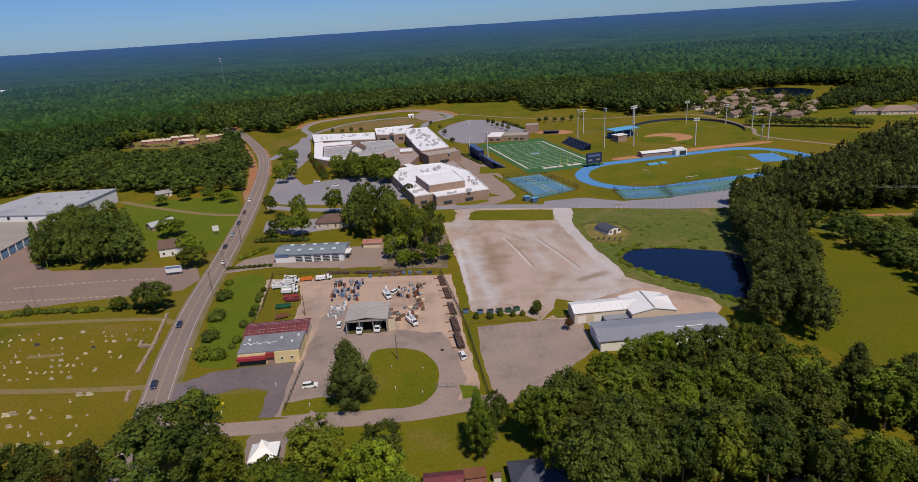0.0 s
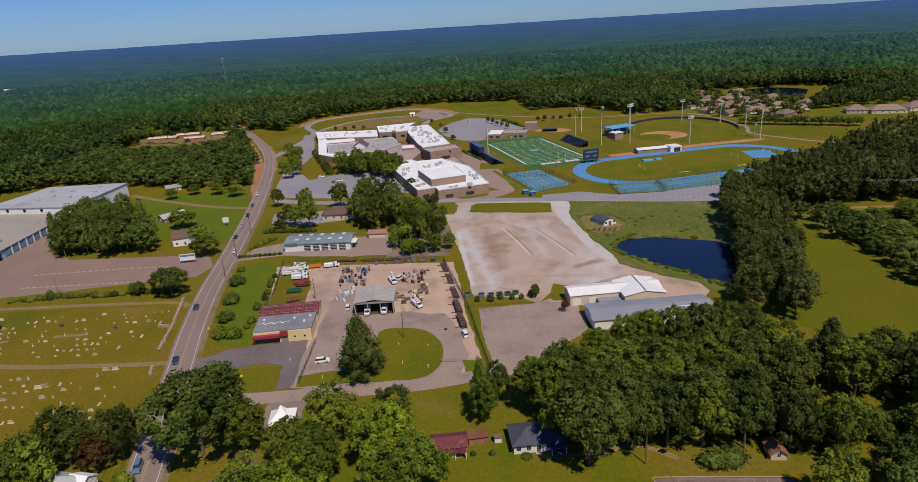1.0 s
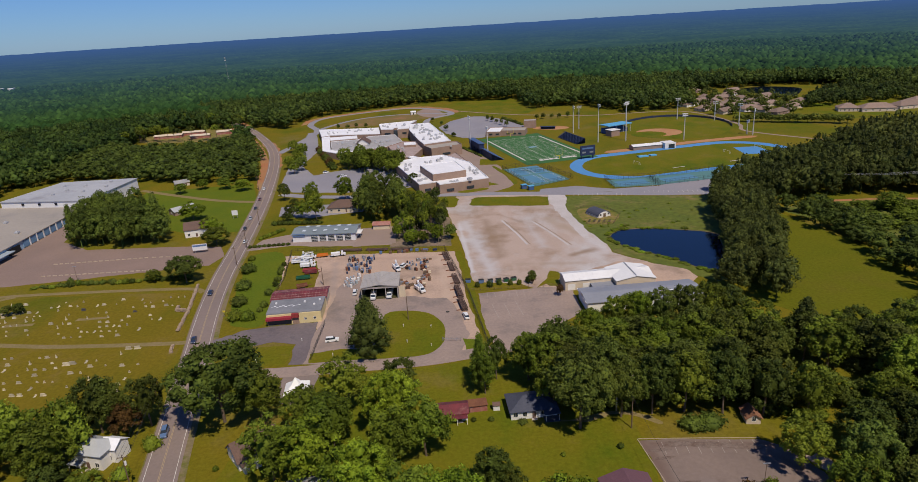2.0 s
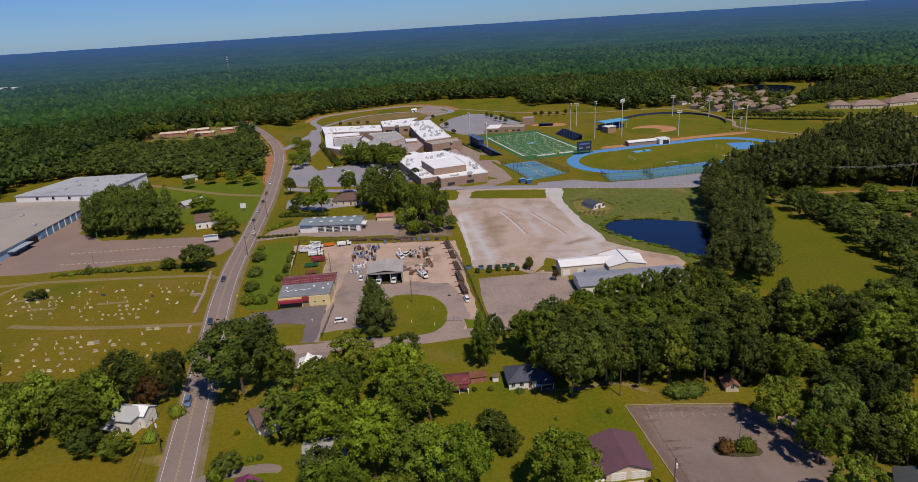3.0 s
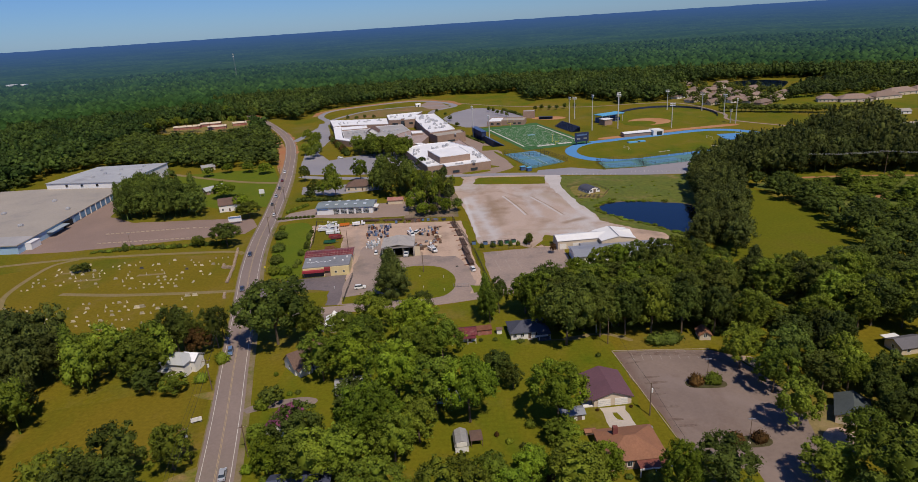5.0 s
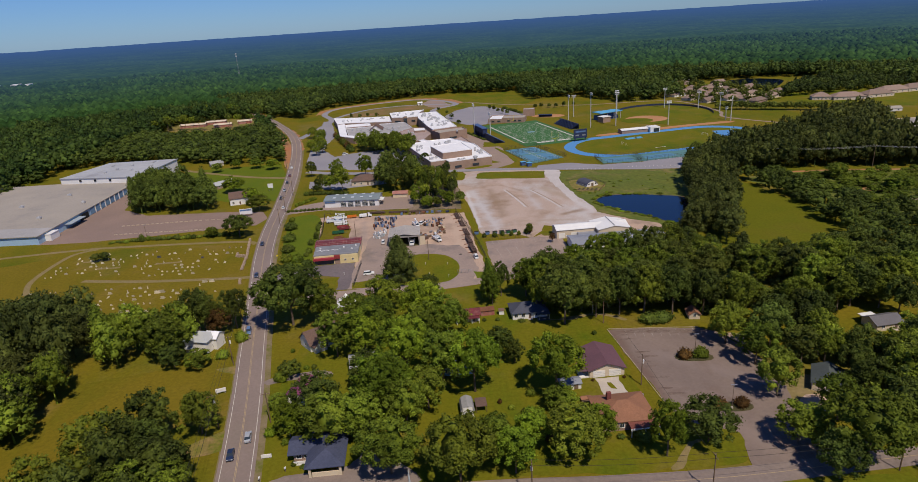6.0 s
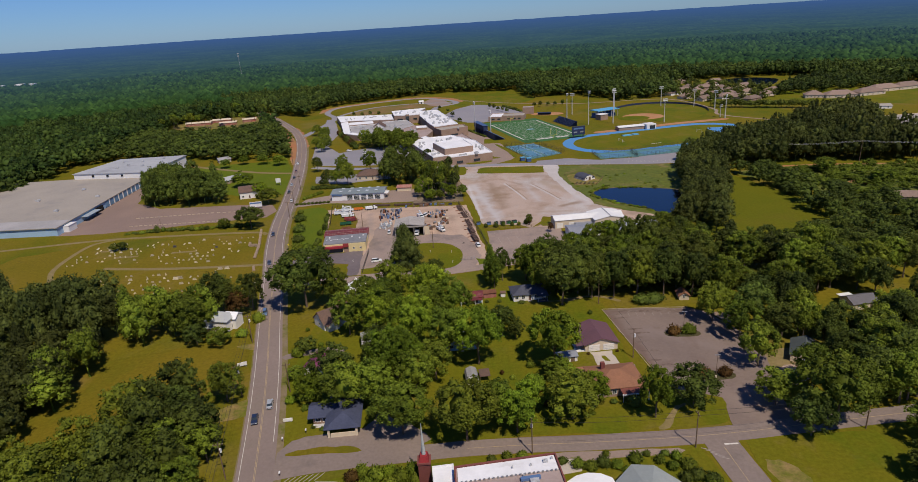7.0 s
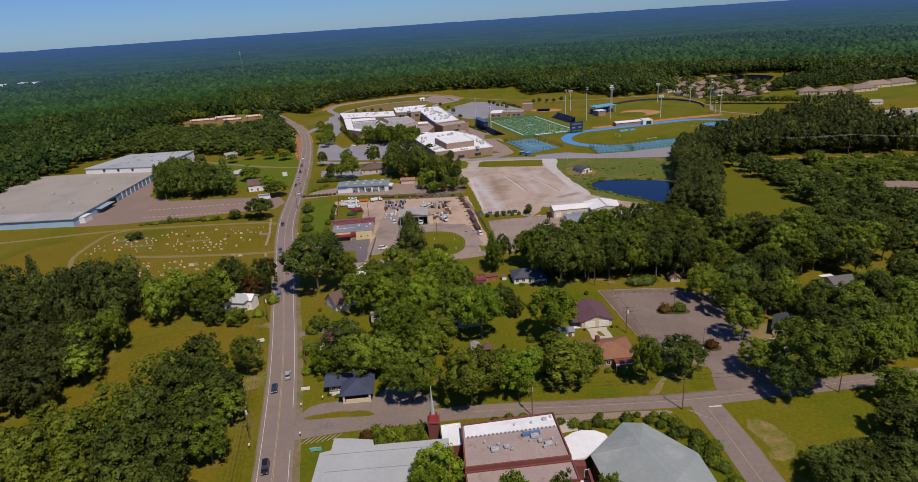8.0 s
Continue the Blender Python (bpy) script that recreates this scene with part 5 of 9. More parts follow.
part("wall", boxes((-4.2, 0, 0, 0.3, 10.2, 1.0), (4.2, 0, 0, 0.3, 10.2, 1.0)), WHITEWALL, pondhouse)
bm = bmesh.new()
fa, fb = [[bm.verts.new((u * 0.9, v, 0.0 if w < 0.61 else w - 0.3)) for u, w in arc] for v in (-5.5, -5.22)]
for k in range(10):
    bm.faces.new((fa[k], fa[k + 1], fb[k + 1], fb[k]))
bm.faces.new((fa[10], fa[0], fb[0], fb[10]))
bm.faces.new(fa), bm.faces.new(fb[::-1])
bmesh.ops.recalc_face_normals(bm, faces=bm.faces)
part("end_wall", bm, WHITEWALL, pondhouse, "white end wall")
part("door", boxes((0, -5.54, 0, 1.6, 0.1, 2.2)), TIMBER, pondhouse)
for u in (-2.6, 2.6):
    part("window", boxes((u, -5.54, 1.1, 1.1, 0.1, 1.0)), GLASS, pondhouse)

# the school
school = thing("school", 0, 0, 0, 0, "sprawling brick school with white flat roofs and many roof units", "school")
flat_roof_block(school, [(-47, 429), (-25, 357), (-14, 360.6), (-11.8, 353.4), (20.2, 363.4), (9.6, 415), (-9, 446), (-31, 442)], 0, 6.0, BRICKWALL, WHITEROOF, 0.6, "bright white roof", WHITEROOF)
flat_roof_block(school, [(-16, 364), (6, 371.4), (-1.4, 402), (-25.5, 392.5)], 6.06, 10.6, BRICKWALL, WHITEROOF, 0.5, "bright white gym roof", WHITEROOF)
flat_roof_block(school, [(-8.6, 446.5), (0, 461), (9.7, 420), (9.2, 415.6)], 0, 4.6, BRICKWALL, MAUVEROOF, 0.5, "low pinkish link roof", BRICKWALL)
flat_roof_block(school, [(-26.4, 482), (2.1, 492), (5.9, 476.4), (-19, 464)], 0, 7.6, BRICKWALL, TANROOF, 0.9, "tan hall roof behind brick parapets", BRICKWALL)
flat_roof_block(school, [(-43, 597), (-23.4, 599.6), (-3.1, 493.6), (-25.5, 483), (-30, 500), (-42.3, 563)], 0, 8.6, BRICKWALL, WHITEROOF, 0.6, "white roof crowded with vents", WHITEROOF)
flat_roof_block(school, [(-75.8, 610), (-37.5, 620), (-43, 598), (-42.8, 572), (-54, 570), (-54, 579), (-58, 579), (-58, 571), (-70.3, 574)], 0, 8.8, BRICKWALL, WHITEROOF, 0.6, "white classroom roof", WHITEROOF)
flat_roof_block(school, [(-139.8, 618), (-96, 609), (-76, 607), (-70.6, 568), (-121, 577), (-128.3, 572)], 0, 5.8, BRICKWALL, WHITEROOF, 0.5, "white classroom roof", WHITEROOF)
flat_roof_block(school, [(-128, 571), (-121, 576), (-108, 505), (-92, 490.6), (-84, 494), (-86, 490), (-98, 484), (-114, 500)], 0, 5.0, BRICKWALL, WHITEROOF, 0.5, "white classroom roof", WHITEROOF)
flat_roof_block(school, [(-119, 566), (-93.4, 568), (-90.6, 553), (-116, 550)], 0, 5.4, BRICKWALL, WHITEROOF, 0.5, "white classroom roof", WHITEROOF)
flat_roof_block(school, [(-115.6, 549), (-90, 552), (-82, 565), (-56.5, 567), (-46, 525), (-60, 506), (-85, 496), (-92, 492), (-107, 506)], 0, 4.4, BRICKWALL, GREYROOF, 0.4, "grey weathered classroom roof", WHITEROOF)
flat_roof_block(school, [(-45.6, 524), (-33, 520), (-27, 484), (-33, 455), (-40, 450), (-50, 470), (-58, 505)], 0, 4.8, BRICKWALL, MAUVEROOF, 0.5, "pinkish link roof", BRICKWALL)
flat_roof_block(school, [(-44, 508), (-34, 508), (-33, 496), (-43, 496)], 4.86, 6.6, BRICKWALL, WHITEROOF, 0.3, "small white raised roof", WHITEROOF)
flat_roof_block(school, [(-38, 452), (-33, 455), (-28, 446), (-34, 444)], 0, 5.2, BRICKWALL, WHITEROOF, 0.3, "white link roof", WHITEROOF)
rs = random.Random(5)
for x0, y0, x1, y1, z, n in ((-38, 560, -28, 590, 8.66, 12), (-36, 530, -20, 560, 8.66, 18), (-27, 500, -10, 530, 8.66, 18), (-70, 580, -48, 605, 8.86, 9), (-78, 515, -58, 545, 4.46, 16), (-108, 512, -88, 545, 4.46, 14), (-128, 585, -80, 602, 5.86, 16), (-38, 400, -28, 425, 6.06, 9), (-24, 420, -6, 436, 6.06, 8), (9, 374, 14, 395, 6.06, 6), (-27, 364, -20, 380, 6.06, 6), (-8, 357, 12, 363, 6.06, 7), (-50, 480, -40, 510, 4.86, 6), (-12, 468, -2, 482, 7.66, 1)):
    for k in range(n):
        q = rs.uniform(1.0, 2.6)
        roof_unit(school, rs.uniform(x0, x1), rs.uniform(y0, y1), z, q, q * rs.uniform(0.6, 1.0), rs.uniform(0.6, 1.3), 15)
part("entrance_gable", gable(bmesh.new(), 14, 12, 6.0, 4.2, 0.4, x0=-82, y0=528, along="y"), BROWNROOF, school, "dark red-brown pitched entrance roof")
part("entrance_wall", gable_walls(bmesh.new(), 13.6, 11.6, 6.0, 4.2, -82, 528, along="y"), WHITEWALL, school)
part("glass_wall", boxes((-56, 570.6, 0.5, 3.6, 0.5, 7.6)), GLASS, school, "tall dark glazed stairwell")
for (x, y, w, t, z) in ((-5, 355.2, 5, 17, 1.2), (8, 359.3, 5, 17, 1.2), (-19.6, 358.4, 4, 18, 1.2), (-37, 394, 8, -73, 1.4), (15.6, 388, 8, -79, 1.4), (-7, 469.4, 7, 26, 2.0), (-64, 571.8, 6, -14, 4.2), (-64, 571.8, 6, -14, 1.2), (-47.5, 570.9, 4, 6, 4.2)):
    part("window_band", boxes((x, y, z, w, 0.3, 1.6, t)), GLASS, school)
annex = thing("field_house", 50, 560, 0, -14, "low brick field house with a pale stepped roof", "building")
flat_roof_block(annex, [(-17, -14), (-3, -14), (-3, 12), (-17, 12)], 0, 4.0, BRICKWALL, WHITEROOF)
flat_roof_block(annex, [(-3, -12), (20, -12), (20, 6), (-3, 6)], 0, 4.6, BRICKWALL, TANROOF)
for u in (-12, -6, 4, 10, 15):
    part("window_band", boxes((u, -14.1 if u < -3 else -12.1, 1.4, 3, 0.2, 1.4)), GLASS, annex)
ticket = thing("brick_tower", 77, 588, 0, -10, "small square brick block beside the softball field", "building")
flat_roof_block(ticket, [(-6, -5), (6, -5), (6, 5), (-6, 5)], 0, 7.0, BRICKWALL, GREYROOF)
portable = thing("field_building", 152, 453, 0, 8, "low building with a pale roof and white garage", "building")
part("wall", gable_walls(bmesh.new(), 26, 8, 3.2, 0.9), BRICKWALL, portable)
part("roof", gable(bmesh.new(), 26, 8, 3.2, 0.9), WHITEMETAL, portable)
part("garage", boxes((16, -3, 0, 9, 9, 4.4)), WHITEMETAL, portable)
part("garage_door", boxes((17, -7.6, 0.1, 5, 0.2, 3.2)), GLASS, portable)
press = thing("baseball_shelter", 148, 532, 0, 24, "open grandstand shelter with a bright blue roof", "shelter")
part("roof", boxes((0, 0, 7.2, 27, 13, 0.6)), CANVASBLUE, press, "bright blue shelter roof")
part("stand", boxes((0, 2, 0, 24, 8, 3.0), (0, 4, 3.0, 24, 4, 1.4)), STANDBLUE, press)
for u in (-12, -4, 4, 12):
    for v in (-5.5, 5.5):
        part("post", boxes((u, v, 0, 0.35, 0.35, 7.2)), POLEGREY, press)
part("booth", boxes((-13, -12, 0, 9, 8, 5.2)), BRICKWALL, press)
part("booth_roof", boxes((-13, -12, 5.2, 10, 9, 0.4)), WHITEMETAL, press)

# bleachers
def bleacher(x, y, turn, L, rows, material, label, step=0.9, rise_=0.5):
    ob = thing("bleacher", x, y, 0, turn, label, "bleacher", "bleachers round the football field")
    for k in range(rows):
        part("bench", boxes((0, k * step, 0.4 + k * rise_, L, step * 0.95, 0.12)), material, ob)
        part("riser", boxes((0, k * step + 0.4, 0.0, L, 0.1, 0.45 + k * rise_)), NAVY, ob)
    return ob


hx, hy = on_field(-38, -4)
bleacher(hx, hy, FT + 90, 62, 11, STANDBLUE, "long navy home bleachers beside the football field")
vx, vy = on_field(36, 10)
bleacher(vx, vy, FT - 90, 40, 9, NAVY, "dark visitor bleachers beside the football field")
bx, by = on_field(-47.5, 6)
pressbox = thing("press_box", bx, by, 0, FT + 90, "navy press box raised over the home bleachers", "press box")
part("box", boxes((0, 0, 5.0, 30, 4, 4.2)), NAVY, pressbox)
part("window_band", boxes((0, -2.05, 7.0, 28, 0.15, 1.2)), GLASS, pressbox)
part("roof", boxes((0, 0, 9.2, 31, 5, 0.3)), STANDBLUE, pressbox)
for u in (-13, -4, 4, 13):
    part("column", boxes((u, 0.5, 0, 0.5, 0.5, 5.0)), NAVY, pressbox)
sx_, sy_ = on_field(19, -64)
board = thing("scoreboard", sx_, sy_, 0, FT, "navy scoreboard on two posts behind the end zone", "scoreboard")
part("panel", boxes((0, 0, 2.6, 12, 0.8, 7.4)), NAVY, board)
for u in (-4.6, 4.6):
    part("post", boxes((u, 0.3, 0, 0.7, 0.7, 2.7)), NAVY, board)
part("sign_bar", boxes((0, -0.46, 7.4, 9, 0.1, 1.2)), P_BLUE, board)
part("lamp_bar", boxes((-3, -0.46, 4.4, 3, 0.1, 1.2), (3, -0.46, 4.4, 3, 0.1, 1.2)), STEEL, board)

# houses and outbuildings
red_house = house(-7.2, 116.6, 3, 8.6, 5.4, 2.7, 1.1, WHITEWALL, REDMETAL, "small white shed with a bright red ribbed metal roof", "gable", 2, None, None, "workshop", 0.6)
part("porch_roof", boxes((0, -3.6, 2.1, 8.4, 2.4, 0.12)), REDMETAL, red_house)
for u in (-4, -1.3, 1.3, 4):
    part("porch_post", boxes((u, -4.6, 0, 0.16, 0.16, 2.1)), WHITEWALL, red_house)
lean = thing("lean_shed", 0.2, 119.2, 0, 6, "rusty patchwork tin shed", "shed")
part("wall", boxes((0, 0, 0, 5, 3, 2.0)), RUSTRED, lean)
part("roof", boxes((0, 0, 2.0, 5.4, 3.6, 0.15)), RUSTY, lean)
privy = thing("garden_shed", 5.4, 118.4, 0, 0, "tiny white garden shed with a brown roof", "shed")
part("wall", gable_walls(bmesh.new(), 1.8, 1.6, 1.9, 0.5), WHITEWALL, privy)
part("roof", gable(bmesh.new(), 1.8, 1.6, 1.9, 0.5, 0.2, 0.1), BROWNROOF, privy)
blue_house = house(15.0, 117.4, 4, 12.6, 8.4, 2.7, 2.2, WHITEWALL, NAVYROOF, "white cottage with a slate-blue hipped roof", "hip", 5)
part("porch", boxes((4.6, -5.4, 0, 4.2, 2.6, 0.3), (4.6, -5.4, 2.4, 4.4, 2.8, 0.2)), NAVYROOF, blue_house)
for u in (2.8, 6.4):
    part("porch_post", boxes((u, -6.5, 0.3, 0.15, 0.15, 2.1)), WHITEWALL, blue_house)
white_house = house(-100, 107, -14, 8.6, 6.8, 4.6, 2.3, WHITEWALL, LIGHTGREY, "two-storey white clapboard house with a pale grey roof", "hip", 3, (-2, 1.2))
part("wing", gable_walls(bmesh.new(), 4.6, 4.8, 4.4, 1.5, 3.6, 2.2, along="x"), WHITEWALL, white_house)
part("wing_roof", gable(bmesh.new(), 4.6, 4.8, 4.4, 1.5, 0.35, x0=3.6, y0=2.2, along="x"), WHITEROOF, white_house, "pale metal wing roof")
part("porch_roof", boxes((-2.4, -4.4, 2.4, 4, 2.0, 0.2)), LIGHTGREY, white_house)
for u in (-4.2, -0.6):
    part("porch_post", boxes((u, -5.2, 0, 0.2, 0.2, 2.5)), WHITEWALL, white_house)
brown_house = house(-58.4, 105.6, 38, 11.6, 7.8, 3.0, 3.4, WHITEWALL, BROWNROOF, "white house with a steep brown shingled roof", "gable", 3, (3.4, 0.6))
part("wing", gable_walls(bmesh.new(), 5, 4.4, 2.7, 1.8, -3, -3.4, along="y"), WHITEWALL, brown_house)
part("wing_roof", gable(bmesh.new(), 5, 4.4, 2.7, 1.8, 0.4, x0=-3, y0=-3.4, along="y"), BROWNROOF, brown_house)
part("sun_porch", boxes((-1, 4.0, 0, 5.4, 1.8, 2.3), (-1, 4.0, 2.3, 5.8, 2.2, 0.15)), WHITEWALL, brown_house)
house(-57.6, 73.4, 76, 9, 7, 2.6, 1.8, WHITEWALL, surface("plum_metal_roof", (0.19, 0.05, 0.11), (0.17, 0.045, 0.10), 0.2, 0.5, 1.0, 0.06), "small white house with a plum metal roof", "gable", 2, None, None, "house", 0.7)
navy_house = thing("house", -45.0, 45.0, 0, 3, "brick house with a large slate-navy L-shaped roof", "house")
SLATE = surface("slate_navy_shingle", (0.046, 0.054, 0.095), (0.058, 0.066, 0.112), 0.25, 0.8, 2.0, 0.16)
part("wall", boxes((0, 2.4, 0, 8.4, 10.4, 2.9)), BRICKWALL, navy_house)
part("roof", hip(bmesh.new(), 8.8, 14.6, 2.95, 1.9, 0.5), SLATE, navy_house, "slate-navy shingled hipped roof")
part("ceiling", boxes((0, -5.0, 2.6, 8.2, 4.0, 0.12)), TANWALL, navy_house)
part("wing", boxes((-6.2, 2.2, 0, 5.0, 6.0, 2.8)), BRICKWALL, navy_house)
part("wing_roof", gable(bmesh.new(), 8.4, 7.0, 2.85, 1.35, 0.4, x0=-5.4, y0=2.2, along="x"), SLATE, navy_house, "slate-navy shingled wing roof")
part("ridge_cap", boxes((0, 0, 4.83, 0.3, 5.4, 0.07)), NAVYROOF, navy_house)
part("wing_porch", boxes((-6.2, -1.7, 0, 4.6, 1.4, 0.25), (-6.2, -2.3, 0.25, 4.6, 0.12, 0.9)), WHITEWALL, navy_house, "white porch rail")
part("carport_wall", boxes((0.4, -7.2, 0, 7.2, 0.25, 1.3)), TANWALL, navy_house)
for u in (-3.7, 3.7):
    part("carport_post", boxes((u, -7.2, 0, 0.6, 0.5, 2.8)), TANWALL, navy_house)
for u in (-7.4, -5.4):
    window(navy_house, u, -0.8, 0.9, 1.3, 1.4, 180)
garage_house = thing("double_garage", 32.4, 79.3, 0, 4, "cream double garage with a purple-brown shingled roof", "garage")
part("wall", gable_walls(bmesh.new(), 12.6, 10.6, 2.8, 1.9, along="y"), CREAMWALL, garage_house)
part("roof", gable(bmesh.new(), 12.6, 10.6, 2.8, 1.9, 0.6, along="y"), PURPLEROOF, garage_house, "purple-brown shingled roof")
for u in (-2.4, 2.4):
    part("garage_door", boxes((u, -6.36, 0.05, 3.6, 0.1, 2.2)), WHITEWALL, garage_house, "white panelled door")
    for j in range(3):
        part("door_groove", boxes((u, -6.42, 0.55 + 0.55 * j, 3.6, 0.03, 0.04)), STEEL, garage_house)
part("side_porch", boxes((-6.6, -3.6, 2.2, 3, 5, 0.2)), PURPLEROOF, garage_house)
part("side_step", boxes((-6.6, -3.6, 0, 3, 5, 0.3)), WHITEWALL, garage_house)
orange_house = house(31.8, 53.4, 3, 14, 11.6, 3.0, 2.3, BRICKWALL, ORANGEROOF, "brick bungalow with a rust-brown shingled roof", "hip", 4)
part("porch_roof", boxes((3.4, -7.3, 2.5, 7.6, 3.4, 0.25)), surface("dark_red_porch", (0.16, 0.05, 0.04), (0.2, 0.07, 0.05), 0.5), orange_house)
part("porch_trim", boxes((3.4, -9.05, 2.3, 7.8, 0.12, 0.4)), WHITEWALL, orange_house)
for u in (-0.2, 3.4, 7.0):
    part("porch_post", boxes((u, -8.8, 0, 0.2, 0.2, 2.5)), WHITEWALL, orange_house)
part("chimney", boxes((-3, 2, 3, 1.2, 0.9, 3.6)), REDBRICK, orange_house)
house(71.4, 107.0, 84, 4.6, 3.6, 2.1, 1.2, CREAMWALL, ORANGEROOF, "small cream shed with a rust-brown roof", "gable", 0, None, None, "shed")
barn_shed = thing("barn_shed", -9.3, 60.0, 0, 4, "white gambrel-roofed garden barn with double doors", "shed")
bm = prism(bmesh.new(), [(-1.7, -2.6), (1.7, -2.6), (1.7, 2.6), (-1.7, 2.6)], 0, 2.1)
part("wall", bm, WHITEWALL, barn_shed)
gam = [(-1.95, 2.0), (-1.5, 3.1), (0, 3.75), (1.5, 3.1), (1.95, 2.0)]
bm = bmesh.new()
ga, gb = [[bm.verts.new((u, s, w)) for u, w in gam] for s in (-2.8, 2.8)]
for k in range(4):
    bm.faces.new((ga[k], ga[k + 1], gb[k + 1], gb[k]))
bm.faces.new(ga), bm.faces.new(gb[::-1])
bmesh.ops.recalc_face_normals(bm, faces=bm.faces)
part("roof", bm, GREYSHINGLE, barn_shed)
part("gable_front", boxes((0, -2.84, 2.0, 2.6, 0.06, 1.3)), WHITEWALL, barn_shed)
for u in (-0.55, 0.55):
    part("door", boxes((u, -2.66, 0.1, 1.0, 0.1, 1.9)), WHITEMETAL, barn_shed)
carport = thing("carport", -5.4, 61.2, 0, 4, "low dark-roofed carport beside the garden barn", "shed")
part("roof", boxes((0, 0, 2.0, 3.2, 4.2, 0.18)), BROWNROOF, carport)
for u in (-1.4, 1.4):
    for v in (-1.9, 1.9):
        part("post", boxes((u, v, 0, 0.12, 0.12, 2.0)), TIMBER, carport)
tin_shed = thing("tool_shed", 20.8, 68.8, 0, 6, "little shed with a grey tin roof", "shed")
part("wall", boxes((1.6, 0, 0, 3, 3.2, 2.1)), WHITEWALL, tin_shed)
part("roof", gable(bmesh.new(), 6.2, 3.6, 2.1, 0.6, 0.25, 0.1), GREYMETAL, tin_shed)
for u in (-2.8, -0.2):
    part("post", boxes((u, -1.6, 0, 0.12, 0.12, 2.0)), TIMBER, tin_shed)
part("door", boxes((1.6, -1.65, 0.1, 1.2, 0.08, 1.7)), TIMBER, tin_shed)
well = thing("well_house", 24.0, 61.6, 0, 4, "tiny brick-coloured well house", "shed")
part("wall", boxes((0, 0, 0, 2.6, 1.4, 1.1)), BRICKWALL, well)
part("roof", gable(bmesh.new(), 2.8, 1.6, 1.1, 0.4, 0.15, 0.08), ORANGEROOF, well)
east_house = house(127.5, 92, 8, 9.4, 6.4, 2.6, 1.5, CREAMWALL, surface("weathered_dark_shingle", (0.135, 0.128, 0.140), (0.115, 0.110, 0.120), 0.25, 0.85, 2.0, 0.12), "cream house with a dark grey gable roof among trees", "gable", 2)
part("porch_roof", boxes((-2, 4.3, 2.4, 5, 2.2, 0.15)), WHITEMETAL, east_house)
house(92, 62, 60, 10, 7.5, 2.7, 1.6, CREAMWALL, surface("dark_grey_green_shingle", (0.060, 0.072, 0.074), (0.075, 0.088, 0.088), 0.25, 0.8, 2.0, 0.12), "shaded house with a dark grey-green roof under trees", "gable", 2)
house(-40.5, 88, 10, 10, 8, 2.8, 1.8, WHITEWALL, GREYSHINGLE, "white house half hidden under trees", "gable", 3)
house(-12, 83, 2, 10, 8, 2.8, 1.8, BLUEWALL, GREYSHINGLE, "pale blue house half hidden under trees", "gable", 3)
house(-147, 300, 16, 12, 9, 4.6, 3.2, WHITEWALL, BROWNROOF, "white house with a brown roof among trees", "gable", 3)
house(-174.5, 348, 48, 14, 8, 2.8, 1.8, BRICKWALL, LIGHTGREY, "brick house with a pale metal roof by the drive", "gable", 3)
house(-206, 425, 30, 10, 7, 2.8, 1.6, CREAMWALL, GREYSHINGLE, "small house among trees at the wood's edge", "gable", 2)
house(-69.5, 331, -3, 18, 12, 3.2, 3.4, CREAMWALL, BROWNROOF, "low restaurant with a broad dark brown roof", "hip", 4, None, None, "restaurant")
for x, y, t, L in ((-318, 668, 6, 30), (-278, 655, 12, 20), (-296, 684, 8, 24), (-258, 674, 16, 16)):
    b = thing("long_shed", x, y, 0, t, "long low red-brown building with a pale roof in a clearing", "building", "low buildings in the clearing")
    part("wall", gable_walls(bmesh.new(), L, 9, 3.2, 1.2), RUSTRED, b)
    part("roof", gable(bmesh.new(), L, 9, 3.2, 1.2), CREAMWALL, b)
for x, y, t, L in ((-1086, 1440, 20, 24), (-1046, 1460, 10, 16), (-1010, 1450, 15, 12)):
    b = thing("far_building", x, y, rise(x, y) + 9.5, t, "far white flat building in the forest", "building", "far buildings")
    part("wall", boxes((0, 0, -5, L, 20, 14)), WHITEMETAL, b)
    part("roof", boxes((0, 0, 8, L + 1, 21, 0.8)), WHITEROOF, b)

# the housing estate beyond the ball fields
er = random.Random(11)
estate = [(291, 756, 20), (312, 775, 40), (264, 664, 30), (284, 680, 15), (296, 672, 60), (266, 625, 20), (338, 728, 30), (292, 650, 40), (330, 682, 20), (298, 628, 10), (276, 600, 35), (304, 606, 20), (318, 625, 60), (362, 690, 30), (340, 632, 15), (314, 596, 40), (330, 655, 20), (320, 576, 30), (349, 605, 20), (372, 634, 35), (352, 752, 20), (334, 830, 20), (345, 955, 10), (378, 960, 30), (276, 705, 30), (300, 712, 50), (318, 700, 10), (345, 660, 40), (310, 660, 15), (283, 636, 50)]
for x, y, t in estate:
    L, W = er.uniform(15, 22), er.uniform(10, 13)
    house(x, y, t, L, W, 3.0, er.uniform(2.6, 3.6), er.choice((CREAMWALL, WHITEWALL, BRICKWALL)), TAUPEROOF, "taupe-roofed estate house beyond the ball fields", er.choice(("hip", "hip", "gable")), 3, None, None, "house", 0.0, "estate houses")
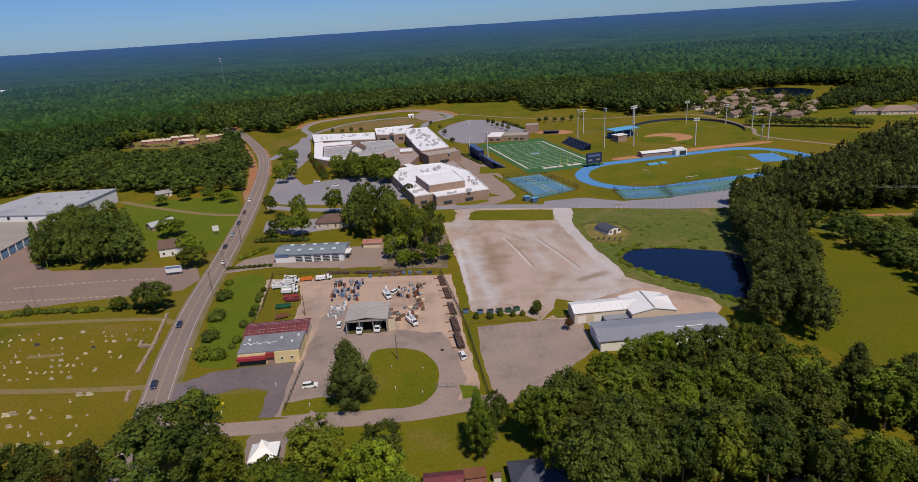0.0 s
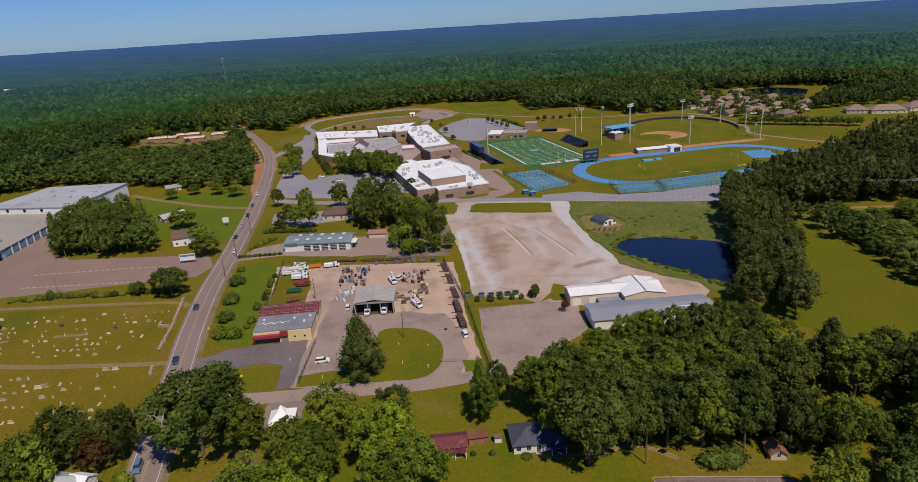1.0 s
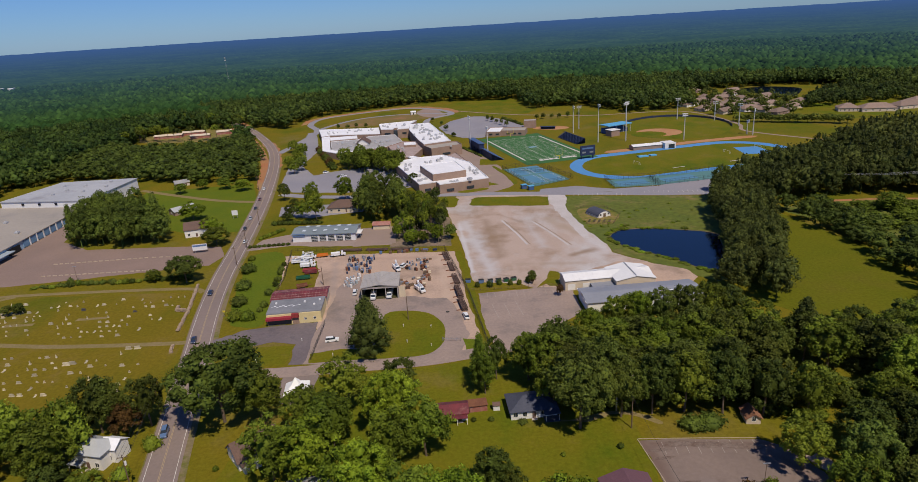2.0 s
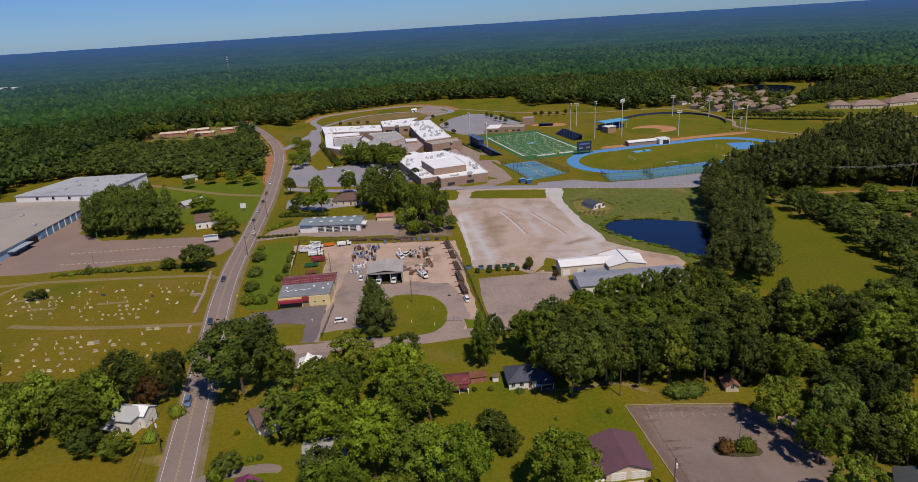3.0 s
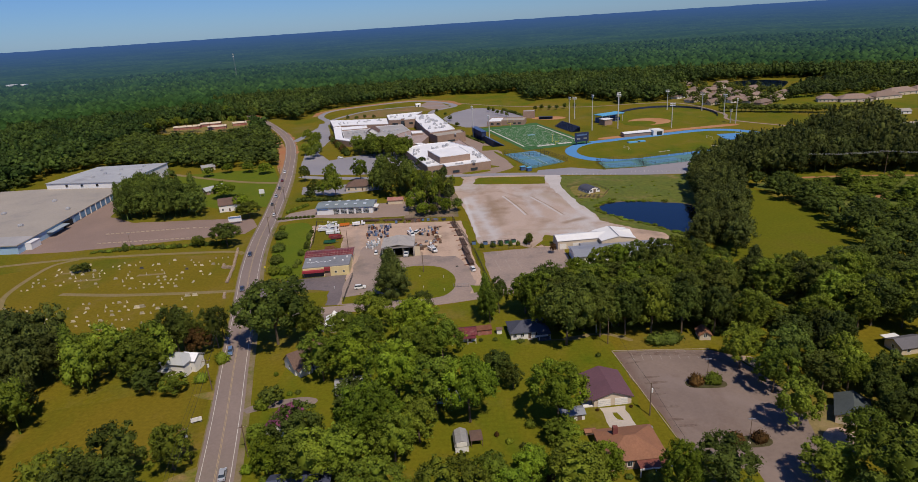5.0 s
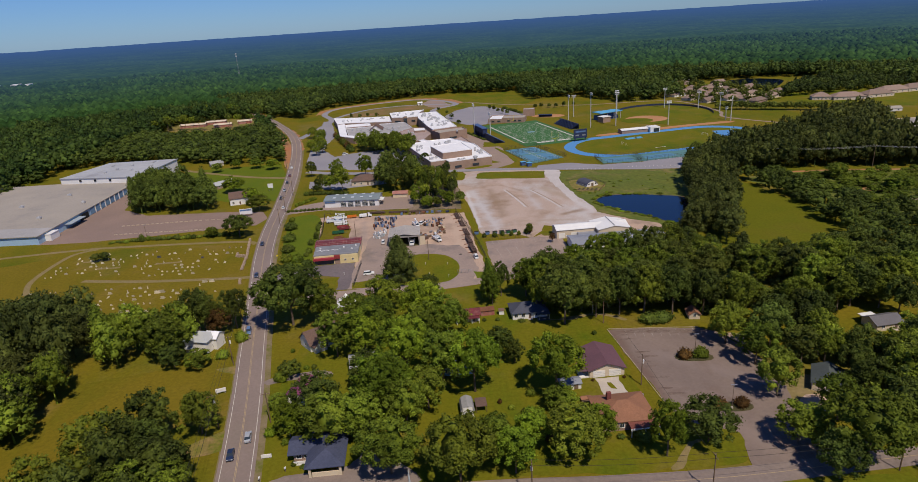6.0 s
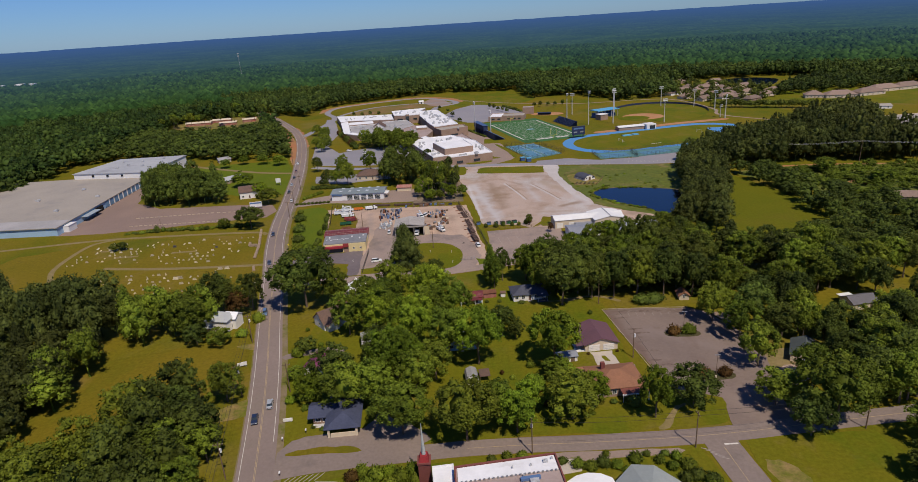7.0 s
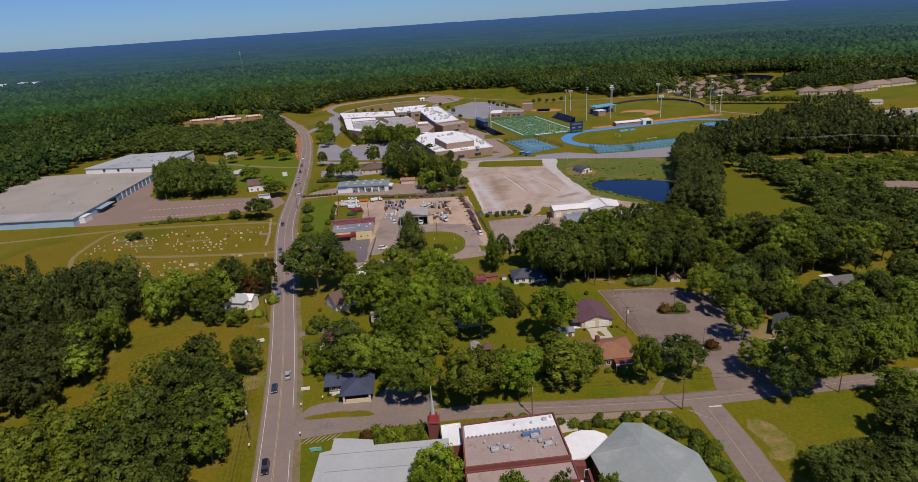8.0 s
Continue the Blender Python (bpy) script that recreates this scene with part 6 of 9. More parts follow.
for x, y, t, L in ((384, 570, -20, 18), (406, 560, -12, 30), (440, 566, 8, 30), (470, 586, 10, 34), (500, 592, 14, 34)):
    house(x, y, t, L, 15, 3.4, 4.2, CREAMWALL, TAUPEROOF, "large taupe-roofed care home wing", "hip", 5, None, None, "care_home", 0.0, "care home wings")
bigroof = thing("flat_building", 372, 380, 0, 4, "large flat-roofed building beyond the tree belt", "building")
flat_roof_block(bigroof, [(-36, -28), (30, -28), (30, 28), (-30, 28)], 0, 5.6, TANWALL, TANROOF)
for x, y in ((-20, 4), (-6, -10), (-4, 6), (8, -8), (14, 8), (4, 16), (-14, -14)):
    roof_unit(bigroof, x, y, 5.7, 3.0, 2.2, 1.2)
house(229, 203, -18, 24, 9, 2.8, 2.0, BRICKWALL, TAUPEROOF, "long low barn with a taupe roof beside the scrub", "gable", 3, None, None, "barn")
house(392, 477, -8, 20, 9, 2.8, 1.6, WHITEWALL, TANROOF, "long white building with a tan roof", "gable", 3)

# the church at the street corner
church = thing("church", 0, 0, 0, 0, "red brick church with flat roofs, red steeple and grey pitched wings", "church")
flat_roof_block(church, [(-14.6, -2), (9.6, -0.4), (8.3, 16.2), (-15, 13.8)], 0, 7.4, REDBRICK, MAUVEROOF, 0.55, "mauve gravel roof", REDBRICK)
part("white_deck", prism(bmesh.new(), [(-14.2, 8.9), (8.1, 11.0), (7.8, 15.7), (-14.3, 13.4)], 7.4, 7.62), WHITEROOF, church, "white membrane strip")
for k in range(22):
    part("deck_edge", boxes((-13.4 + k * 1.0, 8.75 + k * 0.095, 7.46, 0.42, 0.3, 0.42)), STEEL, church)
for x, y, s in ((-7.4, 3.6, 2.4), (-4.6, 4.4, 1.6), (2.4, 7.6, 2.6), (5.2, 4.4, 2.2), (3.4, 5.6, 1.2), (-9.6, 6.4, 0.6), (0.2, 9.4, 0.5), (5.6, 13.6, 1.4), (-6.4, 5.4, 0.8), (-8.6, 4.6, 0.8), (4.2, 3.4, 1.0), (6.4, 6.0, 0.8), (1.0, 6.0, 0.5), (-3.4, 3.2, 0.8), (7.0, 4.0, 0.7), (2.2, 12.6, 0.5), (-2.0, 12.2, 0.5), (7.2, 14.4, 0.6)):
    roof_unit(church, x, y, 7.48, s * 0.75, s * 0.55, 0.55, 4)
part("blue_duct", boxes((1.6, 8.4, 7.6, 4.4, 0.8, 0.7, 6)), P_BLUE, church, "blue rooftop duct")
flat_roof_block(church, [(-14.3, -8.4), (10.2, -7.0), (9.8, -0.6), (-14.6, -2.2)], 0, 6.6, REDBRICK, MAUVEROOF, 0.4, "mauve lower roof", REDBRICK)
flat_roof_block(church, [(-19.6, 8.4), (-15.0, 8.8), (-15.2, 17.2), (-20.2, 16.7)], 0, 5.6, REDBRICK, WHITEROOF, 0.3, "white link roof", WHITEROOF)
plan = [(10, 2.6), (13.6, 3.2), (20.6, 9.2), (20.2, 11.2), (18, 12.8), (15, 13.3), (12.4, 12.6), (9.6, 10.6)]
part("canopy", prism(bmesh.new(), plan, 3.6, 4.1), WHITEROOF, church, "white curved entrance canopy")
for x, y in ((11, 10.4), (18, 11.6), (13.4, 4.4)):
    part("canopy_post", boxes((x, y, 0, 0.35, 0.35, 3.6)), REDBRICK, church)
part("entry_wall", boxes((11.4, 1.2, 0, 3.4, 2.0, 4.4), (13.6, -4, 0, 0.6, 8, 3.4)), REDBRICK, church)
window(church, 13.2, 0.1, 1.2, 1.0, 2.2, 180)
part("walkway", prism(bmesh.new(), [(10.6, -12), (13.6, -12), (13.6, 0.4), (10.8, 0.4)], 0, 0.22), WHITEROOF, church)
# pitched sanctuary wing
bm = bmesh.new()
base = [(14.6, 3.0), (25.2, 14.0), (30.2, 13.2), (39.0, 1.0), (40, -22), (22, -24), (16, -8)]
lo = [bm.verts.new((x, y, 5.0)) for x, y in base]
lo2 = [bm.verts.new((x, y, 4.7)) for x, y in base]
t0, t1 = bm.verts.new((25.4, 1.0, 8.6)), bm.verts.new((29.0, -12.0, 9.2))
bm.faces.new((lo[0], t0, lo[1])), bm.faces.new((lo[1], t0, lo[2])), bm.faces.new((lo[2], t0, t1, lo[3])), bm.faces.new((lo[3], t1, lo[4])), bm.faces.new((lo[4], t1, lo[5])), bm.faces.new((lo[5], t1, lo[6])), bm.faces.new((lo[6], t1, t0, lo[0]))
for k in range(7):
    bm.faces.new((lo[k], lo[(k + 1) % 7], lo2[(k + 1) % 7], lo2[k]))
bm.faces.new(lo2)
bmesh.ops.recalc_face_normals(bm, faces=bm.faces)
part("sanctuary_roof", bm, SAGEROOF, church, "pale green-grey faceted roof")
part("sanctuary_wall", prism(bmesh.new(), [(x + (27 - x) * 0.04, y + (-6 - y) * 0.04) for x, y in base], 0, 4.8), REDBRICK, church)
# grey-roofed hall beside the main road
hall = [(-49.4, -26), (-49.2, 8.6), (-46.6, 9.4), (-46.6, 13.8), (-42.4, 13.4), (-36.8, 12.3), (-36.4, 10.3), (-18.2, 10.9), (-18.0, 3), (-26, -4), (-30, -26)]
part("hall_wall", prism(bmesh.new(), [(x + (-36 - x) * 0.02, y + (-6 - y) * 0.03) for x, y in hall], 0, 5.9), TANWALL, church)
part("hall_roof", prism(bmesh.new(), hall, 5.9, 6.25), LIGHTGREY, church, "pale grey flat hall roof")
for k in range(5):
    part("roof_seam", boxes((-34 + 0.2 * k, 8 - 6 * k, 6.25, 28 - 2 * k, 0.12, 0.05, 1.5)), STEEL, church)
# steeple
part("steeple_base", boxes((-22.0, 18.4, 0, 2.8, 2.8, 6.2), (-22.0, 18.4, 6.2, 3.2, 3.2, 0.4)), REDBRICK, church)
part("belfry", boxes((-22.0, 18.4, 6.6, 2.4, 2.4, 1.6, 0, 0.7)), surface("red_belfry", (0.30, 0.03, 0.035), (0.25, 0.028, 0.03), 0.4), church, "bright red belfry")
part("spire", bars(((-22.0, 18.4, 8.2), (-22.0, 18.4, 16.6), 0.5, 0.04, 8)), surface("pale_spire", (0.40, 0.42, 0.40), (0.36, 0.38, 0.36), 0.5), church, "thin pale spire")

# ---- trees ----
def ico(sub):
    bm = bmesh.new()
    bmesh.ops.create_icosphere(bm, subdivisions=sub, radius=1.0)
    v = np.array([x.co[:] for x in bm.verts])
    f = np.array([[y.index for y in x.verts] for x in bm.faces])
    bm.free()
    return v, f


ICO0, ICO1 = ico(1), ico(2)


def array_mesh(name, V, T, material, smooth=False):
    me = bpy.data.meshes.new(name)
    V, T = np.asarray(V, np.float32), np.asarray(T, np.int32)
    me.vertices.add(len(V))
    me.vertices.foreach_set("co", V.ravel())
    me.loops.add(len(T) * 3)
    me.loops.foreach_set("vertex_index", T.ravel())
    me.polygons.add(len(T))
    me.polygons.foreach_set("loop_start", np.arange(0, len(T) * 3, 3, dtype=np.int32))
    if smooth:
        me.polygons.foreach_set("use_smooth", np.ones(len(T), bool))
    me.update(calc_edges=True)
    me.materials.append(material)
    return me


GOLDEN = math.pi * (3 - math.sqrt(5))


def clump(r, x, y, z, sr, sz, out, core, leaves, leaf, squash):
    """One bough: a ragged core, open towards the trunk, under a loose coat of leaf sprays."""
    cv, cf = core
    mid = cv[cf].mean(1)
    keep = cf[(mid @ out) > -0.3]
    p = cv * (1 + 0.85 * (r.rand(len(cv), 1) - 0.5)) * np.array([sr, sr, sz]) * 0.78 + (x, y, z)
    d = r.randn(leaves, 3)
    d /= np.linalg.norm(d, axis=1, keepdims=True)
    d = np.where((d @ out)[:, None] < -0.25, -d, d)
    c = d * np.array([sr, sr, sz]) * r.uniform(0.72, 1.5, (leaves, 1)) ** 1.1 + (x, y, z)
    n = d + 0.55 * r.randn(leaves, 3)
    u = np.cross(n, r.randn(leaves, 3))
    u /= np.linalg.norm(u, axis=1, keepdims=True) + 1e-9
    w = np.cross(n, u)
    w /= np.linalg.norm(w, axis=1, keepdims=True) + 1e-9
    s = leaf * r.uniform(0.6, 1.25, (leaves, 1))
    iso = np.array([1, 1, squash])
    q = np.stack([c - (u + w * 0.55) * s * iso, c + (u - w * 0.55) * s * iso, c + w * s * 1.1 * iso], 1).reshape(-1, 3)
    return np.concatenate([p, q]), np.concatenate([keep, np.arange(leaves * 3).reshape(-1, 3) + len(p)])


def crown(seed, kind="broad", clumps=34, leaves=40, leaf=0.07, core=None, squash=0.45):
    """A crown about 1 m in radius and 1 m high above its foot (scaled later by real metres): separate boughs with dark gaps between."""
    r = np.random.RandomState(seed)
    core = core or ICO1
    V, T, base, cs = [], [], 0, []
    lobe = r.uniform(0, 50, 3)
    turn = r.uniform(0, math.tau)
    if kind == "pine":
        for k in range(clumps):
            h = (k + 0.5) / clumps
            rad = (1 - h ** 2.6) * r.uniform(0.25, 0.86)
            a = k * GOLDEN + r.uniform(-0.5, 0.5)
            s = (0.2 + 0.15 * (1 - h)) * math.sqrt(54 / max(clumps, 40))
            cs.append((math.cos(a) * rad, math.sin(a) * rad, 0.15 + 0.8 * h, s * r.uniform(0.85, 1.25), 0.085 * r.uniform(0.75, 1.3)))
        heart = (0.42, 0.42, 0.36, 0.54)
    elif kind == "bush":
        for k in range(clumps):
            a, rad = k * GOLDEN, 0.6 * math.sqrt((k + 0.5) / clumps)
            s = r.uniform(0.26, 0.36)
            cs.append((math.cos(a) * rad, math.sin(a) * rad, 0.34 + 0.34 * (1 - rad / 0.6) + r.uniform(-0.05, 0.05), s, s * r.uniform(0.7, 0.95)))
        heart = (0.72, 0.72, 0.42, 0.36)
    else:
        for k in range(clumps):
            up = 1 - 1.5 * (k + 0.5) / clumps
            ring = math.sqrt(1 - up * up)
            a = turn + k * GOLDEN + r.uniform(-0.45, 0.45)
            d = Vector((math.cos(a) * ring, math.sin(a) * ring, up))
            reach = r.uniform(0.86, 1.10) * (1.03 + 0.38 * noise.noise(d * 1.4 + Vector(lobe)))
            s = r.uniform(0.5, 1.0) ** 1.2 * 1.75 / math.sqrt(clumps)
            cs.append((d.x * 0.78 * reach, d.y * 0.78 * reach, 0.54 + d.z * 0.33 * reach, s, s * squash * r.uniform(0.8, 1.05)))
        heart = (0.55, 0.55, 0.22, 0.52)
    hv, hf = ICO1 if core is ICO1 else ICO0
    V.append(hv * (1 + 0.4 * (r.rand(len(hv), 1) - 0.5)) * np.array(heart[:3]) + (0, 0, heart[3]))
    T.append(hf)
    base += len(hv)
    for x, y, z, sr, sz in cs:
        out = np.array([x, y, (z - heart[3]) / squash + 0.25])
        p, f = clump(r, x, y, z, sr, sz, out / (np.linalg.norm(out) + 1e-9), core, leaves, leaf, squash)
        V.append(p)
        T.append(f + base)
        base += len(p)
    return np.concatenate(V), np.concatenate(T)


def trunk_mesh(seed, kind):
    """A tapered, slightly crooked trunk with limbs, 1 m high."""
    r = random.Random(seed)
    bm = bmesh.new()
    top = 0.62 if kind == "broad" else 0.97
    a, b, c = (0, 0, 0), (r.uniform(-0.03, 0.03), r.uniform(-0.03, 0.03), top * 0.45), (r.uniform(-0.06, 0.06), r.uniform(-0.06, 0.06), top)
    tube(bm, a, b, 0.055, 0.04, 7)
    tube(bm, b, c, 0.04, 0.012, 7)
    for k in range(5 if kind == "broad" else 4):
        t = r.uniform(0.25, 0.45) if kind == "broad" else r.uniform(0.3, 0.7)
        g = r.uniform(0, math.tau)
        tube(bm, (b[0] * t / 0.45, b[1] * t / 0.45, t), (math.cos(g) * 0.42, math.sin(g) * 0.42, t + r.uniform(0.12, 0.3)), 0.022, 0.006, 5)
    return mesh_of("trunk", bm, BARK)


KINDS = {}
for i in range(6):
    KINDS["broad", i] = (trunk_mesh(i, "broad"), crown(100 + i, "broad", 42 + 2 * i, 60, 0.052, ICO0, 0.34))
for i in range(4):
    KINDS["pine", i] = (trunk_mesh(40 + i, "pine"), crown(200 + i, "pine", 54, 48, 0.058, ICO0, 0.3))


def raised(c, foot=0.5):
    """A crown that starts higher up a bare stem."""
    V = c[0].copy()
    V[:, 2] = foot + (1 - foot) * V[:, 2]
    return V, c[1]


for i in range(4):
    KINDS["tall", i] = (trunk_mesh(60 + i, "pine"), raised(crown(260 + i, "broad", 14, 30, 0.11, ICO0, 0.5)))
KINDS["pine", 9] = (trunk_mesh(49, "pine"), crown(209, "pine", 130, 56, 0.030, ICO0, 0.42))
for i in (8, 9):
    KINDS["broad", i] = (trunk_mesh(i, "broad"), raised(crown(101 + i, "broad", 84, 60, 0.037, ICO0, 0.5), 0.14))
crown_cache = {}


def tree(x, y, h, w, kind="broad", variant=0, leaf=None, label="", group="trees of the town", turn=0.0):
    """A tree h metres high and w metres across."""
    leaf = leaf or LEAF
    key = (kind, variant, leaf.name)
    tm, (V, T) = KINDS[kind, variant]
    if key not in crown_cache:
        crown_cache[key] = array_mesh("crown", V, T, leaf)
    ob = thing("tree" if kind == "broad" else "pine_tree", x, y, 0, turn, label or ("broad leafy green tree with a full crown" if kind == "broad" else "tall dark pine with ragged needled crown"), "tree", group)
    ob.scale = (w / 2, w / 2, h)
    t = part("trunk", tm, None, ob)
    t.scale = (min(1.0, h * 0.7 / w), min(1.0, h * 0.7 / w), 1)
    part("crown", crown_cache[key], None, ob)
    return ob


bush_cache = {}


def bush(x, y, h, w, variant=0, leaf=None, label="rounded green shrub", group="shrubs of the town"):
    leaf = leaf or LEAF
    key = (variant, leaf.name)
    if key not in bush_cache:
        V, T = crown(300 + variant, "bush", 12, 26, 0.085, ICO0, 0.9)
        bush_cache[key] = array_mesh("shrub", V, T, leaf)
    ob = tagged(new("shrub", bush_cache[key]), label, "shrub", group)
    ob.matrix_basis = pose(x, y, -0.12 * h, 0, 0, (x * 37 + y * 17) % 360)
    ob.scale = (w / 1.9, w / 1.9, h / 0.92)
    return ob


def scatter(poly, gap, seed, jitter=0.45, avoid=()):
    """Points over an outline on a shaken grid."""
    r = random.Random(seed)
    xs, ys = [p[0] for p in poly], [p[1] for p in poly]
    out, j = [], 0
    y = min(ys)
    while y < max(ys):
        x = min(xs) + (gap / 2 if j % 2 else 0)
        while x < max(xs):
            px, py = x + r.uniform(-jitter, jitter) * gap, y + r.uniform(-jitter, jitter) * gap
            if inside(px, py, poly) and not any(inside(px, py, a) for a in avoid):
                out.append((px, py))
            x += gap
        y += gap * 0.87
        j += 1
    return out


def wood(name, pts, label, seed, hmin, hmax, wmin, wmax, pine=0.2, leaf=None, detail=1):
    """Many trees of one wood, joined: crowns on short stems."""
    r = np.random.RandomState(seed)
    n, leaves, size, core = {2: (28, 44, 0.066, ICO0), 1: (15, 24, 0.095, ICO0), 0: (9, 8, 0.15, ICO0)}[detail]
    sets = [crown(500 + k, "broad", n + k, leaves, size, core, 0.36) for k in range(5)] + [crown(520 + k, "pine", n + 6, leaves, size, ICO0, 0.3) for k in range(3)]
    nb = 5
    VV, TT, base = [], [], 0
    for x, y in pts:
        p = r.rand() < pine
        V, T = sets[nb + r.randint(3)] if p else sets[r.randint(nb)]
        h, w = r.uniform(hmin, hmax) * (1.12 if p else 1.0), r.uniform(wmin, wmax) * (0.75 if p else 1.0)
        a = r.uniform(0, math.tau)
        c, s = math.cos(a), math.sin(a)
        q = np.stack([(V[:, 0] * c - V[:, 1] * s) * w / 2 + x, (V[:, 0] * s + V[:, 1] * c) * w / 2 + y, V[:, 2] * h + rise(x, y)], 1)
        VV.append(q)
        TT.append(T + base)
        base += len(q)
        st = np.array([[-0.3, -0.2, 0], [0.3, -0.2, 0], [0, 0.35, 0], [0, 0, 0.6 * h]]) + (x, y, rise(x, y))
        VV.append(st)
        TT.append(np.array([[0, 1, 3], [1, 2, 3], [2, 0, 3]]) + base)
        base += 4
    me = array_mesh(name, np.concatenate(VV), np.concatenate(TT), leaf or WOODLEAF)
    return tagged(new(name, me), label, "woodland", kind="stuff")


# outlines of the woods
W_RIGHT = [(148, 300), (153, 308), (181, 330), (221, 359), (282, 408), (324, 434), (338, 412), (314, 352), (372, 330), (372, 262), (340, 266), (278, 281), (212, 295), (163, 285)]
W_RIGHT2 = [(167, 276), (205, 282), (275, 267), (340, 252), (400, 230), (400, 40), (240, 60), (175, 100), (160, 152), (169, 180), (171, 205), (170, 240)]
W_BELT = [(152, 312), (145, 304), (136, 282), (130, 262), (126, 246), (117, 218), (106, 198), (98, 180), (108, 168), (120, 180), (134, 214), (147, 250), (154, 266), (156, 290)]
W_WEST = [(-150, 418), (-210, 432), (-250, 444), (-311, 468), (-345, 440), (-335, 330), (-345, 260), (-600, 260), (-800, 700), (-560, 1000), (-420, 960), (-318, 812), (-258, 712), (-216, 628), (-186, 552), (-162, 470)]
CLEARING = [(-345, 690), (-335, 585), (-240, 562), (-215, 630), (-250, 705), (-300, 720)]
W_MID = [(-162, 283), (-190, 284), (-212, 290), (-214, 304), (-222, 334), (-214, 354), (-200, 346), (-184, 318), (-166, 304), (-158, 292)]

far_edge = [(-250, 720), (-190, 672), (-180, 752), (-125, 800), (-58, 830), (-8, 848), (88, 818), (96, 715), (158, 725), (190, 640), (262, 650), (290, 770), (340, 790), (450, 800), (520, 700), (560, 540), (700, 480)]
W_FAR = far_edge + [(1300, 700), (1100, 1500), (0, 1750), (-1100, 1500), (-800, 750), (-560, 1010), (-420, 960), (-318, 812)]

west = [q for q in scatter(W_WEST, 9.4, 21, avoid=(CLEARING,)) if abs(q[0]) < 0.95 * q[1] + 60]
wood("west_thicket", [q for q in west if q[1] < 600 and q[0] > -345], "dense green wood before the clearing", 8, 8.5, 13.5, 8, 15, 0.02, LEAFDARK, 0)
wood("west_wood", [q for q in west if math.hypot(*q) < 860 and not (q[1] < 600 and q[0] > -345)], "dense mixed green wood west of the road", 1, 12, 22, 9, 17, 0.05, None, 0)
east = scatter(W_RIGHT, 8.0, 22)
wood("east_wood", [q for q in east if q[0] < 270], "dense dark wood behind the track", 2, 16, 23, 9, 13, 0.02, NEEDLE, 1)
wood("east_wood_edge", [q for q in east if q[0] >= 270 and (q[0] < 306 or q[1] > 380)], "dense dark wood behind the track", 6, 17, 24, 9, 13, 0.02, NEEDLE, 0)
wood("east_wood_foot", [q for q in east if q[0] >= 306 and q[1] <= 380], "lower dark trees before the flat-roofed building", 9, 8, 12, 8, 11, 0.02, NEEDLE, 0)
fareast = [q for q in scatter(W_RIGHT2, 9.2, 23) if q[0] < 0.80 * q[1] + 130 and math.hypot(q[0] - 228, q[1] - 203) > 15 and math.hypot(q[0] - 214, q[1] - 209) > 8]
SCRUB = [(188, 284), (280, 270), (400, 232), (400, 190), (236, 190), (206, 214), (190, 240)]
wood("far_east_edge", [q for q in fareast if q[0] >= 225 and not inside(*q, SCRUB)], "dense green wood beyond the mown field", 7, 6, 11, 7, 12, 0.0, LEAFDARK, 0)
wood("far_east_wood", [q for q in fareast if q[0] < 225 and not inside(*q, SCRUB)], "dense green wood beyond the mown field", 3, 6, 12, 7, 12, 0.0, LEAFDARK, 1)
wood("scrub", [q for k, q in enumerate(scatter(SCRUB, 6.4, 27)) if k % 4 and math.hypot(q[0] - 228, q[1] - 203) > 13 and math.hypot(q[0] - 214, q[1] - 209) > 7], "low bright scrub below the power line", 26, 2.0, 5.2, 4.5, 9, 0.0, LEAF, 1)
near_far = [p for p in scatter(W_FAR, 11.0, 24) if math.hypot(*p) < 960 and abs(p[0]) < 0.95 * p[1] + 60]
mid_far = [p for p in scatter(W_FAR, 12.5, 25) if math.hypot(*p) >= 960 and abs(p[0]) < 0.95 * p[1] + 60]
wood("north_wood", near_far, "wide green forest behind the school", 4, 13, 21, 9.5, 16.5, 0.05, None, 0)


def low_wood(name, pts, label, seed):
    """Distant crowns: a rough faceted clump each."""
    r = np.random.RandomState(seed)
    v, f = ICO0
    VV, TT = [], []
    for k, (x, y) in enumerate(pts):
        w, h = r.uniform(4.2, 8.6), r.uniform(3.6, 9.0)
        VV.append(v * (1 + 0.5 * (r.rand(len(v), 1) - 0.5)) * (w, w, h) + (x, y, rise(x, y) + 11))
        TT.append(f + k * len(v))
    return tagged(new(name, array_mesh(name, np.concatenate(VV), np.concatenate(TT), DISTANT_HAZED)), label, "woodland", kind="stuff")


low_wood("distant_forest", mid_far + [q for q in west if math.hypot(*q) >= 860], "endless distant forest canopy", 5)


def canopy(x, y):
    n = noise.noise(Vector((x * 0.03, y * 0.03, 0.3))) * 3.0 + noise.noise(Vector((x * 0.11, y * 0.11, 5.0))) * 2.2
    return rise(x, y) + 9 + n * min(1.0, max(0.0, (math.hypot(x, y) - 940) / 150))


radii = [940]
while radii[-1] < 4860:
    radii.append(radii[-1] * 1.0085)
radii[-1] = 4880
# the haze is in the ridges' colour and glow, not in the air
tagged(polar_sheet("far_ridge", radii, -62, 62, 330, canopy, DISTANT_HAZED), "far forest ridges with blue summer haze painted into them", "backdrop", kind="structure")
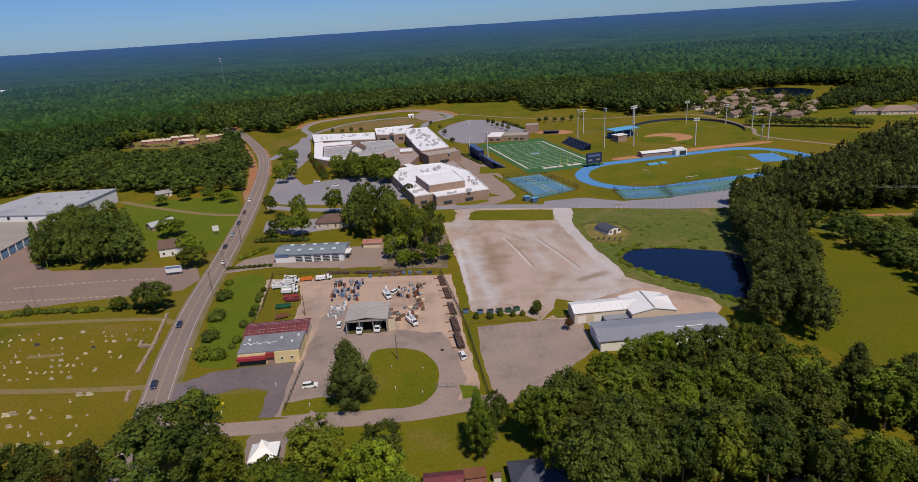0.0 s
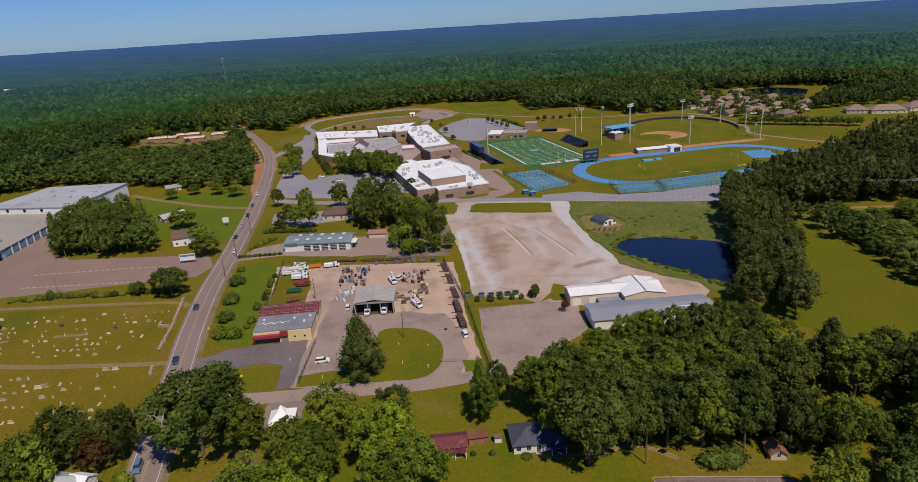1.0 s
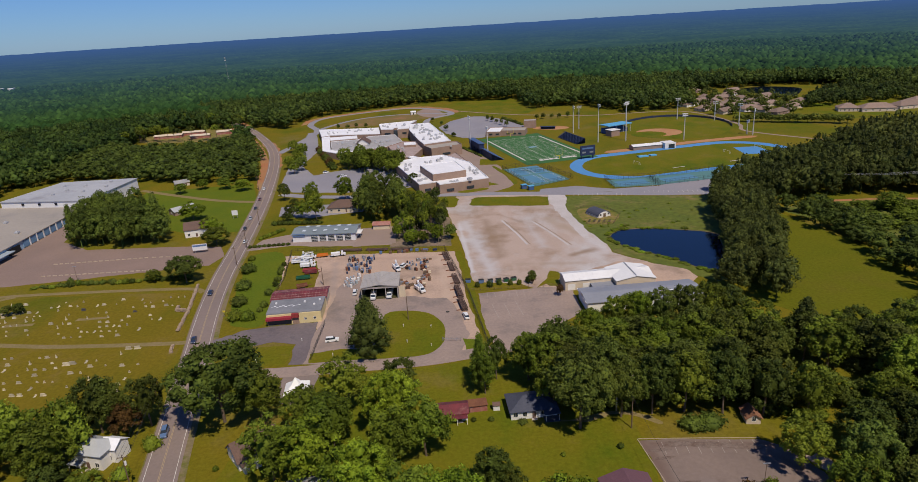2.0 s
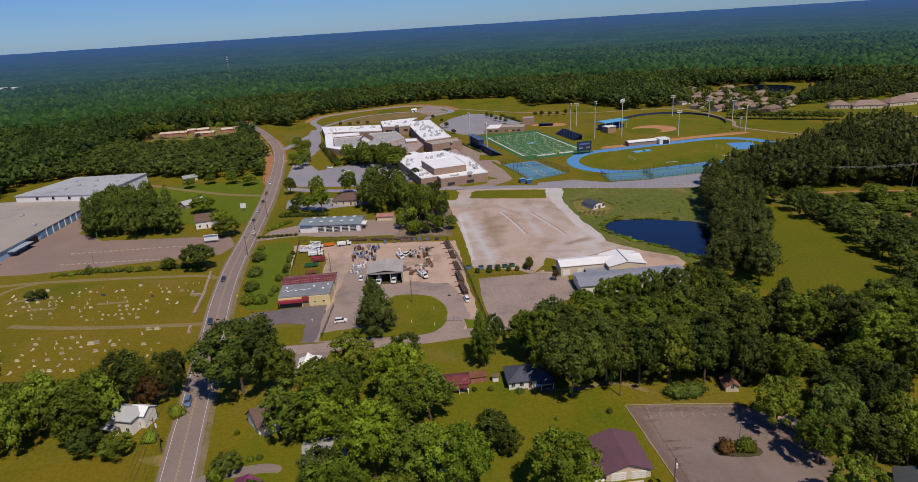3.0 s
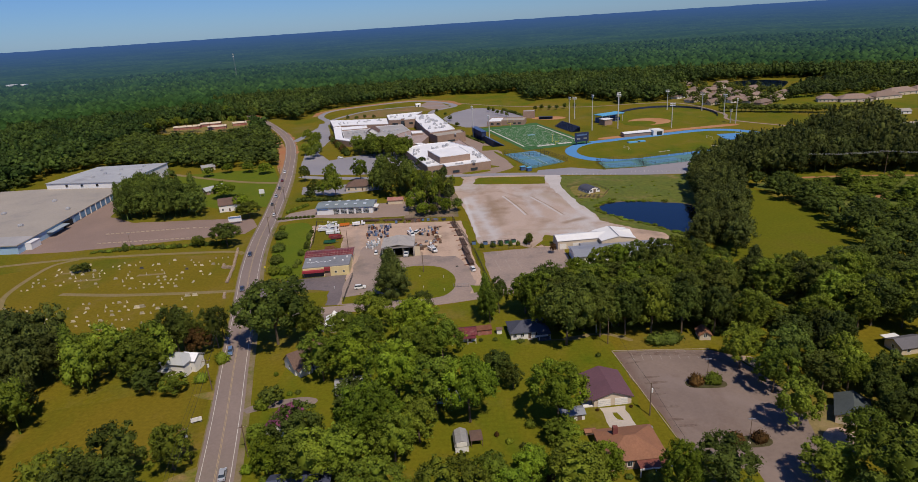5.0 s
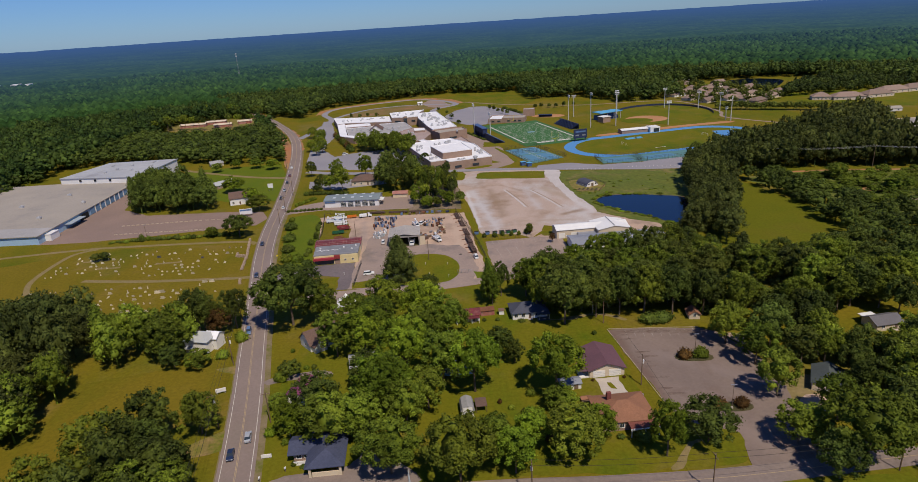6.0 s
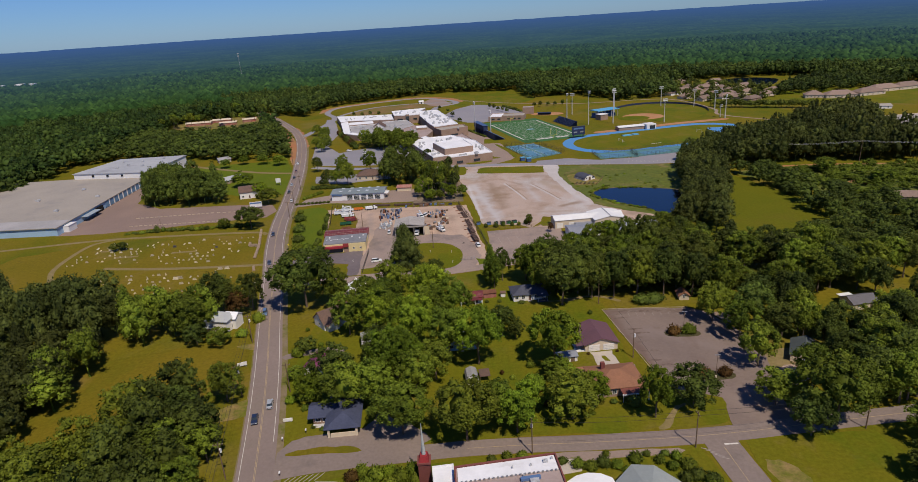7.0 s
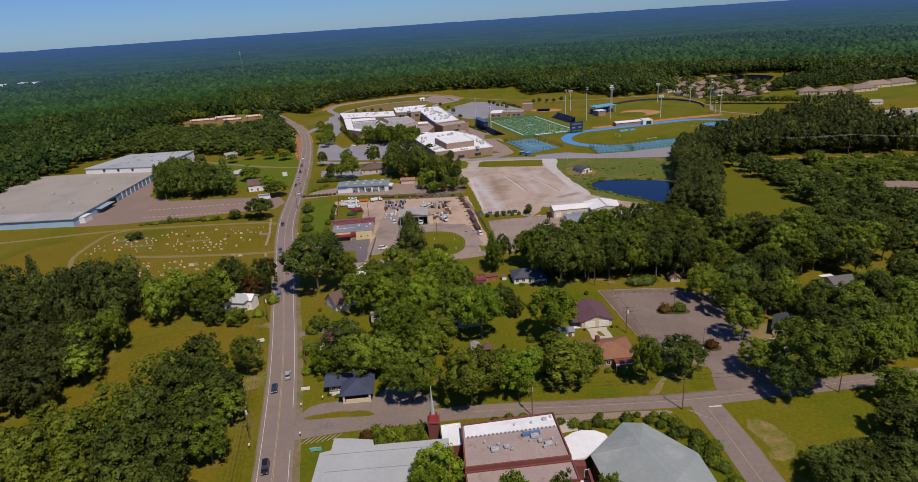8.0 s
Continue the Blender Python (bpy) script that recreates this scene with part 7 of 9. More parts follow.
tagged(polar_sheet("far_ridge", [940, 1700, 2600, 3600, 4880], 62, 298, 120, canopy, DISTANT_HAZED), "far forest ridges with blue summer haze painted into them", "backdrop", kind="structure")

ESTATE = [(262, 596), (276, 584), (330, 566), (384, 620), (380, 690), (345, 760), (280, 780), (262, 700)]
wood("estate_trees", [q for q in scatter(ESTATE, 13.0, 41) if all(math.hypot(q[0] - e[0], q[1] - e[1]) > 9 for e in estate)], "garden trees between estate houses", 18, 6, 11, 6, 9, 0.1, LEAFDARK, 0)
wood("boundary_trees", [(267 + 4.2 * k + tr0.uniform(-1, 1), 546 - 2.3 * k + tr0.uniform(-2, 2)) for tr0 in (random.Random(8),) for k in range(19)], "dark boundary row of evergreen trees", 19, 7, 9, 8, 10, 0.0, LEAFDARK, 1)
wood("home_trees", scatter([(360, 600), (470, 610), (560, 640), (520, 720), (440, 700), (400, 660)], 10.0, 42), "trees behind the care home", 20, 9, 14, 8, 11, 0.1, None, 0)

tr = random.Random(77)
for x, y in ((38.4, 648.8), (42.8, 637.8), (46.5, 626), (50.5, 614.6), (54.5, 601), (-21.9, 667), (-12, 637), (-7, 600), (0, 560), (90, 634), (97.6, 637), (106.8, 637.4), (114.3, 634), (123.7, 635.5), (135.5, 638.6), (-125, 650), (-115, 652), (-106, 655), (-95, 651)):
    tree(x, y, tr.uniform(4.5, 7), tr.uniform(3.6, 5), "broad", tr.randrange(6), LEAFDARK, "small planted dark green tree at the school", "planted trees at the school", tr.uniform(0, 360))
for k in range(13):
    bush(55.6 + 1.25 * k, 655.2 - 4.05 * k, tr.uniform(2.4, 3.6), tr.uniform(4, 5.4), k % 3, LEAFDARK, "dark hedge shrub beside the school car park", "hedge of the school car park")
for k in range(10):
    bush(-106 + 2.9 * k, 308.4 - 0.3 * k, tr.uniform(2.2, 3.2), tr.uniform(3.6, 5), k % 3, LEAFDARK, "dark hedge shrub behind the repair shop", "hedge behind the repair shop")
for k in range(9):
    bush(-123 + 3.4 * k, 528 - 10.2 * k, tr.uniform(5.5, 8), tr.uniform(6, 8.5), k % 3, LEAFDARK if k % 3 else REDLEAF, "tall dark shrub along the school's west side", "shrubs along the school")
for k in range(14):
    bush(7.4 + 1.03 * k, 499.5 - 2.93 * k, 2.0, 3.6, k % 3, LEAFDARK, "clipped dark hedge shrub behind the bleachers", "hedge behind the bleachers")


def grove(pts, hmin, hmax, wmin, wmax, pine, leaves, label, pine_label="", group="trees of the grove"):
    for x, y in pts:
        p = tr.random() < pine
        k = "pine" if p else "broad"
        tree(x, y, tr.uniform(hmin, hmax), tr.uniform(wmin, wmax) * (0.8 if p else 1), k, tr.randrange(4 if p else 6), NEEDLE if p else tr.choice(leaves), (pine_label if p else "") or label, group, tr.uniform(0, 360))


# belt between pond and mown field, grove below the barns, and the corners of the town
wood("tree_belt", scatter(W_BELT, 7.4, 31), "belt of tall dark trees between pond and field", 11, 14, 19, 9, 12.5, 0.10, NEEDLE, 2)
W_GROVE = [(13, 132), (16, 137), (26, 139), (38, 142), (56, 146), (72, 147), (86, 147), (97, 145), (107, 142), (117, 141), (128, 144), (146, 146), (160, 140), (160, 100), (128, 103), (106, 104), (98, 107), (92, 113), (78, 115), (62, 119), (46, 118), (33, 118), (22, 122), (15, 128)]
GLADE = [(83, 123), (106, 123.5), (110, 116), (104, 107), (92, 106), (80, 110)]
GLADE2 = [(155, 146), (166, 162), (170, 150), (160, 140)]
grove(scatter(W_GROVE, 9.2, 32, avoid=(GLADE, GLADE2)), 13.5, 19, 11, 15, 0.06, (LEAF, LEAFDARK, LEAFDARK, LEAF, LEAFDARK), "large dark green tree in the grove below the barns", group="grove below the barns")
for k in range(30):
    a = k / 29
    x, y = 24 + 82 * a, 118.5 - 2.5 * a - 9.5 * max(0.0, a - 0.55) / 0.45 + tr.uniform(-1.6, 2.4)
    tree(x, y, tr.uniform(5.5, 10), tr.uniform(6, 9.5), "broad", tr.randrange(6), tr.choice((LEAF, LEAFDARK, LEAFDARK)), "low leafy tree at the grove's sunny edge", "undergrowth of the grove", tr.uniform(0, 360))
for k in range(16):
    x, y = 74 + 1.1 * k + tr.uniform(-1.5, 1.5), 112 - 0.4 * k + tr.uniform(-2, 2)
    bush(x, y, tr.uniform(1.6, 3.2), tr.uniform(3, 5.5), k % 3, tr.choice((LEAF, LEAFDARK)), "wild shrub at the foot of the grove", "undergrowth of the grove")
W_SIDE = [(86, 84), (90, 93), (101, 94), (102, 76), (122, 62), (146, 64), (146, 36), (97, 34), (95, 54), (98, 66), (89, 72)]
HOUSE_VIEW = [(135, 87), (121, 66), (103, 72), (104, 80), (118, 99)]
SIDE_GAP = [(104, 100), (128, 102), (150, 98), (150, 70), (126, 66), (104, 78)]
grove([q for q in scatter(SIDE_GAP, 8.8, 43) if math.hypot(q[0] - 127, q[1] - 92.5) > 9.5 and not inside(q[0], q[1], [(105, 102), (129, 101), (124, 82), (110, 82)]) and not inside(q[0], q[1], HOUSE_VIEW)], 12, 17, 9, 12, 0.04, (LEAF, LEAFDARK, LEAFDARK), "dark green tree round the hidden house", group="trees by the car park")
grove([(110, 70), (117, 69), (106, 76)], 4.5, 6.5, 7, 9, 0.0, (LEAF, LEAFBRIGHT), "low bright tree before the cream house", group="trees by the car park")
grove(scatter(W_SIDE, 9.2, 33, avoid=(HOUSE_VIEW, [(84, 54), (91, 69), (99, 66), (93, 54)])), 12, 17, 10, 13.5, 0.06, (LEAF, LEAFDARK, LEAFDARK), "dark green tree beside the car park", group="trees by the car park")
for x, y, h, w, lf in ((-41, 92.7, 18, 14, LEAFBRIGHT), (-38, 107, 17, 13, LEAF), (-22.7, 110.2, 19, 15.5, LEAFBRIGHT), (-13.8, 100.5, 18, 13, LEAF), (-26.8, 78.5, 22, 16.5, LEAFBRIGHT), (-37.7, 73.5, 14, 12, LEAFDARK), (-15.6, 72.9, 20, 14, LEAF), (-6.6, 69.6, 20, 15.5, LEAFBRIGHT),
                       (2.3, 86.7, 12, 9.5, LEAFDARK), (6.6, 84.1, 8, 6, LEAFDARK), (-50.6, 60.8, 15, 13, LEAFDARK), (-45, 48.6, 16, 13.5, LEAF), (-31.5, 59.8, 20, 16, LEAFBRIGHT), (-25.5, 53.7, 16, 11.5, LEAF), (-37, 50.3, 16, 12, LEAF), (-21.4, 96.6, 17, 12, LEAF), (-20, 62.5, 14, 11, LEAF)):
    tree(x, y, h, w, "broad", tr.choice((8, 9)) if w > 14.4 else tr.randrange(6), lf, "broad green shade tree among village houses", "village shade trees", tr.uniform(0, 360))
W_LEFT = [(-99, 111), (-108, 111), (-122, 116), (-155, 126), (-210, 126), (-215, 60), (-190, 30), (-146, 30), (-131, 48), (-133, 82), (-128, 93), (-110, 95), (-106, 104)]
cem = scatter(W_LEFT, 9.2, 35)
wood("cemetery_wood_edge", [q for q in cem if q[0] < -140 and q[1] > 84], "tall dark wood beside the cemetery", 22, 18, 25, 10, 14, 0.03, NEEDLE, 2)
rest = [q for q in cem if not (q[0] < -140 and q[1] > 84)]
wood("cemetery_wood", [q for q in rest if q[0] >= -137], "leafy green wood beside the cemetery", 12, 14, 19, 10, 14, 0.03, LEAF, 2)
wood("cemetery_wood_west", [q for q in rest if q[0] < -137], "shaded dark wood west of the field", 24, 13, 18, 9, 13, 0.03, NEEDLE, 2)
W_LEFT2 = [(-80, 54), (-90, 59), (-107, 51), (-120, 38), (-136, 26), (-170, 20), (-170, -30), (-90, -30), (-80, -10), (-77, 8), (-79, 30)]
road_wood = scatter(W_LEFT2, 9.4, 36, avoid=([(-92, 62), (-70, 66), (-66, 44), (-90, 42)],))
wood("roadside_wood", [q for q in road_wood if q[0] < -100], "olive green leafy wood west of the main road", 13, 12, 17, 9, 13, 0.03, LEAF, 2)
wood("roadside_wood_edge", [q for q in road_wood if q[0] >= -100], "dark leafy trees along the main road", 25, 14, 19, 10, 13, 0.03, LEAFDARK, 2)
wood("warehouse_clump", scatter(W_MID, 8.0, 37), "clump of tall green trees beside the warehouse", 14, 15, 21, 9.5, 13, 0.04, LEAFDARK, 2)
W_PINES = [(-34, 314), (-22, 326), (-8, 304), (-5, 264), (-10, 257), (-24, 258), (-33, 268), (-33, 296)]
for x, y in scatter(W_PINES, 5.4, 38):
    if tr.random() < 0.2:
        tree(x, y, tr.uniform(6, 10), tr.uniform(5, 7.5), "broad", tr.randrange(6), tr.choice((LEAF, LEAFBRIGHT, LEAFDARK)), "low leafy tree under the pines", "stand of pines beside the gravel lot", tr.uniform(0, 360))
        continue
    tree(x, y, tr.uniform(10, 17), tr.uniform(3.6, 5.8), "tall", tr.randrange(4), tr.choice((LEAF, NEEDLE, LEAF)), "slender high-crowned pine with a bare stem", "stand of pines beside the gravel lot", tr.uniform(0, 360))
for x, y in [(-334, 644), (-316, 640), (-292, 634), (-281, 640), (-254, 638), (-243, 648), (-236, 660), (-306, 638), (-349, 640), (-341, 652), (-337, 640), (-325, 648), (-345, 626), (-300, 640), (-262, 632)] + scatter([(-345, 725), (-300, 724), (-250, 706), (-246, 720), (-300, 742), (-345, 745)], 9.0, 45):
    tree(x, y, tr.uniform(13, 19), tr.uniform(6, 9), "tall", tr.randrange(4), tr.choice((LEAF, LEAFDARK)), "tall high-crowned tree at the clearing", "tall trees round the clearing", tr.uniform(0, 360))
W_OAKS = [(-57, 297), (-43, 290), (-32, 304), (-35, 332), (-43, 353), (-54, 366), (-61, 347), (-54, 331), (-56, 311)]
wood("school_oaks", scatter(W_OAKS, 11.0, 39), "large dark oaks before the school", 16, 17, 23, 10, 14, 0.03, LEAFDARK, 2)
W_SCHOOL = [(-84, 436), (-62, 424), (-46, 418), (-42, 436), (-50, 456), (-78, 466), (-90, 462)]
wood("school_front_trees", scatter(W_SCHOOL, 7.6, 40), "row of green trees along the school front", 17, 12, 17, 9, 12, 0.03, LEAF, 2)
for x, y, h, w, k, lf in (
    (-71.5, 120.5, 24.5, 26, "broad", LEAFDARK), (-60.5, 119.5, 17, 13.7, "broad", LEAF), (-46.7, 112.5, 16.2, 11.4, "broad", LEAF), (-37.3, 123.4, 16.8, 12.8, "broad", LEAF), (-21.4, 121.5, 16.8, 9.9, "broad", LEAFDARK),
    (-34.2, 154.5, 20, 16, "pine", NEEDLE),
    (1.8, 131.2, 16.8, 6.9, "pine", LEAF), (6.7, 133.6, 15.4, 6.9, "broad", LEAFDARK), (2.8, 126.4, 14, 7, "broad", LEAF), (19.3, 132.7, 15.4, 9.9, "broad", LEAF),
    (26.6, 107.5, 22.4, 17.6, "broad", LEAFDARK), (34.3, 116.6, 22.4, 13.7, "broad", LEAFDARK), (21.2, 116.6, 16.8, 9.9, "broad", LEAF),
    (-125, 228.5, 13, 16, "broad", LEAFDARK), (-141, 232, 6, 7, "broad", LEAF), (-139, 300, 10, 12, "broad", LEAFBRIGHT), (-160.5, 329, 11, 14.4, "broad", LEAFBRIGHT), (-128.6, 278, 10.5, 14.4, "broad", LEAF),
    (-151, 396, 9, 11, "broad", LEAFBRIGHT), (-166, 404, 9, 10, "broad", LEAF), (-184, 408, 8, 9, "broad", LEAFBRIGHT), (-196, 398, 8, 9, "broad", LEAF),
    (-72, 350, 17, 11.5, "broad", LEAF), (-83, 312, 17, 10.5, "broad", LEAF), (-92, 318, 11, 9, "broad", LEAF), (-100, 322, 8, 7, "broad", LEAFDARK), (-56, 322, 11, 11, "broad", LEAF),
    (-126, 466, 13, 11, "broad", LEAF), (-131, 488, 13, 11, "broad", LEAF), (-122, 450, 12, 10, "broad", LEAFDARK), (-134, 510, 12, 11, "broad", LEAF), (-125, 440, 11, 9, "broad", LEAF), (-146, 530, 12, 10, "broad", LEAF),
    (-52, 338, 17, 10, "pine", LEAFDARK), (-133, 458, 12, 9, "broad", LEAF), (56.1, 156.9, 16.8, 10.9, "broad", LEAFBRIGHT), (38.9, 151.7, 14, 9.9, "broad", LEAFBRIGHT), (63.6, 154.8, 18.2, 10.8, "broad", LEAFDARK), (71.7, 154.5, 18.9, 10.8, "broad", LEAFDARK), (79.9, 155.5, 18.9, 10.8, "broad", LEAF), (48.3, 153.5, 16.8, 9.9, "broad", LEAF), (88.3, 158.9, 15.4, 10.9, "broad", LEAFDARK), (38.5, 111.3, 18.2, 11.8, "broad", LEAFDARK), (47, 111.8, 19.6, 11.8, "broad", LEAFDARK), (55.7, 111.8, 19.6, 12.8, "broad", LEAF), (65.3, 109.9, 19.6, 11.8, "broad", LEAFDARK), (75.2, 108, 18.2, 11.8, "broad", LEAFDARK), (84.9, 104.6, 18.2, 11.8, "broad", LEAF), (-22, 402, 9, 8, "broad", LEAFDARK), (-30, 380, 9, 8, "broad", LEAFDARK),
    (16.6, 66.5, 19, 16.5, "broad", LEAFBRIGHT), (16.5, 59, 7, 9, "broad", LEAF), (16.8, 38.9, 14.7, 13.9, "broad", LEAF), (23.8, 43.7, 11.2, 9, "broad", LEAFBRIGHT), (-3.1, 41.2, 13.3, 9.5, "broad", LEAF), (1.5, 34.5, 12.6, 10.5, "broad", LEAFBRIGHT), (-11.7, 32.5, 18, 17, "broad", LEAF), (6.7, 44.2, 11.2, 9, "broad", LEAFBRIGHT),
    (-28.5, 37, 15, 16.5, "broad", LEAF), (38.5, 37, 16.1, 8.9, "broad", LEAFBRIGHT), (50.1, 41.1, 11.9, 13.5, "broad", LEAFDARK), (218, 267, 10, 13, "broad", LEAF), (231, 233, 10, 13, "broad", LEAF), (81.7, 29, 20, 19.5, "broad", LEAF), (73.5, 25.7, 12.6, 11, "broad", LEAFDARK), (92, 2.5, 11, 12, "broad", LEAFDARK), (100, 20, 11, 11.9, "broad", LEAF), (102.7, 36.2, 15.4, 11.9, "broad", LEAF), (-82.1, 58, 14, 10.9, "broad", LEAF), 
    (74.3, 87.3, 15, 11.5, "broad", LEAF), (77.6, 74.1, 14.5, 10.5, "broad", LEAF), (75.9, 58.1, 15, 11, "broad", LEAF), (84.9, 80.4, 16.8, 11.9, "broad", LEAFDARK), (71.2, 38.6, 11.9, 12.5, "broad", LEAF), (85.5, 46.3, 14, 10.9, "broad", LEAF), (99, 54, 13, 10.9, "broad", LEAFDARK), (97, 72, 14, 9.9, "broad", LEAF), (99.5, 62, 12, 9.5, "broad", LEAFDARK), 
    (-63.6, 68, 4.6, 6, "broad", LEAF), (-64, 84, 6, 7, "broad", LEAFDARK), (-57, 54, 11.2, 8, "broad", LEAFBRIGHT), 
    (-92.5, 121, 16.8, 10.5, "broad", LEAFDARK), (-97, 117, 10, 9, "broad", REDLEAF), (-105, 95, 9, 9, "broad", LEAFDARK), (-96.5, 94, 6.5, 9, "broad", LEAF), (-108.3, 99.7, 18.2, 13.8, "broad", LEAF), (-105.4, 119.1, 18.2, 11.8, "broad", LEAFDARK),
    (-89.7, 44, 15.4, 11.9, "broad", LEAFDARK), (-83.8, 36.2, 15.4, 12.9, "broad", LEAFDARK), (-78.4, 31.1, 12.6, 9, "broad", LEAF), (-85.8, 26.5, 15.4, 11.9, "broad", LEAF), (-78.2, 15.2, 14, 9.9, "broad", LEAF),
    (-189, 204, 4.6, 4.6, "broad", LEAFDARK), (-184.8, 205, 4.8, 4.6, "broad", LEAFDARK), (-187, 207.5, 4, 4, "broad", LEAF), (158, 296, 13, 10, "broad", LEAFDARK), (147, 305, 15, 11, "broad", LEAFDARK), (154, 318, 17, 12, "broad", LEAFDARK), (138, 286, 9, 8, "broad", LEAF), (-113, 361, 13, 7.5, "broad", LEAFDARK), (-104, 348, 5, 6, "broad", LEAFDARK), (-90, 338, 17, 10, "broad", LEAF), (-50.9, 95.1, 17.5, 11.8, "broad", LEAF), (-100, 314, 5.5, 7, "broad", LEAFDARK),
    (-104, 121, 15.5, 11.5, "broad", LEAFDARK), (36, 190, 5, 3, "broad", REDLEAF), (27, 203, 6.5, 3.6, "broad", LEAFDARK), (67, -3, 7, 10, "broad", LEAFDARK), (79, -3, 8, 11, "broad", LEAFDARK), (91, 8, 10, 11.5, "broad", LEAFDARK), (73, -4, 8, 11, "broad", LEAFDARK), (82, -6, 10, 13, "broad", LEAFDARK), (66, -9, 9, 11, "broad", LEAFDARK), (75, -12, 9, 12, "broad", LEAFDARK), (-24.6, -10, 15, 8, "broad", LEAFBRIGHT), (-21.2, -2.6, 15.4, 10.9, "broad", LEAFBRIGHT), (-4.5, -13, 15.2, 7.5, "broad", LEAFBRIGHT), (5.6, -13, 14.6, 5.5, "broad", LEAFDARK), (14.6, -13.5, 14.2, 6, "broad", LEAF)):
    tree(x, y, h, w, k, 9 if w > 15 and k == "pine" else tr.choice((8, 9)) if w > 14.5 and k == "broad" else tr.randrange(4 if k == "pine" else 6), lf, "", "single trees", tr.uniform(0, 360))

# ---- vehicles ----
def loft(bm, profile, y0, y1, inset=0.0):
    """A side profile (x, z) swept across the width; inset narrows the upper points."""
    zt = max(p[1] for p in profile)
    zb = min(p[1] for p in profile)
    sides = []
    for y, s in ((y0, 1), (y1, -1)):
        sides.append([bm.verts.new((x, y + s * inset * (z - zb) / (zt - zb), z)) for x, z in profile])
    a, b = sides
    n = len(profile)
    for k in range(n):
        bm.faces.new((a[k], a[(k + 1) % n], b[(k + 1) % n], b[k]))
    bm.faces.new(a[::-1]), bm.faces.new(b)
    bmesh.ops.recalc_face_normals(bm, faces=bm.faces)
    return bm


CAR_BODY = [(-2.25, 0.32), (2.2, 0.32), (2.28, 0.62), (2.1, 0.82), (1.0, 0.98), (-1.8, 1.0), (-2.25, 0.9), (-2.32, 0.6)]
CAR_CABIN = [(1.0, 0.96), (0.35, 1.42), (-1.2, 1.46), (-1.75, 0.98)]
SUV_BODY = [(-2.4, 0.36), (2.35, 0.36), (2.42, 0.75), (2.25, 1.0), (1.15, 1.12), (-2.3, 1.12), (-2.42, 0.8)]
SUV_CABIN = [(1.15, 1.1), (0.55, 1.72), (-2.0, 1.76), (-2.3, 1.1)]
wheel_mesh = mesh_of("wheel", bars(((0, -0.11, 0), (0, 0.11, 0), 0.34, 0.34, 12)), TYRE)
rim_mesh = mesh_of("rim", bars(((0, -0.125, 0), (0, 0.125, 0), 0.2, 0.2, 8)), STEEL)
lamp_mesh = mesh_of("headlight", boxes((0, 0, 0, 0.06, 0.36, 0.14)), SKYLIGHT)
tail_mesh = mesh_of("tail_light", boxes((0, 0, 0, 0.06, 0.3, 0.16)), P_RED)
car_cache = {}


def car(x, y, turn, colour, label, suv=False, z=0.09, group="cars"):
    """A car facing local +x."""
    ob = thing("car", x, y, z, turn, label, "car", group)
    key = (colour.name, suv)
    if key not in car_cache:
        prof, cab = (SUV_BODY, SUV_CABIN) if suv else (CAR_BODY, CAR_CABIN)
        car_cache[key] = [mesh_of("body", loft(bmesh.new(), prof, -0.9, 0.9, 0.08), colour), mesh_of("window_band", loft(bmesh.new(), cab, -0.8, 0.8, 0.16), GLASS),
                          mesh_of("roof", boxes(((cab[1][0] + cab[2][0]) / 2, 0, cab[1][1] - 0.0, cab[1][0] - cab[2][0] - 0.05, 1.24, 0.07)), colour)]
    for n, m in zip(("body", "window_band", "roof"), car_cache[key]):
        part(n, m, None, ob)
    for u in (-1.42, 1.42):
        for v in (-0.82, 0.82):
            w = part("wheel", wheel_mesh, None, ob)
            w.location = (u, v, 0.34)
            part("rim", rim_mesh, None, w)
    for v in (-0.6, 0.6):
        part("headlight", lamp_mesh, None, ob).location = (2.27 if not suv else 2.4, v, 0.64)
        part("tail_light", tail_mesh, None, ob).location = (-2.3 if not suv else -2.4, v, 0.7)
    return ob


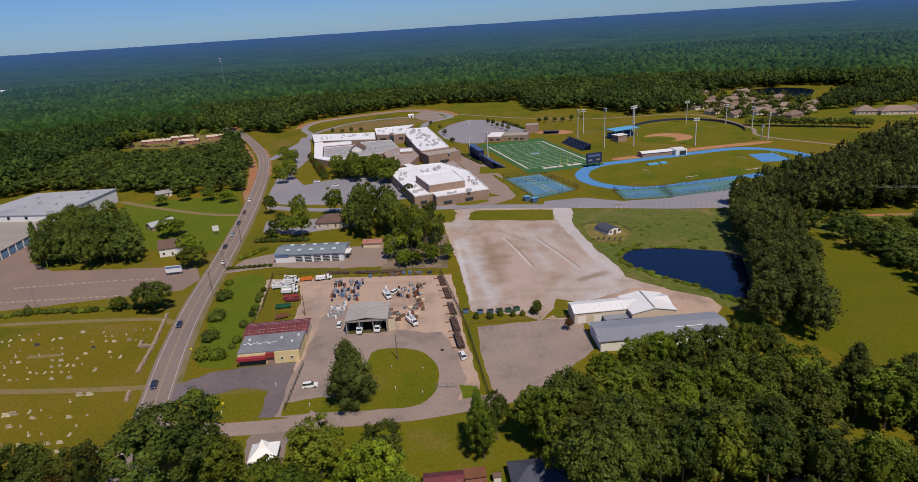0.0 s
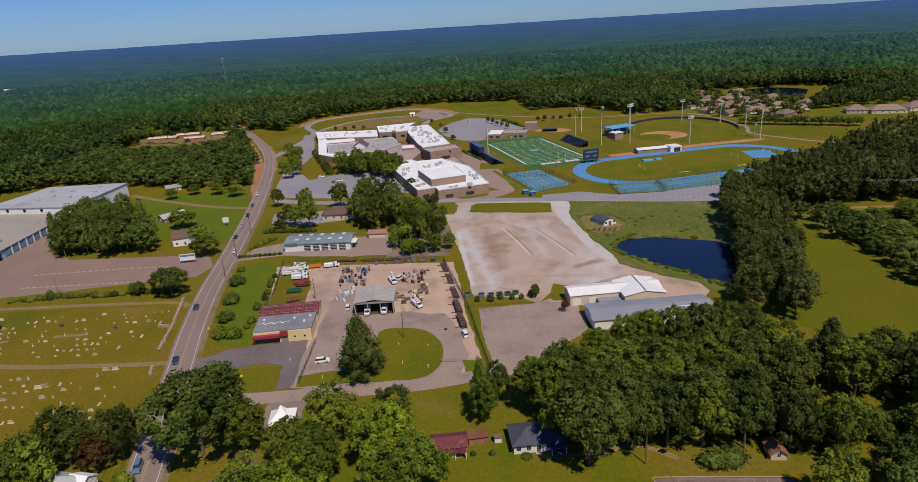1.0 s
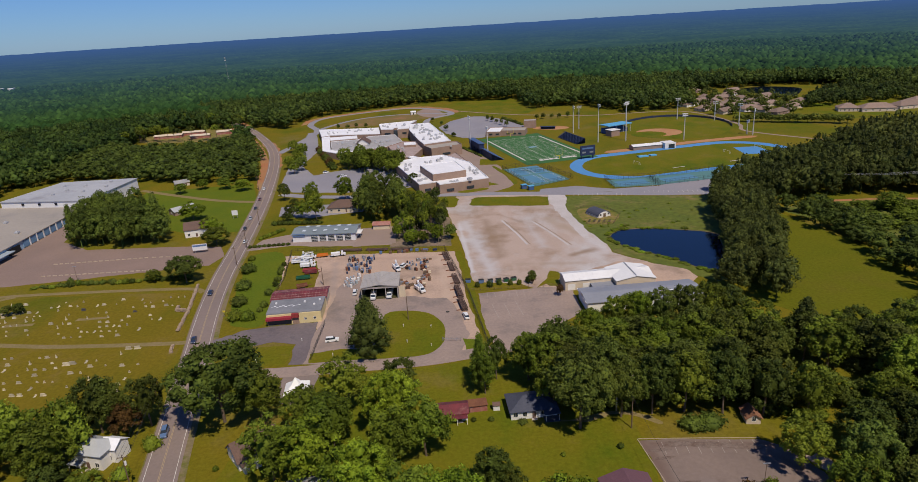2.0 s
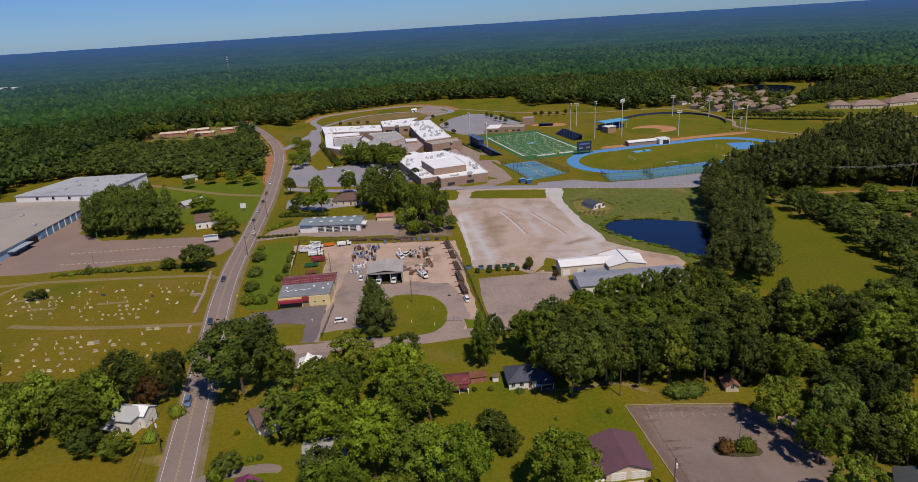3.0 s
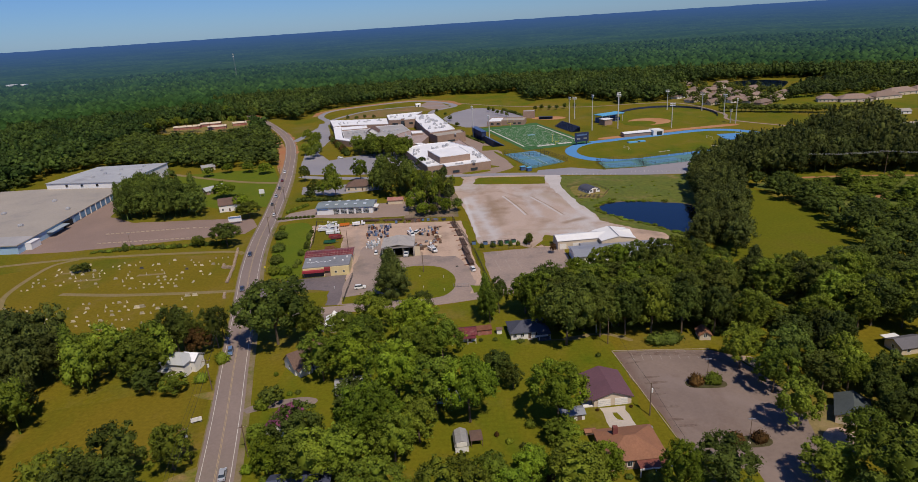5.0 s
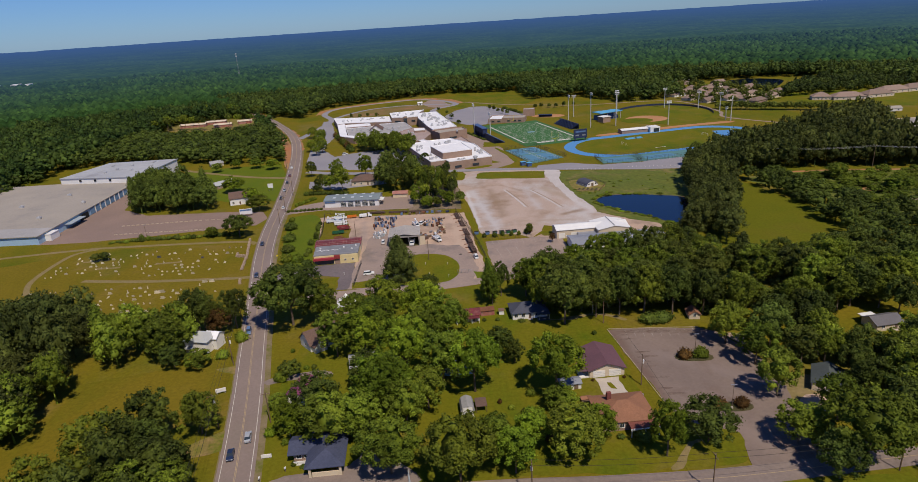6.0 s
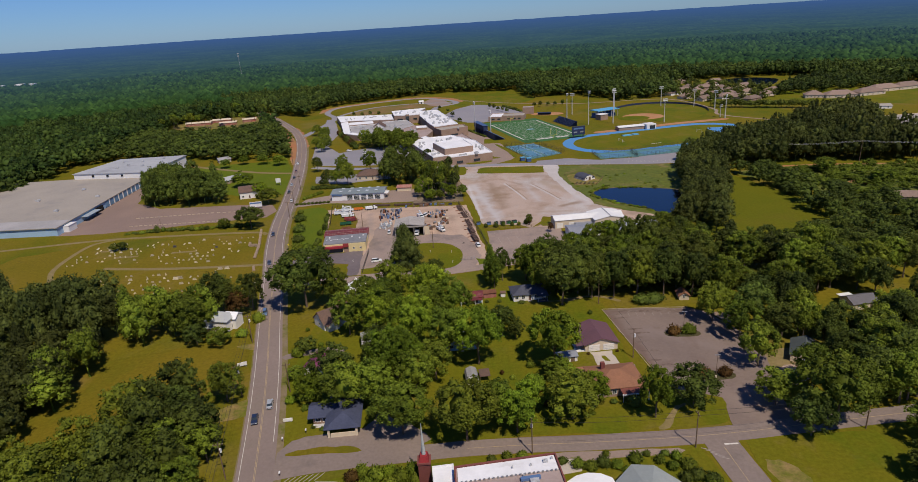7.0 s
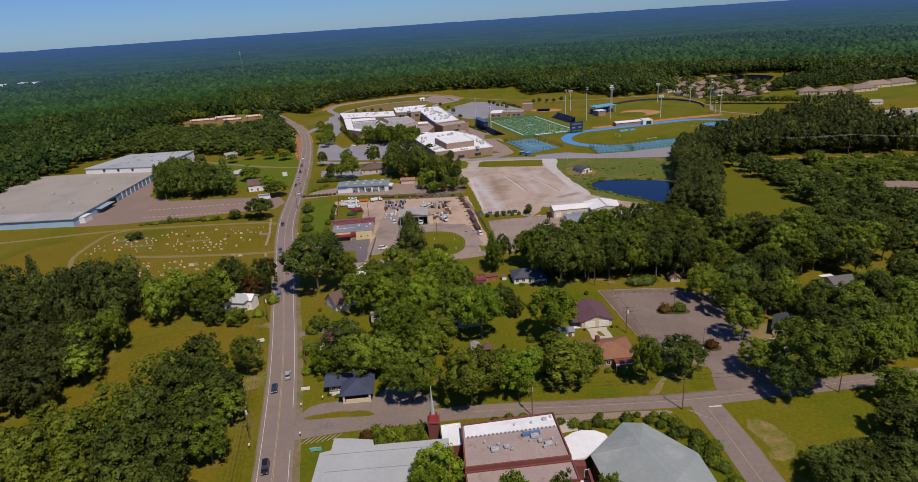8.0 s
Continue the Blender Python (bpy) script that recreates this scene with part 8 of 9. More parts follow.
def bucket_truck(x, y, turn, label, boom=True, box_len=4.2):
    """A white utility truck with cab, service body and a folded boom."""
    ob = thing("utility_truck", x, y, 0.06, turn, label, "truck", "trucks in the utility yard")
    part("chassis", boxes((-0.2, 0, 0.5, 7.0, 0.9, 0.25)), TYRE, ob)
    part("cab", loft(bmesh.new(), [(1.5, 0.6), (3.6, 0.6), (3.65, 1.3), (2.9, 1.45), (2.5, 2.3), (1.5, 2.35)], -1.0, 1.0, 0.1), P_WHITE, ob)
    part("windscreen", loft(bmesh.new(), [(2.95, 1.45), (2.56, 2.22), (2.5, 2.22), (2.86, 1.45)], -0.85, 0.85), GLASS, ob)
    part("service_body", boxes((-1.2, 0, 0.7, box_len, 2.2, 0.9), (-1.2, 0.95, 1.6, box_len, 0.4, 0.35), (-1.2, -0.95, 1.6, box_len, 0.4, 0.35)), P_WHITE, ob)
    for u in (-2.2, 2.5):
        for v in (-0.95, 0.95):
            w = part("wheel", wheel_mesh, None, ob)
            w.location, w.scale = (u, v, 0.45), (1.35, 1.6, 1.35)
    if boom:
        part("turret", bars(((-1.4, 0, 1.6), (-1.4, 0, 2.6), 0.35, 0.3, 8)), P_WHITE, ob)
        part("boom", bars(((-1.4, 0, 2.6), (2.6, 0.15, 3.1), 0.2, 0.16, 6), ((2.6, 0.15, 3.1), (-1.8, 0.4, 3.3), 0.15, 0.12, 6)), P_WHITE, ob)
        part("bucket", boxes((-2.3, 0.4, 2.7, 0.8, 0.8, 1.0)), P_WHITE, ob)
    return ob


MAIN_LINE = rounded(MAIN, False, 24)


def on_main(y, side):
    """A place on the main road at that y, side metres right of its middle."""
    k = min(range(1, len(MAIN_LINE) - 1), key=lambda i: abs(MAIN_LINE[i][1] - y))
    (x0, y0), (x1, y1) = MAIN_LINE[k - 1], MAIN_LINE[k + 1]
    n = math.hypot(x1 - x0, y1 - y0)
    return MAIN_LINE[k][0] + (y1 - y0) / n * side, MAIN_LINE[k][1] - (x1 - x0) / n * side, math.degrees(math.atan2(y1 - y0, x1 - x0))


for y, side, colour, lab, suv in ((12, -1.9, P_BLACK, "black estate car on the main road", True), (47, -1.9, P_NAVY, "dark navy car on the main road", False), (54, 1.9, P_SILVER, "silver-blue car on the main road", False), (117, -1.9, P_BLUE, "blue-grey car on the main road", True), 
                                  (172, -1.9, P_NAVY, "dark blue car on the main road", False), (214, -1.9, P_NAVY, "dark navy car on the main road", False), (281, 1.9, P_WHITE, "white car on the main road", False), (302, -1.9, P_BLACK, "black car on the main road", False), (322, -1.9, P_SILVER, "grey car on the main road", False), (343, -1.9, P_BLACK, "dark car on the main road", False), (369, -1.9, P_RED, "dark red car on the main road", False), (396, -1.9, P_WHITE, "white car on the main road", False)):
    px, py, a = on_main(y, side)
    car(px, py, a + (180 if side < 0 else 0), colour, lab, suv, 0.1)
car(-48.6, 164.4, 8, P_WHITE, "white sport utility car parked in the yard", True, 0.06)
car(-46.0, 204.4, 92, P_WHITE, "white pickup parked beside the shed", True, 0.06)
car(-1.2, 176.5, 100, P_WHITE, "white car parked by the log piles", True, 0.06)
car(-27.5, 231, 60, P_WHITE, "white van in the yard", True, 0.06)
for x, y, t in ((-124, 470, 80), (-100, 436, 20), (-84, 420, 10), (-62, 392, 10)):
    car(x, y, t, P_WHITE, "white car parked before the school", True, 0.07)
for x, y, t in ((-96, 345, 60), (-64, 345, 80)):
    car(x, y, t, P_SILVER, "silver car parked by the restaurant", False, 0.07)

# ---- the utility yard ----
for x, y, t, b in ((-74.5, 249.5, 4, True), (-78, 244, 6, True), (-73.5, 242.0, 2, True), (-72.5, 238, 4, False), (-60.5, 250.5, 10, False)):
    bucket_truck(x, y, t, "white utility truck with folded boom in the yard", b)
for x, y, t in ((-37.8, 199.6, -88), (-31.2, 200.2, -92)):
    bucket_truck(x, y, t, "white utility truck nosed out of the shed", False, 3.6)
bucket_truck(-19.2, 203.2, -62, "white crane truck with raised boom in the yard", True)
bucket_truck(-30.6, 228.2, -70, "white bucket truck parked by the poles", True)


def trailer(x, y, turn, L, material, label):
    ob = thing("trailer", x, y, 0.06, turn, label, "trailer", "trailers in the utility yard")
    part("bed", boxes((0, 0, 0.6, L, 2.2, 0.3)), material, ob)
    for v in (-1.05, 1.05):
        part("side_rail", boxes((0, v, 0.9, L, 0.1, 0.6)), material, ob)
    part("drawbar", bars(((L / 2, -0.6, 0.7), (L / 2 + 1.6, 0, 0.6), 0.07, 0.07, 5), ((L / 2, 0.6, 0.7), (L / 2 + 1.6, 0, 0.6), 0.07, 0.07, 5)), material, ob)
    for u in (-0.6, 0.6):
        for v in (-0.95, 0.95):
            w = part("wheel", wheel_mesh, None, ob)
            w.location = (u, v, 0.34)
    return ob


trailer(-70.6, 232.4, 5, 6, surface("red_trailer", (0.30, 0.05, 0.05), (0.25, 0.045, 0.045), 0.5), "red flat trailer on the grass")
trailer(-69.4, 229.8, 5, 5.4, REDMETAL, "dark red trailer on the grass")
trailer(-71.6, 223.6, 5, 6, P_GREEN, "dark green trailer on the grass")
trailer(-70.0, 214.5, 20, 4.6, RUSTY, "rusty trailer on the grass")
trailer(-68.2, 250.8, 5, 5.2, P_ORANGE, "orange trailer beside trucks")


def transformer(x, y, s, material, label):
    """A pole transformer: ribbed can, lid, bushings."""
    ob = thing("transformer", x, y, 0.055, 0, label, "transformer", "stored transformers")
    part("can", bars(((0, 0, 0), (0, 0, 1.1 * s), 0.42 * s, 0.42 * s, 10)), material, ob)
    part("lid", bars(((0, 0, 1.1 * s), (0, 0, 1.2 * s), 0.46 * s, 0.36 * s, 10)), material, ob)
    part("bushing", bars(((0.16 * s, 0, 1.2 * s), (0.2 * s, 0, 1.55 * s), 0.07 * s, 0.04 * s, 6)), CLAY, ob)
    return ob


yr = random.Random(9)
for k in range(64):
    x, y = yr.uniform(-54, -42), yr.uniform(226, 246)
    transformer(x, y, yr.uniform(0.8, 1.5), yr.choice((GREYMETAL, NAVY, STEEL, RUSTY, GREYMETAL, NAVY, P_BLUE, TYRE)), "dark grey-blue stored transformer in the yard")
for k in range(26):
    x, y = yr.uniform(-52, -46), yr.uniform(211, 224)
    transformer(x, y, yr.uniform(0.8, 1.3), yr.choice((WHITEMETAL, P_SILVER, BLUEMETAL)), "pale stored transformer in the yard")
for k in range(30):
    x, y = yr.uniform(-27, -17), yr.uniform(225, 238)
    transformer(x, y, yr.uniform(0.7, 1.3), yr.choice((STEEL, RUSTY, P_BLUE, TYRE)), "weathered stored transformer in the yard")


def pallet_stack(x, y, turn, w, d, h, material, label):
    ob = thing("stacked_load", x, y, 0.055, turn, label, "pallet load", "loads stored in the yard")
    part("pallet", boxes((0, 0, 0, w, d, 0.15)), TIMBER, ob)
    n = max(2, int(h / 0.35))
    for k in range(n):
        part("crate", boxes((yr.uniform(-0.08, 0.08), yr.uniform(-0.08, 0.08), 0.15 + k * h / n, w * 0.92, d * 0.92, h / n * 0.93)), material, ob)
    return ob


for k in range(46):
    x, y = (yr.uniform(-20, -15), yr.uniform(208, 240)) if k % 2 else (yr.uniform(-28, -16), yr.uniform(205, 216))
    pallet_stack(x, y, yr.uniform(0, 90), yr.uniform(1.0, 2.2), yr.uniform(0.8, 1.4), yr.uniform(0.4, 1.3), yr.choice((RUSTY, TIMBER, STEEL, CREOSOTE, TANWALL)), "rusty load on pallets in the yard")
for k in range(14):
    pallet_stack(yr.uniform(-40, -12), 250.5 + yr.uniform(-1, 1), yr.uniform(-10, 10), yr.uniform(1.2, 2.4), 1.2, yr.uniform(0.5, 1.4), yr.choice((NAVY, TIMBER, RUSTY, P_BLUE)), "dark load stacked along the yard's back fence")
log_mesh = mesh_of("log", bars(((0, -5.2, 0), (0, 5.2, 0), 0.19, 0.14, 8)), CREOSOTE)


def log_pile(x, y, turn, rows, label):
    ob = thing("pole_stack", x, y, 0.055, turn, label, "pole stack", "pole stacks along the yard fence")
    for u in (-3.6, 3.6):
        part("skid", boxes((-0.8, u, 0, 4.4, 0.3, 0.3)), RUSTY, ob)
    for j in range(rows):
        for k in range(6 - (j % 3)):
            l = part("log", log_mesh, None, ob)
            l.matrix_local = pose(-0.95 + 0.4 * k + 0.2 * (j % 3), yr.uniform(-0.4, 0.4), 0.48 + 0.33 * j, 0, 0, yr.uniform(-1.2, 1.2))
    return ob


for x, y, t, r in ((-8.4, 240, 9, 2), (-6.2, 227, 9, 2), (-4.4, 212.5, 9, 2), (-3.4, 198.6, 9, 4), (-2.2, 186.6, 9, 4)):
    log_pile(x, y, t, r, "dark stack of wooden utility poles by the fence")
for x, y, t in ((-55, 256.6, 84), (-42, 255, 86), (-30, 253.6, 84)):
    log_pile(x, y, t, 2, "long low stack of wooden utility poles at the back fence")


def fence(pts, h, gap, material, label, name="fence", rails=2, group="", wires=0, thick=1.0, screen=None):
    """Posts and rails along a line, with optional wires between."""
    ob = thing(name, pts[0][0], pts[0][1], 0, 0, label, "fence", group)
    ox, oy = pts[0]
    for (x0, y0), (x1, y1) in zip(pts, pts[1:]):
        n = max(1, round(math.hypot(x1 - x0, y1 - y0) / gap))
        for k in range(n + 1):
            x, y = x0 + (x1 - x0) * k / n - ox, y0 + (y1 - y0) * k / n - oy
            part("post", bars(((x, y, 0), (x, y, h + 0.05), 0.055 * thick, 0.05 * thick, 6)), material, ob)
        for j in range(rails):
            z = h * (j + 1) / rails - 0.04
            part("rail", bars(((x0 - ox, y0 - oy, z), (x1 - ox, y1 - oy, z), 0.04 * thick, 0.04 * thick, 5)), material, ob)
        if wires:
            bm = bmesh.new()
            m = int(math.hypot(x1 - x0, y1 - y0) / wires)
            for k in range(m):
                a = k / max(1, m)
                x, y = x0 + (x1 - x0) * a - ox, y0 + (y1 - y0) * a - oy
                tube(bm, (x, y, 0.05), (x, y, h), 0.022 * thick, 0.022 * thick, 3)
            part("wire_mesh", bm, material, ob)
        if screen:
            turn = math.degrees(math.atan2(y1 - y0, x1 - x0))
            part("windscreen", boxes(((x0 + x1) / 2 - ox, (y0 + y1) / 2 - oy, 0.15, math.hypot(x1 - x0, y1 - y0) * 0.985, 0.06, h * 0.8, turn)), screen, ob)
    return ob


fence([(-9, 250), (-4.2, 225), (0.9, 196), (5.8, 153.6)], 2.2, 3.0, FENCEMESH, "dark wire security fence along the utility yard", wires=0.5)
fence([(-85, 259.4), (-63, 257.6), (-27, 252.4), (-9, 250)], 2.2, 3.0, FENCEMESH, "dark wire security fence behind the utility yard", wires=0.5)
fence([(-85, 259.4), (-80.3, 226), (-80.2, 208)], 2.0, 3.0, FENCEMESH, "wire fence between lawn and utility yard", wires=0.6)
fence([(-53.6, 178), (-53.6, 152)], 1.8, 3.0, FENCEMESH, "wire fence beside the store's forecourt", wires=0.6)
fence([(-0.4, 199.4), (14, 199.2), (27.6, 199.4)], 1.3, 3.0, TIMBER, "low wooden rail fence below the shrub row")
fence([(31, 199.2), (41, 199.8)], 1.3, 2.5, TIMBER, "low wooden rail fence by the barn")
fence([(-9.8, 159.5), (-6.6, 159.2), (-3.6, 158.8)], 1.6, 1.6, STEEL, "steel swing gate across the yard's drive", "gate", 3)

# bins and shrubs between the two car parks
for k, (x, y, c) in enumerate(((0.8, 208.8, P_BLUE), (6.2, 207.4, P_BLUE), (10, 207, P_BLUE), (13.4, 207.2, P_GREEN), (16.6, 207.2, P_GREEN), (19.8, 207.8, P_GREEN))):
    b = thing("waste_bin", x, y, 0.05, 4 * k, "blue steel waste bin" if c is P_BLUE else "green steel waste bin", "waste bin", "bins by the gravel lot")
    part("body", loft(bmesh.new(), [(-0.95, 0.1), (0.95, 0.1), (1.1, 1.3), (-1.1, 1.5)], -0.8, 0.8), c, b)
    part("lid", boxes((0, 0, 1.42, 2.2, 1.6, 0.08)), TYRE, b)
for x, y, h, w, lf in ((4.4, 203.4, 2.6, 2.6, LEAFDARK), (9.6, 202.8, 3.4, 3.2, LEAFDARK), (13.6, 204.4, 2.8, 2.6, LEAFDARK), (18.0, 203.6, 3.0, 2.6, LEAFDARK), (21.6, 203.6, 2.6, 2.4, LEAF), (25.4, 205, 3.4, 2.6, LEAFDARK), (27.4, 206.6, 4.6, 3.4, REDLEAF)):
    bush(x, y, h, w, 1, lf, "upright dark shrub in a row by the gravel lot" if lf is not REDLEAF else "upright reddish shrub by the gravel lot", "shrub row by the gravel lot")

# bushes on the lush lawn, hedges, pond edge
for x, y, h, w in ((-99.6, 236.5, 5.4, 8.8), (-95.6, 217, 5.0, 8.4), (-92.6, 200.5, 4.8, 8.2), (-90.0, 187, 4.6, 7.4), (-84.8, 186.5, 4.4, 7.2), (-102.6, 252, 2.8, 4.4), (-82.9, 161.5, 4.6, 7.0), (-77.1, 158, 4.0, 6.4)):
    bush(x, y, h, w, int(y) % 3, LEAFDARK if w > 8 else LEAF, "large round dark green bush on the lawn", "bushes on the lush lawn")
for k, (x, y) in enumerate(((-84.4, 242), (-84.2, 236), (-83.6, 231), (-83, 224), (-82.4, 218), (-82.8, 209), (-82, 193), (-81.6, 197))):
    bush(x, y, 2.4 + (k % 3) * 0.6, 3.0 + (k % 2), k % 3, LEAFDARK, "dark bush along the yard's fence", "bushes along the yard fence")
for k in range(9):
    bush(-109 + 2.4 * k, 270.8 + 0.1 * k, 1.7, 2.9, k % 3, LEAFDARK, "clipped dark hedge bush before the shop", "hedge before the shop")
for k in range(26):
    x = -196 + 2.8 * k
    h = yr.uniform(1.8, 3.4) if k > 4 else yr.uniform(1.0, 2.0)
    bush(x, 233.4 + yr.uniform(-1.2, 1.2), h, yr.uniform(3.0, 4.6), k % 3, yr.choice((LEAF, LEAFDARK, LEAFDARK)), "unkempt bush in the hedge below the car park", "hedge below the car park")
bush(-180, 234, 4.4, 4.2, 1, LEAFDARK, "taller dark bush in the hedge", "hedge below the car park")
for k in range(9):
    bush(-107 + 1.1 * k, 283 + 1.6 * k, 2.4, 2.8, k % 3, LEAF, "low bush beside the shop's lot", "bushes beside the shop")
for k, (x, y) in enumerate(rounded(POND, True, 6)):
    x, y = x + (x - 96) * 0.05, y + (y - 236) * 0.06
    if x < 112 and k % 7:
        bush(x + yr.uniform(-0.9, 0.9), y + yr.uniform(-0.9, 0.9), yr.uniform(0.5, 1.2), yr.uniform(2.4, 4.6), k % 3, yr.choice((LEAF, LEAFBRIGHT)), "rough reedy bush on the pond's bank", "bank growth round the pond")
for k in range(30):
    wx = 64 + 74 * yr.random() ** 1.5
    bush(wx, 268 + 46 * yr.random() ** 2.2, yr.uniform(0.4, 0.9), yr.uniform(1.2, 3.4), k % 3, yr.choice((LEAF, LEAFBRIGHT)), "tuft of tall weeds in the meadow", "weed tufts in the meadow")

# shrubs of the town
for x, y, h, w, lf, lab in ((55.6, 105.0, 3.8, 8.2, LEAFDARK, "large rounded dark shrub mound at the car park"), (60.4, 105.4, 4.0, 8.4, LEAFDARK, "large rounded dark shrub mound at the car park"), (34.6, 43.4, 3.2, 5.0, LEAFDARK, "dense dark shrub before the porch"),
                            (58.8, 80.6, 3.6, 5.6, REDLEAF, "dark reddish shrub on the kerbed island"), (63.8, 80.6, 3.8, 6.0, LEAF, "rounded green shrub on the kerbed island"), (58.6, 54.6, 3.4, 5.0, REDLEAF, "dark reddish shrub on the kerbed island"), (64.6, 54.4, 3.6, 4.8, REDLEAF, "reddish-green shrub on the kerbed island"),
                            (35, 98.8, 1.9, 2.0, LEAFDARK, "small round dark shrub on the lawn"), (20.3, 97.2, 1.4, 1.5, LEAF, "small shrub on the lawn"), (9.2, 66, 2.6, 3.6, LEAF, "round green shrub on the lawn"), (0, 63, 1.8, 1.6, REDLEAF, "small reddish shrub on the lawn"), (15.9, 58.2, 4.2, 7, LEAF, "broad green shrub beside the well house"),
                            (28.2, 71.0, 1.0, 1.2, REDLEAF, "small red-leaved shrub at the garage"), (37.6, 71.6, 1.0, 1.2, REDLEAF, "small red-leaved shrub at the garage"), (-60, 88.6, 1.4, 2.4, LEAF, "small round shrub by the driveway"), (-57.6, 88.8, 1.6, 2.0, LEAFDARK, "small round shrub by the driveway"),
                            (-66.6, 82.6, 4.2, 5.6, LEAF, "large round shrub beside the road"), (-67, 100, 1.6, 1.8, LEAF, "small shrub beside the road"), (-61.6, 58, 2.2, 2.8, LEAF, "round shrub beside the road"), (-62.6, 55.2, 3.0, 4.0, LEAFBRIGHT, "round shrub beside the road"),
                            (-87.6, 110.5, 4.8, 5.6, LEAF, "round bright shrub beside the white house"), (-90.5, 99.5, 3.4, 5.4, LEAF, "round shrub by the white house"),
                            (3.6, 113.4, 1.4, 2.0, LEAFDARK, "small palm-like shrub on the lawn"), (-1.2, 113.6, 1.4, 1.8, LEAFDARK, "small shrub by the tin shed"), (12, 111.6, 0.9, 3.4, LEAFDARK, "low shrub under cottage windows"),
                            (-53.4, 42.6, 1.2, 2.2, LEAFDARK, "clipped shrub by the navy-roofed house"), (-50.6, 41.4, 1.0, 2.6, LEAFDARK, "clipped shrub by the navy-roofed house"), (-57.6, 51, 2.2, 2.6, LEAF, "round shrub by the navy-roofed house"), (-55, 56, 3.4, 4.4, LEAF, "round shrub behind the navy-roofed house"),
                            (11.2, 38.2, 2.0, 2.6, LEAFBRIGHT, "small bright shrub by the street"), (9.6, 52.4, 2.2, 3.0, REDLEAF, "small reddish shrub in the garden"), (12.6, 51.6, 2.4, 3.4, LEAF, "round green shrub in the garden"), (6.4, 57.6, 1.8, 2.4, LEAFDARK, "low dark shrub in the garden"), (11.4, 45.6, 1.8, 3.2, REDLEAF, "small reddish shrub in the garden"), (3.0, 60.0, 1.6, 2.2, LEAF, "low green shrub in the garden"), (13.4, 64.8, 1.8, 2.4, LEAFDARK, "low dark shrub in the garden"), (18.4, 63.6, 2.8, 4.6, LEAF, "round green shrub by the tool shed"), (-1.6, 51.6, 2.0, 2.8, REDLEAF, "small reddish shrub in the garden"), (29.4, 44.6, 1.6, 2.4, LEAFDARK, "low dark shrub before the porch"), (22.6, 40.2, 1.2, 2.0, LEAF, "low green shrub by the lawn"), (4, 40.2, 1.6, 3, REDLEAF, "reddish shrub by the street")):
    bush(x, y, h, w, int(abs(x)) % 3, lf, lab)
for k, (x, y, w) in enumerate(((-40, 20.6, 4.6), (-37.4, 22, 4), (-34, 20.4, 5.4), (-31, 21.6, 4.6), (-28, 19.6, 5), (-25.4, 21.2, 4.4), (-24.4, 18, 4), (-30, 17, 4.6), (-36, 17.6, 4))):
    bush(x, y, 3.6 + (k % 3) * 0.6, w, k % 3, (REDLEAF, LEAF, LEAF, LEAFBRIGHT)[k % 4] if k < 4 else LEAF, "thick shrub before the church hall", "shrubs round the church")
for k, (x, y, h, w) in enumerate(((-6, 24.4, 1.6, 3), (-2.2, 25.0, 2.0, 3.4), (1.6, 25.0, 2.0, 3.4), (11, 22, 1.8, 3.2), (28.4, 20.8, 2.8, 4.6), (22, 23.6, 1.6, 2.4), (31.6, 22.6, 1.6, 2.4), (34, 20, 2.2, 3.4), (40, 17.4, 3, 5), (43.4, 12, 3.2, 5), (46, 8, 3, 4.6), (44, 3, 3.4, 5.4), (38, 13.4, 2.6, 4), (14.4, 20.4, 2.6, 4), (17.2, 19.2, 2.8, 4.2), (20.4, 20, 3.2, 4.2), (23.6, 19.2, 2.4, 3.8), (25.4, 17.4, 1.8, 3), (36, 22.4, 1.6, 2.6), (38.2, 20.8, 2.4, 3.4), (36.2, 17.6, 2.4, 3.4), (40.6, 14, 3, 4.6), (42.6, 10, 3, 4.6), (44.4, 5.6, 3, 4.6), (45.2, 0.6, 2.8, 4.4), (45.6, -4.6, 2.8, 4.4), (43.4, 2.6, 2.6, 4), (41.2, 7.6, 2.8, 4.0))):
    bush(x, y, h, w, k % 3, LEAF if k % 3 else LEAFDARK, "trimmed shrub beside the church walk", "shrubs round the church")

# ---- cemetery ----
def gravestone(kind):
    bm = bmesh.new()
    if kind == 0:
        box(bm, 0, 0, 0, 1.3, 0.5, 0.16)
        box(bm, 0, 0, 0.16, 1.0, 0.22, 0.62, 0, 0.93)
    elif kind == 1:
        box(bm, 0, 0, 0, 0.9, 0.45, 0.12)
        box(bm, 0, 0, 0.12, 0.6, 0.18, 0.5)
        tube(bm, (0, -0.09, 0.62), (0, 0.09, 0.62), 0.3, 0.3, 12)
    elif kind == 2:
        box(bm, 0, 0, 0, 1.0, 2.0, 0.14)
        box(bm, 0, 0.85, 0.14, 0.9, 0.22, 0.45, 0, 0.92)
    elif kind == 3:
        box(bm, 0, 0, 0, 2.2, 0.7, 0.2)
        box(bm, 0, 0, 0.2, 1.7, 0.32, 0.85, 0, 0.95)
    else:
        box(bm, 0, 0, 0, 0.8, 0.8, 0.3)
        box(bm, 0, 0, 0.3, 0.42, 0.42, 1.3, 0, 0.6)
    return bm


